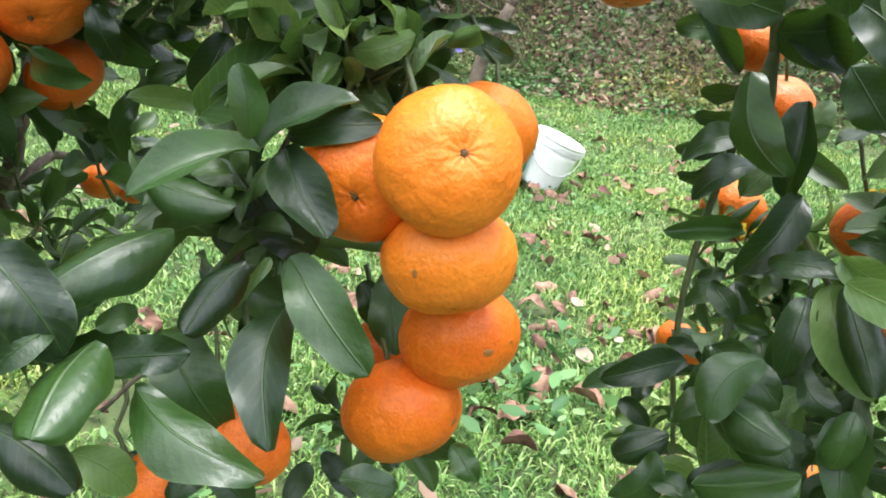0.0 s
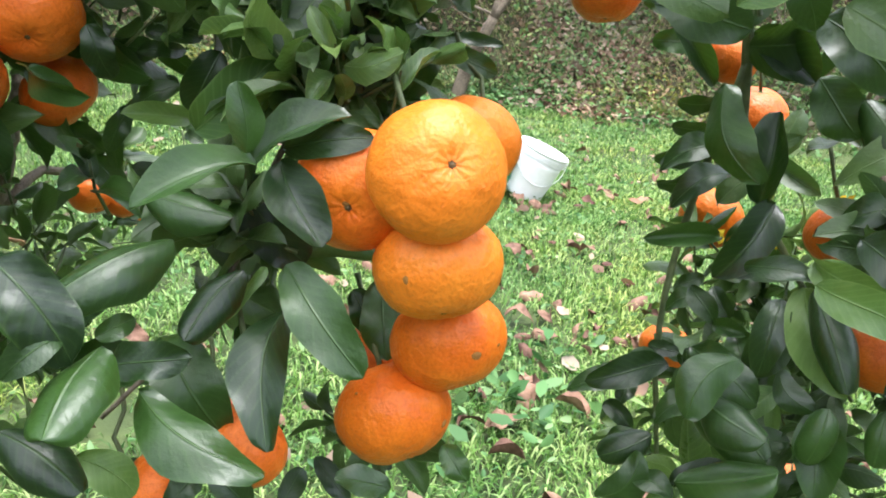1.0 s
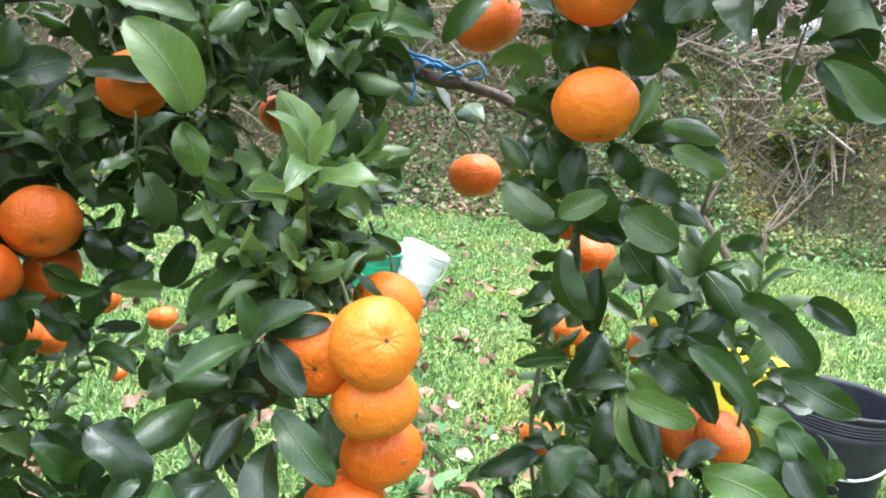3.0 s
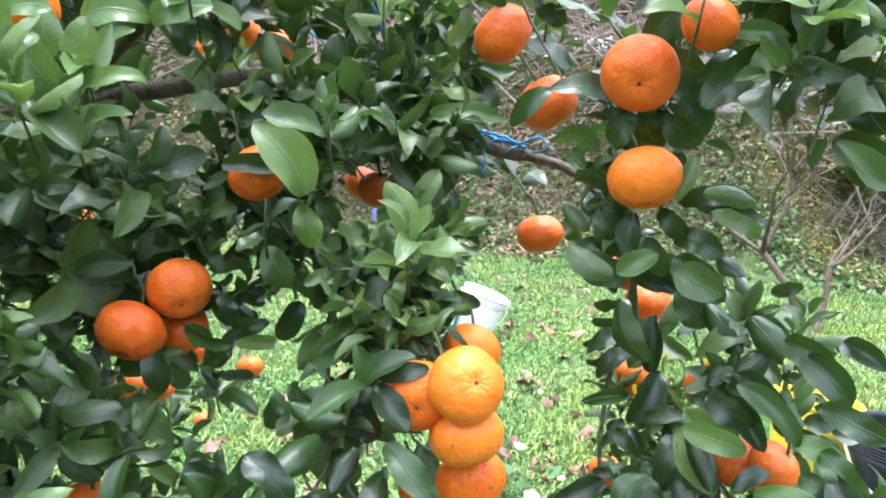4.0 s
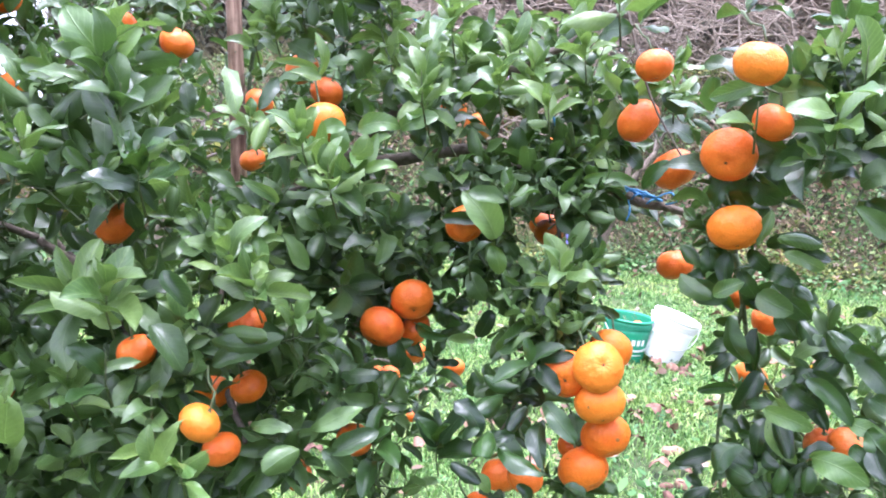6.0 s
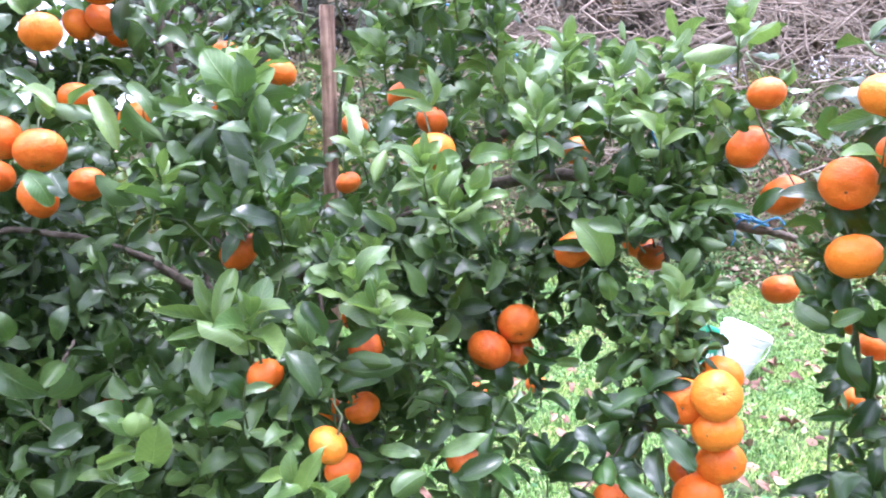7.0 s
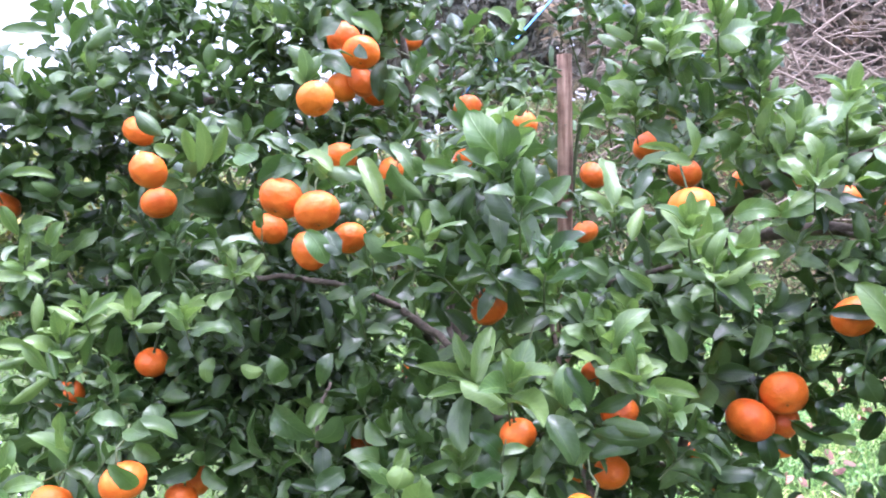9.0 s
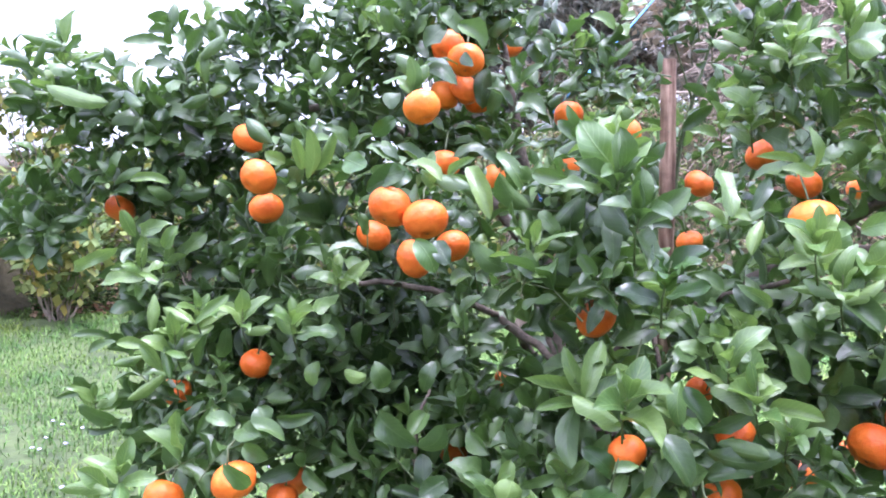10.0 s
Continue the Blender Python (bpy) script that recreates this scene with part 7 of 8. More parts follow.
leaf_in(FRESH, (-1.597, 0.440, 1.461), (-1.599, 0.409, 1.514), 0.024, (0.44, -0.70, 0.56))
leaf_in(FRESH, (-1.577, 0.436, 1.468), (-1.510, 0.423, 1.493), 0.032, (0.65, -0.67, 0.36))
leaf_in(FRESH, (-1.514, 0.433, 1.445), (-1.491, 0.443, 1.488), 0.030, (0.60, -0.63, 0.50))
leaf_in(MATURE, (-1.573, 0.418, 1.442), (-1.562, 0.383, 1.414), 0.021, (0.27, -0.89, 0.36))
leaf_in(FRESH, (-0.668, 0.411, 1.577), (-0.731, 0.380, 1.592), 0.018, (0.63, -0.59, 0.50))
leaf_in(FRESH, (-0.648, 0.421, 1.615), (-0.604, 0.389, 1.645), 0.019, (0.37, -0.83, 0.41))
leaf_in(FRESH, (-0.887, 0.554, 1.633), (-0.821, 0.532, 1.569), 0.025, (0.38, -0.85, 0.35))
leaf_in(FRESH, (-0.818, 0.531, 1.565), (-0.818, 0.569, 1.622), 0.018, (0.47, -0.83, 0.30))
leaf_in(FRESH, (-0.827, 0.561, 1.571), (-0.777, 0.554, 1.608), 0.022, (0.33, -0.80, 0.51))
leaf_in(FRESH, (-0.908, 0.490, 1.608), (-0.852, 0.449, 1.539), 0.030, (0.21, -0.84, 0.50))
leaf_in(FRESH, (-0.901, 0.390, 1.586), (-0.955, 0.392, 1.619), 0.025, (0.57, -0.54, 0.62))
leaf_in(FRESH, (-0.934, 0.473, 1.587), (-0.884, 0.443, 1.623), 0.019, (0.30, -0.81, 0.50))
leaf_in(FRESH, (-0.954, 0.422, 1.602), (-0.940, 0.451, 1.573), 0.021, (0.27, -0.90, 0.33))
leaf_in(FRESH, (-0.544, 0.567, 1.613), (-0.511, 0.517, 1.546), 0.027, (0.50, -0.62, 0.61))
leaf_in(MATURE, (-0.495, 0.569, 1.552), (-0.476, 0.604, 1.604), 0.021, (0.32, -0.89, 0.33))
leaf_in(FRESH, (-0.450, 0.755, 1.625), (-0.493, 0.671, 1.637), 0.016, (0.61, -0.74, 0.29))
leaf_in(FRESH, (-0.430, 0.670, 1.611), (-0.421, 0.647, 1.675), 0.020, (0.63, -0.62, 0.47))
leaf_in(MATURE, (-0.391, 0.731, 1.660), (-0.366, 0.747, 1.616), 0.043, (0.22, -0.86, 0.46))
leaf_in(MATURE, (-0.796, 0.916, 1.736), (-0.763, 0.956, 1.723), 0.034, (0.34, -0.92, 0.21))
leaf_in(MATURE, (-0.510, 0.800, 1.678), (-0.474, 0.838, 1.650), 0.048, (0.71, -0.67, 0.22))
leaf_in(FRESH, (-0.467, 0.632, 1.614), (-0.422, 0.659, 1.607), 0.025, (0.46, -0.64, 0.61))
leaf_in(FRESH, (-1.223, 0.493, 1.581), (-1.204, 0.472, 1.671), 0.028, (0.61, -0.60, 0.51))
leaf_in(FRESH, (-1.215, 0.506, 1.598), (-1.161, 0.485, 1.662), 0.024, (0.42, -0.72, 0.55))
leaf_in(FRESH, (-1.238, 0.496, 1.599), (-1.234, 0.467, 1.657), 0.024, (0.41, -0.72, 0.56))
leaf_in(FRESH, (-1.266, 0.484, 1.608), (-1.290, 0.456, 1.627), 0.026, (0.63, -0.72, 0.28))
leaf_in(MATURE, (-1.183, 0.548, 1.601), (-1.146, 0.556, 1.632), 0.034, (0.24, -0.94, 0.22))
leaf_in(MATURE, (-1.029, 0.397, 1.575), (-0.960, 0.381, 1.600), 0.039, (0.37, -0.86, 0.34))
leaf_in(MATURE, (-1.186, 0.699, 1.866), (-1.189, 0.666, 1.913), 0.026, (0.28, -0.75, 0.60))
leaf_in(FRESH, (-1.255, 0.705, 1.871), (-1.236, 0.715, 1.932), 0.027, (0.15, -0.90, 0.40))
leaf_in(FRESH, (-0.725, 0.298, 1.133), (-0.699, 0.260, 1.204), 0.043, (0.38, -0.89, 0.24))
leaf_in(FRESH, (-0.736, 0.286, 1.149), (-0.805, 0.293, 1.126), 0.019, (0.31, -0.90, 0.32))
leaf_in(FRESH, (-0.741, 0.312, 1.115), (-0.757, 0.266, 1.116), 0.019, (0.12, -0.92, 0.36))
leaf_in(FRESH, (-0.516, 0.240, 1.149), (-0.523, 0.232, 1.189), 0.023, (-0.10, -0.82, 0.56))
leaf_in(FRESH, (-0.508, 0.236, 1.144), (-0.482, 0.201, 1.203), 0.023, (0.18, -0.73, 0.66))
leaf_in(FRESH, (-0.536, 0.258, 1.146), (-0.552, 0.206, 1.165), 0.020, (0.01, -0.76, 0.64))
leaf_in(FRESH, (-0.499, 0.256, 1.128), (-0.448, 0.220, 1.171), 0.024, (0.12, -0.78, 0.62))
leaf_in(MATURE, (-0.383, 0.338, 1.155), (-0.443, 0.353, 1.153), 0.019, (0.31, -0.79, 0.53))
leaf_in(MATURE, (-0.360, 0.330, 1.160), (-0.295, 0.342, 1.187), 0.023, (0.30, -0.78, 0.54))
leaf_in(MATURE, (-0.375, 0.338, 1.131), (-0.413, 0.307, 1.112), 0.032, (0.18, -0.95, 0.25))
leaf_in(MATURE, (-0.344, 0.326, 1.137), (-0.306, 0.332, 1.104), 0.032, (0.16, -0.77, 0.62))
leaf_in(MATURE, (-0.335, 0.328, 1.131), (-0.279, 0.340, 1.162), 0.028, (0.14, -0.76, 0.64))
leaf_in(MATURE, (-0.526, 0.292, 1.358), (-0.497, 0.288, 1.318), 0.028, (0.28, -0.74, 0.61))
leaf_in(MATURE, (-1.008, 0.552, 1.178), (-1.011, 0.497, 1.148), 0.036, (0.16, -0.76, 0.04))
leaf_in(MATURE, (-0.920, 0.550, 1.165), (-0.865, 0.518, 1.141), 0.036, (0.09, -0.84, 0.01))
leaf_in(MATURE, (-0.624, 0.440, 1.182), (-0.633, 0.376, 1.154), 0.029, (-0.18, -0.90, -0.02))
leaf_in(MATURE, (-0.884, 0.398, 1.137), (-0.909, 0.358, 1.117), 0.032, (0.11, -0.86, 0.00))
leaf_in(MATURE, (-0.508, 0.442, 1.247), (-0.439, 0.425, 1.248), 0.024, (-0.11, -0.93, -0.03))
leaf_in(MATURE, (-0.439, 0.493, 1.382), (-0.408, 0.513, 1.329), 0.028, (0.29, -0.75, 0.59))
leaf_in(MATURE, (0.295, 0.391, 1.483), (0.336, 0.376, 1.500), 0.038, (-0.11, -0.82, 0.56))
leaf_in(MATURE, (0.277, 0.360, 1.460), (0.332, 0.354, 1.426), 0.027, (-0.35, -0.90, 0.26))
leaf_in(MATURE, (0.247, 0.444, 1.507), (0.293, 0.446, 1.555), 0.034, (-0.09, -0.79, 0.61))
leaf_in(MATURE, (0.237, 0.496, 1.487), (0.266, 0.481, 1.534), 0.028, (-0.12, -0.84, 0.52))
leaf_in(MATURE, (0.280, 0.432, 1.516), (0.318, 0.444, 1.555), 0.027, (-0.46, -0.77, 0.44))
leaf_in(MATURE, (0.317, 0.443, 1.492), (0.307, 0.418, 1.538), 0.017, (-0.01, -0.95, 0.30))
leaf_in(MATURE, (0.281, 0.466, 1.487), (0.339, 0.472, 1.495), 0.021, (-0.32, -0.77, 0.55))
leaf_in(FRESH, (0.295, 0.396, 1.528), (0.336, 0.386, 1.543), 0.019, (-0.49, -0.66, 0.57))
leaf_in(MATURE, (0.247, 0.511, 1.453), (0.289, 0.518, 1.437), 0.016, (-0.20, -0.75, 0.64))
leaf_in(FRESH, (0.238, 0.485, 1.405), (0.304, 0.486, 1.406), 0.022, (0.06, -0.76, 0.65))
leaf_in(FRESH, (0.245, 0.481, 1.386), (0.302, 0.479, 1.366), 0.020, (-0.47, -0.77, 0.43))
leaf_in(FRESH, (0.217, 0.496, 1.391), (0.235, 0.504, 1.441), 0.018, (-0.43, -0.74, 0.51))
leaf_in(MATURE, (0.223, 0.496, 1.326), (0.257, 0.463, 1.310), 0.037, (-0.48, -0.84, 0.26))
leaf_in(MATURE, (0.129, 0.549, 1.340), (0.161, 0.507, 1.320), 0.027, (-0.29, -0.84, 0.45))
leaf_in(FRESH, (0.166, 0.507, 1.319), (0.196, 0.488, 1.344), 0.025, (-0.31, -0.82, 0.48))
leaf_in(MATURE, (0.221, 0.544, 1.485), (0.260, 0.552, 1.459), 0.025, (0.08, -0.82, 0.57))
leaf_in(MATURE, (0.269, 0.581, 1.474), (0.234, 0.544, 1.438), 0.028, (-0.31, -0.78, 0.55))
leaf_in(MATURE, (0.176, 0.588, 1.482), (0.203, 0.574, 1.440), 0.025, (-0.10, -0.81, 0.57))
leaf_in(MATURE, (0.209, 0.555, 1.391), (0.255, 0.562, 1.405), 0.020, (-0.34, -0.86, 0.37))
leaf_in(MATURE, (0.141, 0.605, 1.376), (0.167, 0.584, 1.351), 0.023, (-0.21, -0.77, 0.61))
leaf_in(MATURE, (0.289, 0.476, 1.324), (0.275, 0.507, 1.345), 0.021, (-0.25, -0.75, 0.61))
leaf_in(MATURE, (-0.333, 0.697, 1.155), (-0.268, 0.675, 1.187), 0.032, (-0.30, -0.88, 0.37))
leaf_in(MATURE, (-0.345, 0.670, 1.129), (-0.374, 0.684, 1.171), 0.028, (-0.45, -0.70, 0.56))
leaf_in(MATURE, (-0.305, 0.625, 1.145), (-0.271, 0.598, 1.111), 0.032, (-0.10, -0.93, 0.36))
leaf_in(MATURE, (-0.326, 0.609, 1.118), (-0.367, 0.637, 1.084), 0.027, (-0.35, -0.85, 0.39))
leaf_in(MATURE, (-0.283, 0.746, 1.191), (-0.255, 0.714, 1.150), 0.027, (-0.28, -0.92, 0.28))
leaf_in(MATURE, (-0.177, 0.619, 1.317), (-0.149, 0.615, 1.274), 0.033, (-0.26, -0.88, 0.40))
leaf_in(MATURE, (-0.090, 0.706, 1.206), (-0.138, 0.673, 1.164), 0.027, (0.08, -0.87, 0.49))
leaf_in(MATURE, (-0.071, 0.685, 1.269), (-0.047, 0.700, 1.311), 0.027, (-0.28, -0.72, 0.63))
leaf_in(MATURE, (-0.027, 0.720, 1.230), (-0.062, 0.737, 1.198), 0.026, (0.05, -0.81, 0.58))

leaf_in(MATURE, (-1.024, 0.675, 1.870), (-0.975, 0.685, 1.826), 0.046, (0.35, -0.85, 0.40))
leaf_in(MATURE, (-1.049, 0.674, 1.867), (-1.076, 0.644, 1.825), 0.036, (0.50, -0.75, 0.40))
leaf_in(MATURE, (-1.066, 0.679, 1.894), (-1.024, 0.686, 1.862), 0.036, (0.20, -0.70, 0.65))
leaf_in(MATURE, (-1.007, 0.667, 1.817), (-0.988, 0.663, 1.788), 0.022, (0.35, -0.85, 0.40))
leaf_in(MATURE, (-1.029, 0.814, 1.809), (-1.031, 0.793, 1.730), 0.036, (0.20, -0.95, 0.10))
leaf_in(MATURE, (-1.010, 0.822, 1.793), (-1.009, 0.803, 1.719), 0.034, (0.60, -0.75, 0.10))
leaf_in(MATURE, (-1.072, 0.685, 1.877), (-1.046, 0.690, 1.905), 0.030, (0.35, -0.85, 0.40))
leaf_in(FRESH, (-1.031, 0.521, 1.729), (-1.044, 0.505, 1.753), 0.018, (0.40, -0.75, 0.50))
leaf_in(FRESH, (-1.031, 0.521, 1.731), (-1.032, 0.515, 1.789), 0.026, (0.40, -0.75, 0.50))
leaf_in(FRESH, (-1.029, 0.522, 1.734), (-1.009, 0.526, 1.778), 0.024, (0.40, -0.75, 0.50))
leaf_in(FRESH, (-1.030, 0.522, 1.732), (-1.017, 0.520, 1.763), 0.018, (0.40, -0.75, 0.50))
leaf_in(MATURE, (-1.090, 0.565, 1.801), (-1.047, 0.574, 1.775), 0.034, (0.30, -0.70, 0.65))
leaf_in(MATURE, (-1.048, 0.512, 1.729), (-1.056, 0.493, 1.700), 0.030, (0.35, -0.85, 0.40))
leaf_in(MATURE, (-0.966, 0.682, 1.646), (-1.015, 0.644, 1.636), 0.030, (0.30, -0.50, 0.80))
leaf_in(MATURE, (0.443, 0.604, 1.162), (0.458, 0.582, 1.120), 0.026, (-0.30, -0.80, 0.50))
leaf_in(MATURE, (0.457, 0.596, 1.132), (0.472, 0.585, 1.161), 0.024, (-0.30, -0.80, 0.50))
leaf_in(MATURE, (0.449, 0.595, 1.115), (0.469, 0.575, 1.091), 0.028, (-0.30, -0.80, 0.50))
leaf_in(MATURE, (0.468, 0.593, 1.124), (0.498, 0.575, 1.128), 0.026, (-0.30, -0.80, 0.50))
leaf_in(MATURE, (0.472, 0.588, 1.096), (0.506, 0.568, 1.096), 0.028, (-0.30, -0.80, 0.50))
leaf_in(MATURE, (0.435, 0.603, 1.141), (0.444, 0.583, 1.109), 0.022, (-0.30, -0.80, 0.50))
leaf_in(MATURE, (0.480, 0.593, 1.144), (0.513, 0.573, 1.136), 0.024, (-0.30, -0.80, 0.50))
leaf_in(MATURE, (0.455, 0.590, 1.088), (0.455, 0.571, 1.047), 0.028, (-0.30, -0.80, 0.50))
leaf_in(MATURE, (0.486, 0.583, 1.087), (0.495, 0.563, 1.050), 0.026, (-0.30, -0.80, 0.50))
leaf_in(MATURE, (0.502, 0.584, 1.115), (0.532, 0.566, 1.117), 0.024, (-0.30, -0.80, 0.50))
leaf_in(MATURE, (0.439, 0.608, 1.179), (0.458, 0.589, 1.167), 0.020, (-0.30, -0.80, 0.50))


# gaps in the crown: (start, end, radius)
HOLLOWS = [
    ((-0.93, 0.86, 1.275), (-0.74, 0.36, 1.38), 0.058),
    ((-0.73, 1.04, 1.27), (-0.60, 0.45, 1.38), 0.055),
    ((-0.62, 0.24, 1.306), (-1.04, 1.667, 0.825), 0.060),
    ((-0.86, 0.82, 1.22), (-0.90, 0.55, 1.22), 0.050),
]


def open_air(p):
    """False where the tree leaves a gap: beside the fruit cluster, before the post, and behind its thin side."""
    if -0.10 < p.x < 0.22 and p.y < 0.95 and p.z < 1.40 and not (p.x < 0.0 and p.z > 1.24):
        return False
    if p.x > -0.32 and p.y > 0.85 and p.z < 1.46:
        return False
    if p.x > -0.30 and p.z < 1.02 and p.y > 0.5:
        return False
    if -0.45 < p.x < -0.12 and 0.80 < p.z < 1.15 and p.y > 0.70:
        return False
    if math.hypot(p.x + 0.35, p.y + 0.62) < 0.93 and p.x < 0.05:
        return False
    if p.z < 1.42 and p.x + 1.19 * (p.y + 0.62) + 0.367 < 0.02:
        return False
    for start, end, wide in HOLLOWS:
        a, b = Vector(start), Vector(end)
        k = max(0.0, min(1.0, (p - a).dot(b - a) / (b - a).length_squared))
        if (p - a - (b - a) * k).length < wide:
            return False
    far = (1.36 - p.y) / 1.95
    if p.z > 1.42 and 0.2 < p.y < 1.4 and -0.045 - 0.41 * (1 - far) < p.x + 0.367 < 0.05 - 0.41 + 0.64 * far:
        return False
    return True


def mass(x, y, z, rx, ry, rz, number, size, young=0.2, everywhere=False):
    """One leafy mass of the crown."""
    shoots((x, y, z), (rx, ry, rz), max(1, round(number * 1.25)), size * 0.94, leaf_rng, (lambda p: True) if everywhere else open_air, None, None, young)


leaf_rng = random.Random(90)
mass(-1.15, 0.95, 0.85, 0.45, 0.25, 0.20, 70, 0.075, 0.00)
mass(-1.45, 0.85, 1.15, 0.35, 0.25, 0.25, 50, 0.075, 0.00)
mass(-1.02, 1.18, 1.40, 0.70, 0.66, 0.46, 165, 0.080, 0.08)
mass(-1.60, 1.05, 1.38, 0.42, 0.48, 0.40, 105, 0.084, 0.07)
mass(-1.38, 1.02, 1.02, 0.40, 0.30, 0.24, 80, 0.080, 0.00)
mass(-0.64, 0.85, 1.22, 0.32, 0.36, 0.40, 84, 0.078, 0.3)
mass(-0.34, 0.95, 1.33, 0.24, 0.32, 0.22, 28, 0.068, 0.4)
mass(-0.12, 0.92, 1.62, 0.40, 0.26, 0.13, 50, 0.066, 0.6)
mass(-0.52, 1.25, 1.70, 0.42, 0.36, 0.18, 26, 0.072, 0.45)
mass(-0.90, 0.78, 0.98, 0.35, 0.36, 0.22, 62, 0.080, 0.15)
mass(-1.12, 1.20, 1.92, 0.42, 0.36, 0.16, 20, 0.068, 0.4)
mass(-1.55, 0.98, 1.72, 0.25, 0.24, 0.14, 24, 0.072, 0.4)
mass(0.34, 0.77, 1.14, 0.06, 0.10, 0.24, 6, 0.050, 0.1, True)
mass(0.46, 0.74, 0.98, 0.11, 0.10, 0.18, 8, 0.050, 0.1, True)
mass(0.33, 0.52, 1.64, 0.19, 0.13, 0.07, 22, 0.060, 0.3, True)
mass(0.19, 0.58, 1.44, 0.05, 0.05, 0.10, 9, 0.048, 0.1, True)
mass(-0.05, 0.64, 1.34, 0.11, 0.10, 0.08, 14, 0.054, 0.15, True)
mass(-0.06, 0.68, 1.44, 0.10, 0.08, 0.08, 18, 0.056, 0.1, True)
mass(-0.95, 0.88, 0.86, 0.42, 0.22, 0.14, 60, 0.075, 0.04)
mass(-0.07, 0.64, 1.30, 0.07, 0.05, 0.07, 10, 0.054, 0.1, True)
mass(-1.08, 0.98, 0.98, 0.38, 0.30, 0.26, 75, 0.078, 0.00)
mass(-1.30, 0.60, 1.38, 0.20, 0.08, 0.09, 14, 0.072, 0.06)
mass(0.01, 0.57, 1.02, 0.05, 0.05, 0.03, 3, 0.045, 0.0, True)
mass(-1.79, 0.71, 1.65, 0.22, 0.22, 0.20, 40, 0.085, 0.30)
mass(-1.64, 0.83, 1.85, 0.25, 0.22, 0.15, 11, 0.070, 0.40)
mass(-1.40, 0.83, 1.86, 0.22, 0.20, 0.14, 9, 0.070, 0.40)
mass(-1.92, 0.62, 1.43, 0.20, 0.20, 0.22, 36, 0.085, 0.09)
mass(-1.70, 0.51, 1.19, 0.18, 0.20, 0.20, 34, 0.085, 0.06)
mass(-1.43, 0.30, 1.08, 0.18, 0.18, 0.15, 34, 0.080, 0.06)
mass(-1.20, 0.83, 1.89, 0.18, 0.16, 0.12, 14, 0.070, 0.20)
mass(-0.52, 0.86, 1.78, 0.22, 0.15, 0.13, 20, 0.062, 0.55)
mass(-0.40, 0.81, 1.85, 0.15, 0.15, 0.12, 12, 0.065, 0.30)
mass(-0.70, 1.22, 1.93, 0.06, 0.06, 0.14, 10, 0.050, 0.00)
mass(-1.01, 1.25, 1.88, 0.08, 0.10, 0.10, 8, 0.070, 0.20)
mass(-2.08, 0.66, 1.81, 0.14, 0.14, 0.12, 7, 0.080, 0.40)
mass(-0.61, 0.51, 1.19, 0.22, 0.12, 0.20, 36, 0.070, 0.20)
mass(-0.67, 0.48, 1.40, 0.20, 0.10, 0.15, 32, 0.070, 0.20)
mass(-0.68, 0.56, 1.57, 0.20, 0.12, 0.15, 28, 0.070, 0.20)
mass(-0.47, 0.64, 1.07, 0.20, 0.12, 0.15, 24, 0.068, 0.10)
mass(-0.31, 0.63, 1.01, 0.14, 0.10, 0.10, 11, 0.066, 0.10)
mass(-0.46, 0.80, 1.28, 0.20, 0.12, 0.15, 26, 0.066, 0.15)
mass(-0.24, 0.77, 1.30, 0.13, 0.10, 0.10, 15, 0.060, 0.05)
mass(-0.13, 0.75, 1.41, 0.12, 0.08, 0.12, 20, 0.058, 0.10)
mass(-0.22, 0.60, 0.96, 0.10, 0.08, 0.06, 12, 0.060, 0.10)
mass(0.33, 0.67, 1.08, 0.08, 0.08, 0.10, 6, 0.050, 0.10, True)
mass(0.39, 0.59, 1.18, 0.10, 0.07, 0.10, 12, 0.052, 0.05, True)
mass(0.42, 0.58, 1.01, 0.13, 0.09, 0.08, 14, 0.052, 0.05, True)
mass(0.29, 0.62, 0.96, 0.09, 0.09, 0.06, 7, 0.050, 0.10, True)
mass(0.29, 0.45, 1.56, 0.13, 0.09, 0.10, 17, 0.058, 0.20, True)
mass(-0.32, 0.83, 1.62, 0.20, 0.15, 0.10, 22, 0.064, 0.60)
mass(-0.00, 0.84, 1.57, 0.12, 0.10, 0.12, 18, 0.058, 0.10)
mass(-0.00, 0.78, 1.48, 0.10, 0.08, 0.08, 12, 0.055, 0.05)
mass(-0.04, 0.57, 1.29, 0.04, 0.04, 0.05, 9, 0.050, 0.50, True)
mass(-0.05, 0.54, 1.25, 0.05, 0.04, 0.04, 9, 0.050, 0.40, True)
mass(-0.07, 0.62, 1.24, 0.06, 0.05, 0.06, 9, 0.052, 0.10, True)
mass(-0.10, 0.68, 1.31, 0.07, 0.05, 0.06, 6, 0.055, 0.40, True)
mass(-1.44, 0.66, 1.01, 0.30, 0.15, 0.15, 42, 0.072, 0.00)
mass(-1.49, 0.52, 1.11, 0.20, 0.15, 0.15, 22, 0.072, 0.00)
mass(-1.49, 0.71, 1.25, 0.20, 0.12, 0.15, 20, 0.072, 0.00)
mass(-0.34, 0.84, 1.03, 0.06, 0.05, 0.05, 5, 0.045, 0.00, True)
mass(-0.08, 0.54, 1.18, 0.05, 0.03, 0.05, 5, 0.050, 0.00, True)
mass(0.47, 0.65, 1.15, 0.07, 0.05, 0.08, 7, 0.045, 0.05, True)
mass(0.47, 0.57, 1.04, 0.08, 0.05, 0.06, 7, 0.045, 0.05, True)
mass(-1.69, 0.67, 1.87, 0.10, 0.09, 0.09, 4, 0.068, 0.20)
mass(-1.59, 0.76, 1.93, 0.11, 0.09, 0.10, 4, 0.068, 0.20)
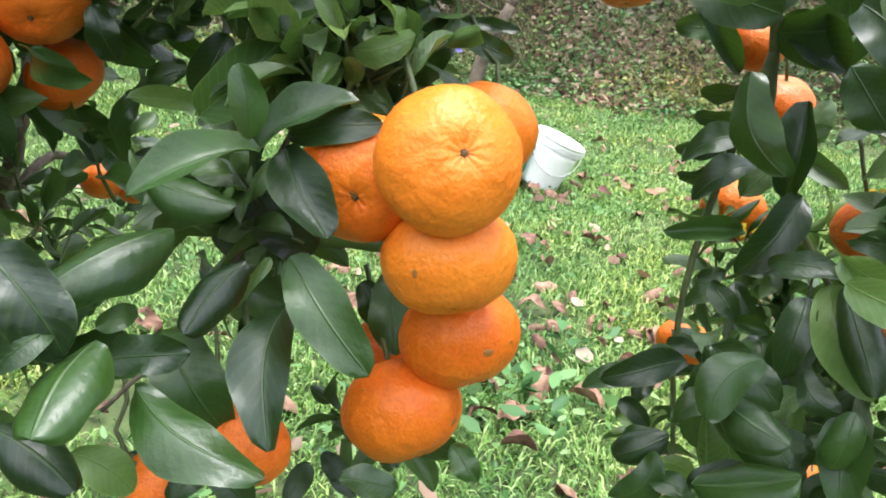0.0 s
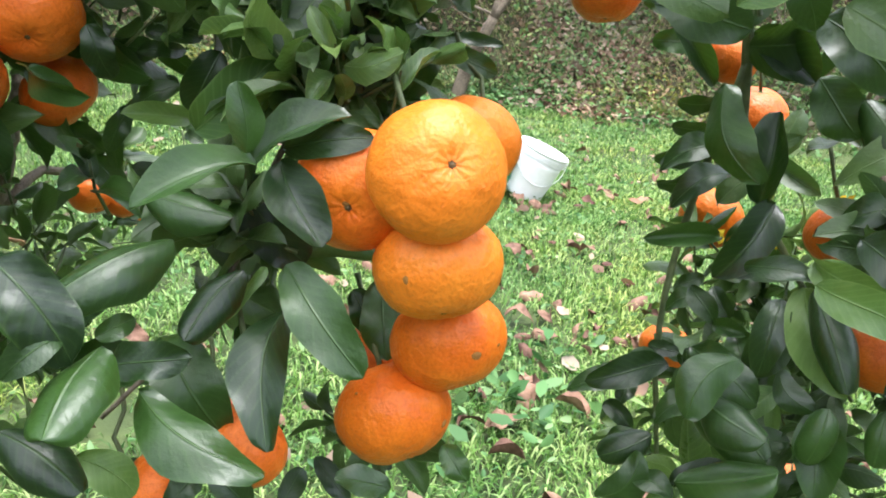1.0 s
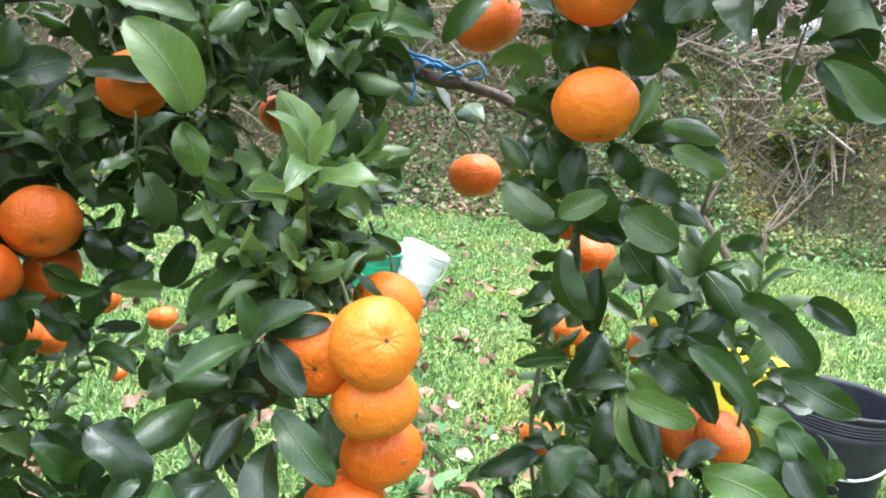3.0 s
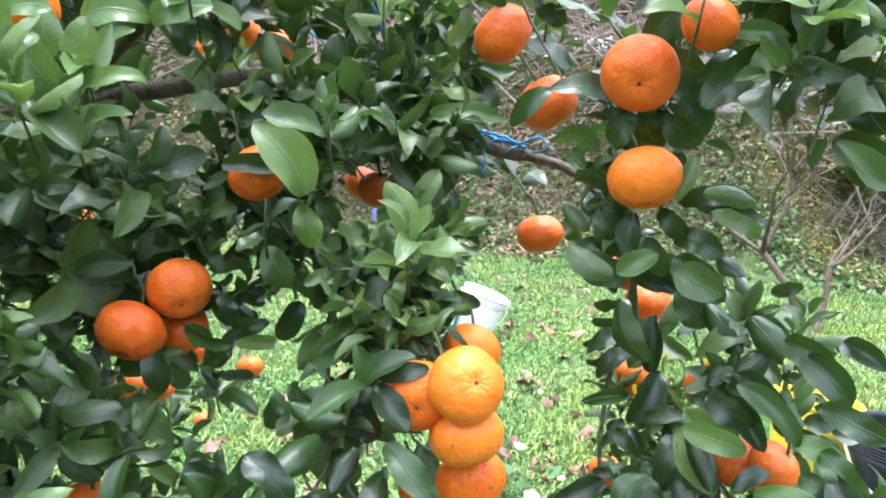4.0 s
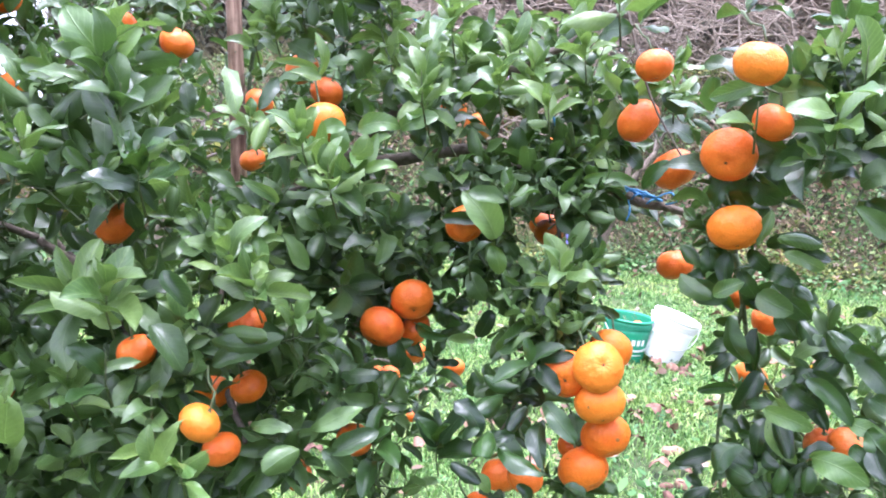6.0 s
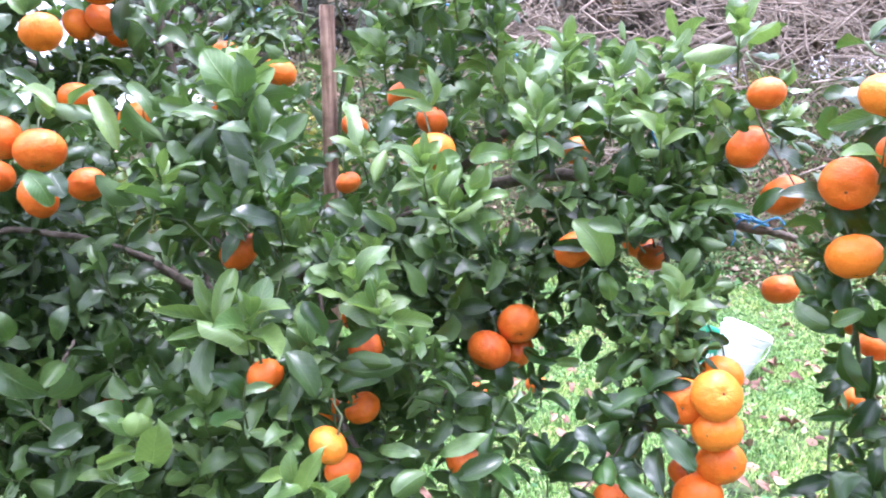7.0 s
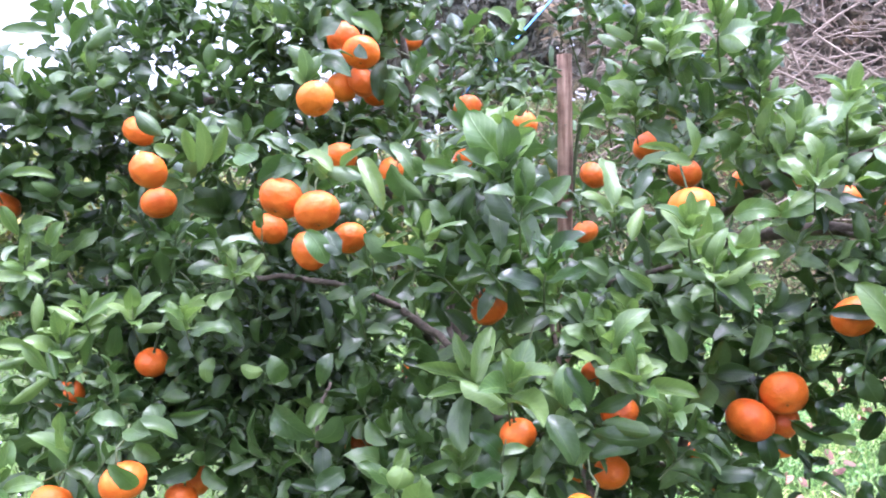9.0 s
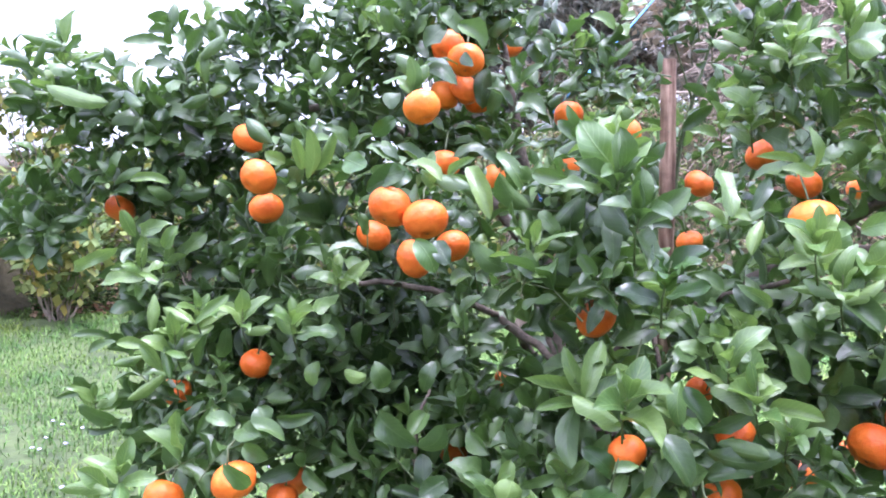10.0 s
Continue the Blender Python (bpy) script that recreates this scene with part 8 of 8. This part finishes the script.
mass(-1.61, 0.70, 1.83, 0.10, 0.09, 0.07, 4, 0.066, 0.10)
mass(-1.46, 0.79, 1.92, 0.10, 0.09, 0.10, 4, 0.066, 0.20)
mass(-1.35, 0.80, 1.88, 0.11, 0.09, 0.10, 4, 0.066, 0.20)
mass(-1.24, 0.79, 1.87, 0.09, 0.09, 0.10, 9, 0.064, 0.40)
mass(-1.26, 0.84, 2.00, 0.14, 0.09, 0.08, 2, 0.066, 0.30)
mass(-1.58, 0.81, 2.02, 0.20, 0.09, 0.06, 2, 0.066, 0.20)
mass(-1.16, 0.81, 1.92, 0.08, 0.09, 0.08, 6, 0.062, 0.10)
mass(-1.08, 0.88, 1.94, 0.08, 0.09, 0.08, 14, 0.060, 0.10)
mass(-1.88, 0.58, 1.73, 0.10, 0.09, 0.06, 9, 0.075, 0.20)
mass(-0.91, 1.33, 1.80, 0.08, 0.09, 0.05, 5, 0.060, 0.30)
mass(-0.45, 1.05, 1.74, 0.13, 0.09, 0.09, 8, 0.062, 0.05)
mass(-0.50, 1.03, 1.80, 0.08, 0.09, 0.08, 8, 0.060, 0.10)
mass(-1.99, 0.50, 1.41, 0.12, 0.09, 0.07, 12, 0.070, 0.06)
mass(-2.16, 0.59, 1.52, 0.12, 0.09, 0.06, 8, 0.070, 0.20)
shoots((-0.42, 1.52, 0.86), (0.17, 0.20, 0.11), 16, 0.055, leaf_rng, lambda p: True, None, None, 0.0)
mass(-1.59, 0.68, 1.74, 0.09, 0.09, 0.07, 4, 0.068, 0.10)
mass(-1.36, 0.71, 1.71, 0.09, 0.09, 0.07, 5, 0.068, 0.10)
mass(-1.30, 0.79, 1.74, 0.09, 0.09, 0.07, 5, 0.068, 0.10)
mass(-1.25, 0.86, 1.70, 0.08, 0.09, 0.06, 5, 0.068, 0.10)
mass(-1.21, 0.93, 1.66, 0.08, 0.09, 0.06, 8, 0.068, 0.05)
mass(-1.51, 0.72, 1.68, 0.08, 0.09, 0.06, 6, 0.068, 0.10)
mass(-1.11, 0.95, 1.70, 0.06, 0.09, 0.04, 6, 0.068, 0.05)
MATURE.finish("foliage", LEAVES, TREE, "dense glossy dark green leaves")
FRESH.finish("foliage", YOUNGS, TREE, "light green young leaves")
part("shoot_stem", STEMS, TWIG, TREE, kind="stuff")

# ---- blue twine ----
twine = thing("twine", (0.10, 0.765, 1.43), "blue plastic twine knotted round a branch", "twine")
wrap, start, along = ([], []), Vector((0.060, 0.805, 1.446)), Vector((0.075, -0.049, -0.022))
side = along.cross(Vector((0, 0, 1))).normalized()
over = side.cross(along).normalized()
coil = []
for i in range(90):
    w = i * 0.24
    coil.append(start + along * (i / 89 + 0.06 * math.sin(w * 0.31)) + (side * math.cos(w) + over * math.sin(w)) * (0.0082 + 0.0008 * math.sin(w * 1.7)))
part("wrap", tube(coil, 0.0016, 5, wrap), TWINE, twine)
for k, lift in enumerate((0.0085, 0.0095, 0.0075)):
    lie = [start + along * (q / 8 * 1.15 - 0.1) + over * lift + side * (0.004 * math.sin(q * 0.8 + k * 2) - 0.002 * k) for q in range(9)]
    part("strand", tube(lie, 0.0019, 5), TWINE, twine)
part("strand", tube(bow([(0.135, 0.755, 1.437), (0.10, 0.77, 1.447), (0.055, 0.795, 1.462), (0.015, 0.805, 1.495), (-0.03, 0.81, 1.54), (-0.06, 0.80, 1.60)], 5, 0.002), 0.0022, 5), TWINE, twine)
part("strand", tube(bow([(0.13, 0.755, 1.436), (0.152, 0.735, 1.446), (0.160, 0.73, 1.432), (0.145, 0.74, 1.427)], 4, 0.001), 0.0016, 5), TWINE, twine)
part("strand", tube(bow([(0.09, 0.775, 1.428), (0.092, 0.765, 1.41), (0.086, 0.76, 1.395)], 4, 0.001), 0.0014, 5), TWINE, twine)
line2 = thing("twine", (-1.011, 1.277, 1.806), "taut blue twine tied from a limb upward", "twine")
part("strand", tube(bow([(-1.028, 1.205, 1.752), (-1.011, 1.277, 1.806), (-1.027, 1.624, 1.953), (-1.021, 1.987, 2.134), (-1.000, 2.420, 2.368)], 3), 0.0038, 6), TWINE, line2)
part("knot", tube([(-1.035 + 0.022 * math.cos(w), 1.155 + 0.022 * math.sin(w), 1.52 + 0.002 * w) for w in (i * 0.6 for i in range(40))], 0.003, 5), TWINE, line2)
line3 = thing("twine", (-0.706, 1.806, 2.081), "blue twine slanting down behind the crown", "twine")
part("strand", tube(bow([(-0.833, 1.811, 2.225), (-0.706, 1.806, 2.081), (-0.499, 1.958, 1.960), (-0.299, 2.164, 1.842), (-0.042, 2.396, 1.697)], 4), 0.0036, 6), TWINE, line3)

# ---- the support post ----
post_bm = bmesh.new()
bmesh.ops.create_cone(post_bm, cap_ends=True, segments=14, radius1=0.021, radius2=0.019, depth=1.95)
bmesh.ops.subdivide_edges(post_bm, edges=[e for e in post_bm.edges if abs(e.verts[0].co.z - e.verts[1].co.z) > 1], cuts=14)
for v in post_bm.verts:
    v.co += v.normal * 0.004 * noise.noise(v.co * 6) + Vector((0.006 * math.sin(v.co.z * 2.2), 0, 0))
post_mesh = bpy.data.meshes.new("post")
post_bm.to_mesh(post_mesh)
post_bm.free()
post_mesh.materials.append(POST)
post_mesh.polygons.foreach_set("use_smooth", [True] * len(post_mesh.polygons))
post_ob = put(new("post", post_mesh), None, pose(-0.764, 1.36, 0.915, 0, -1.9, 0))
tagged(post_ob, "weathered reddish-brown wooden post standing behind the tree", "post")


# ---- buckets ----
def bucket(name, place, tilt, across, tall, mat, label, printed=False, bail=True, wire=0.0032):
    """A ribbed plastic pail with a rolled rim, a bottom and a wire bail."""
    m = Matrix.Translation(place) @ tilt
    root = thing(name, place, label, "bucket")
    R, B = across / 2, across / 2 * 0.80
    out = [(0.0, 0.004), (B - 0.012, 0.004), (B - 0.004, 0.0), (B, 0.008)]
    for k in range(1, 9):
        t = k / 10
        out.append((B + (R - B) * t * 0.95, tall * t))
    for k, t in enumerate((0.80, 0.83, 0.86, 0.89)):
        r = B + (R - B) * t * 0.95
        out += [(r, tall * t), (r + 0.008, tall * (t + 0.004)), (r + 0.008, tall * (t + 0.014)), (r, tall * (t + 0.018))]
    out += [(R * 0.985, tall * 0.95), (R + 0.006, tall * 0.955), (R + 0.008, tall * 0.985), (R + 0.003, tall), (R - 0.008, tall * 0.998), (R - 0.010, tall * 0.95)]
    inner = [(B + (R - B) * t - 0.006, tall * t) for t in (0.8, 0.5, 0.2, 0.04)] + [(0.0, tall * 0.035)]
    part("body", moved(lathe(out + inner, 48), m), mat, root)
    if bail:
        for side in (-1, 1):
            part("ear", moved(tube([(side * (R - 0.004), 0, tall * 0.885), (side * (R + 0.020), 0, tall * 0.885)], [0.016, 0.013], 10), m), mat, root)
        arc = [(math.cos(w) * (R + 0.014), -math.sin(w) * (R * 0.95), tall * 0.885 - math.sin(w) * tall * 0.52) for w in (math.pi * i / 16 for i in range(17))]
        part("bail", moved(tube(arc, wire, 8), m), WIRE, root, "thin white wire bail hanging down")
    if printed:
        for w, z, h, wide in ((-1.75, 0.47, 0.13, 0.11), (-1.50, 0.47, 0.13, 0.10), (-1.26, 0.47, 0.13, 0.10), (-1.55, 0.33, 0.05, 0.62), (-1.55, 0.24, 0.03, 0.45)):
            verts, faces = [], []
            for k in range(9):
                a = w + wide * (k / 8 - 0.5) * 1.6
                for j in (0, 1):
                    zz = tall * (z + h * j)
                    r = B + (R - B) * (zz / tall) * 0.95 + 0.004
                    verts.append((r * math.cos(a), r * math.sin(a), zz))
            faces = [(2 * k, 2 * k + 2, 2 * k + 3, 2 * k + 1) for k in range(8)]
            part("print", moved((verts, faces), m), PRINT, root, "worn white printed mark")
    return root


GB = Vector((0.88, 4.88, rise(0.88, 4.88)))
bucket("bucket", GB, pose(0, 0, 0, 3, 4, 20), 0.345, 0.33, GREEN_PLASTIC, "green plastic bucket of picked fruit standing in the grass", True)
WB = Vector((1.135, 4.86, rise(1.135, 4.86) + 0.035))
bucket("bucket", WB, pose(0, 0, 0, 4, 19, 0), 0.325, 0.33, WHITE_PLASTIC, "white plastic bucket leaning tipped against the green one", False)
pick_rng = random.Random(3)
for k in range(9):
    a = k * 2.4
    r = 0.11 * math.sqrt((k + 0.5) / 9)
    mandarin((GB.x + r * math.cos(a), GB.y + r * math.sin(a), GB.z + 0.235 + 0.012 * (k % 3)), 0.066, (0.1, 0.2, -1), "red" if k % 2 else "orange", "pail")
BB = Vector((2.27, 2.24, rise(2.27, 2.24)))
bucket("bucket", BB, pose(0, 0, 0, 0, 0, -30), 0.46, 0.40, BLACK_PLASTIC, "black plastic bucket with a white bail on the grass", wire=0.0055)
YB = Vector((2.16, 2.68, rise(2.16, 2.68)))
bucket("tub", YB, pose(0, 0, 0, 0, 3, 10), 0.37, 0.38, YELLOW_PLASTIC, "bright yellow plastic tub standing beside the black bucket", False, False)
clod = put(new("mandarin", FRUIT_MESH["red", 1]), None, pose(1.17, 4.60, 0.05, 30, 20, 0) @ Matrix.Diagonal((0.09, 0.08, 0.075, 1)))
clod.data = clod.data.copy()
clod.data.materials[0] = FALLEN
clod.name = "rotten_fruit"
tagged(clod, "brown shrivelled fruit lying beside the buckets", "fruit")

# ---- purple film, flowers ----
film_rng = random.Random(6)
fv, ff = [], []
for j in range(7):
    for i in range(7):
        fv.append((0.55 + 0.02 * i + film_rng.uniform(-0.008, 0.008), 5.9 + film_rng.uniform(-0.03, 0.03), 0.70 + 0.022 * j + film_rng.uniform(-0.008, 0.008)))
for j in range(6):
    for i in range(6):
        q = j * 7 + i
        ff.append((q, q + 1, q + 8, q + 7))
tagged(part("plastic_film", (fv, ff), PURPLE, None, "scrap of purple plastic film caught on a branch"), category="plastic scrap")


def flower(x, y, tall, mat, rng, label):
    z0 = rise(x, y)
    soup = ([], [])
    root = thing("flower", (x, y, z0), label, "flower", "small flowers in the grass")
    part("stem", tube([(x, y, z0), (x + 0.004, y, z0 + tall)], 0.0015, 5), TWIG, root)
    for k in range(7):
        a = k * 0.9 + rng.random()
        d = Vector((math.cos(a), math.sin(a), 0.5)) * 0.012
        s = Vector((-math.sin(a), math.cos(a), 0)) * 0.006
        c = Vector((x, y, z0 + tall))
        q = len(soup[0])
        soup[0].extend([tuple(c), tuple(c + d * 0.6 + s), tuple(c + d), tuple(c + d * 0.6 - s)])
        soup[1].append((q, q + 1, q + 2, q + 3))
    part("petals", soup, mat, root)


flower_rng = random.Random(14)
for _ in range(42):
    flower(flower_rng.uniform(-4.6, -2.9), flower_rng.uniform(1.6, 3.4), flower_rng.uniform(0.07, 0.12), PETAL, flower_rng, "small pale lilac flower in the grass")
# Added yellow scraps among the leaves stand in for glimpses of the yellow tub.
for x, y, z in ((0.33, 0.74, 1.12), (0.37, 0.73, 1.11), (0.42, 0.70, 1.13), (0.39, 0.68, 1.17), (0.44, 0.72, 1.22)):
    bv, bf = [], []
    for k in range(9):
        c = Vector((x, y, z)) + Vector([flower_rng.gauss(0, 0.006) for _ in range(3)])
        d = Vector([flower_rng.uniform(-1, 1) for _ in range(3)]).normalized() * 0.006
        e = d.cross(Vector((0.2, 0.9, 0.3))).normalized() * 0.005
        q = len(bv)
        bv += [tuple(c - d), tuple(c + e), tuple(c + d), tuple(c - e)]
        bf.append((q, q + 1, q + 2, q + 3))
    part("yellowed_leaf_tuft", (bv, bf), TUB_GLIMPSE, TREE, "small yellow scraps standing in for glimpses of the tub")
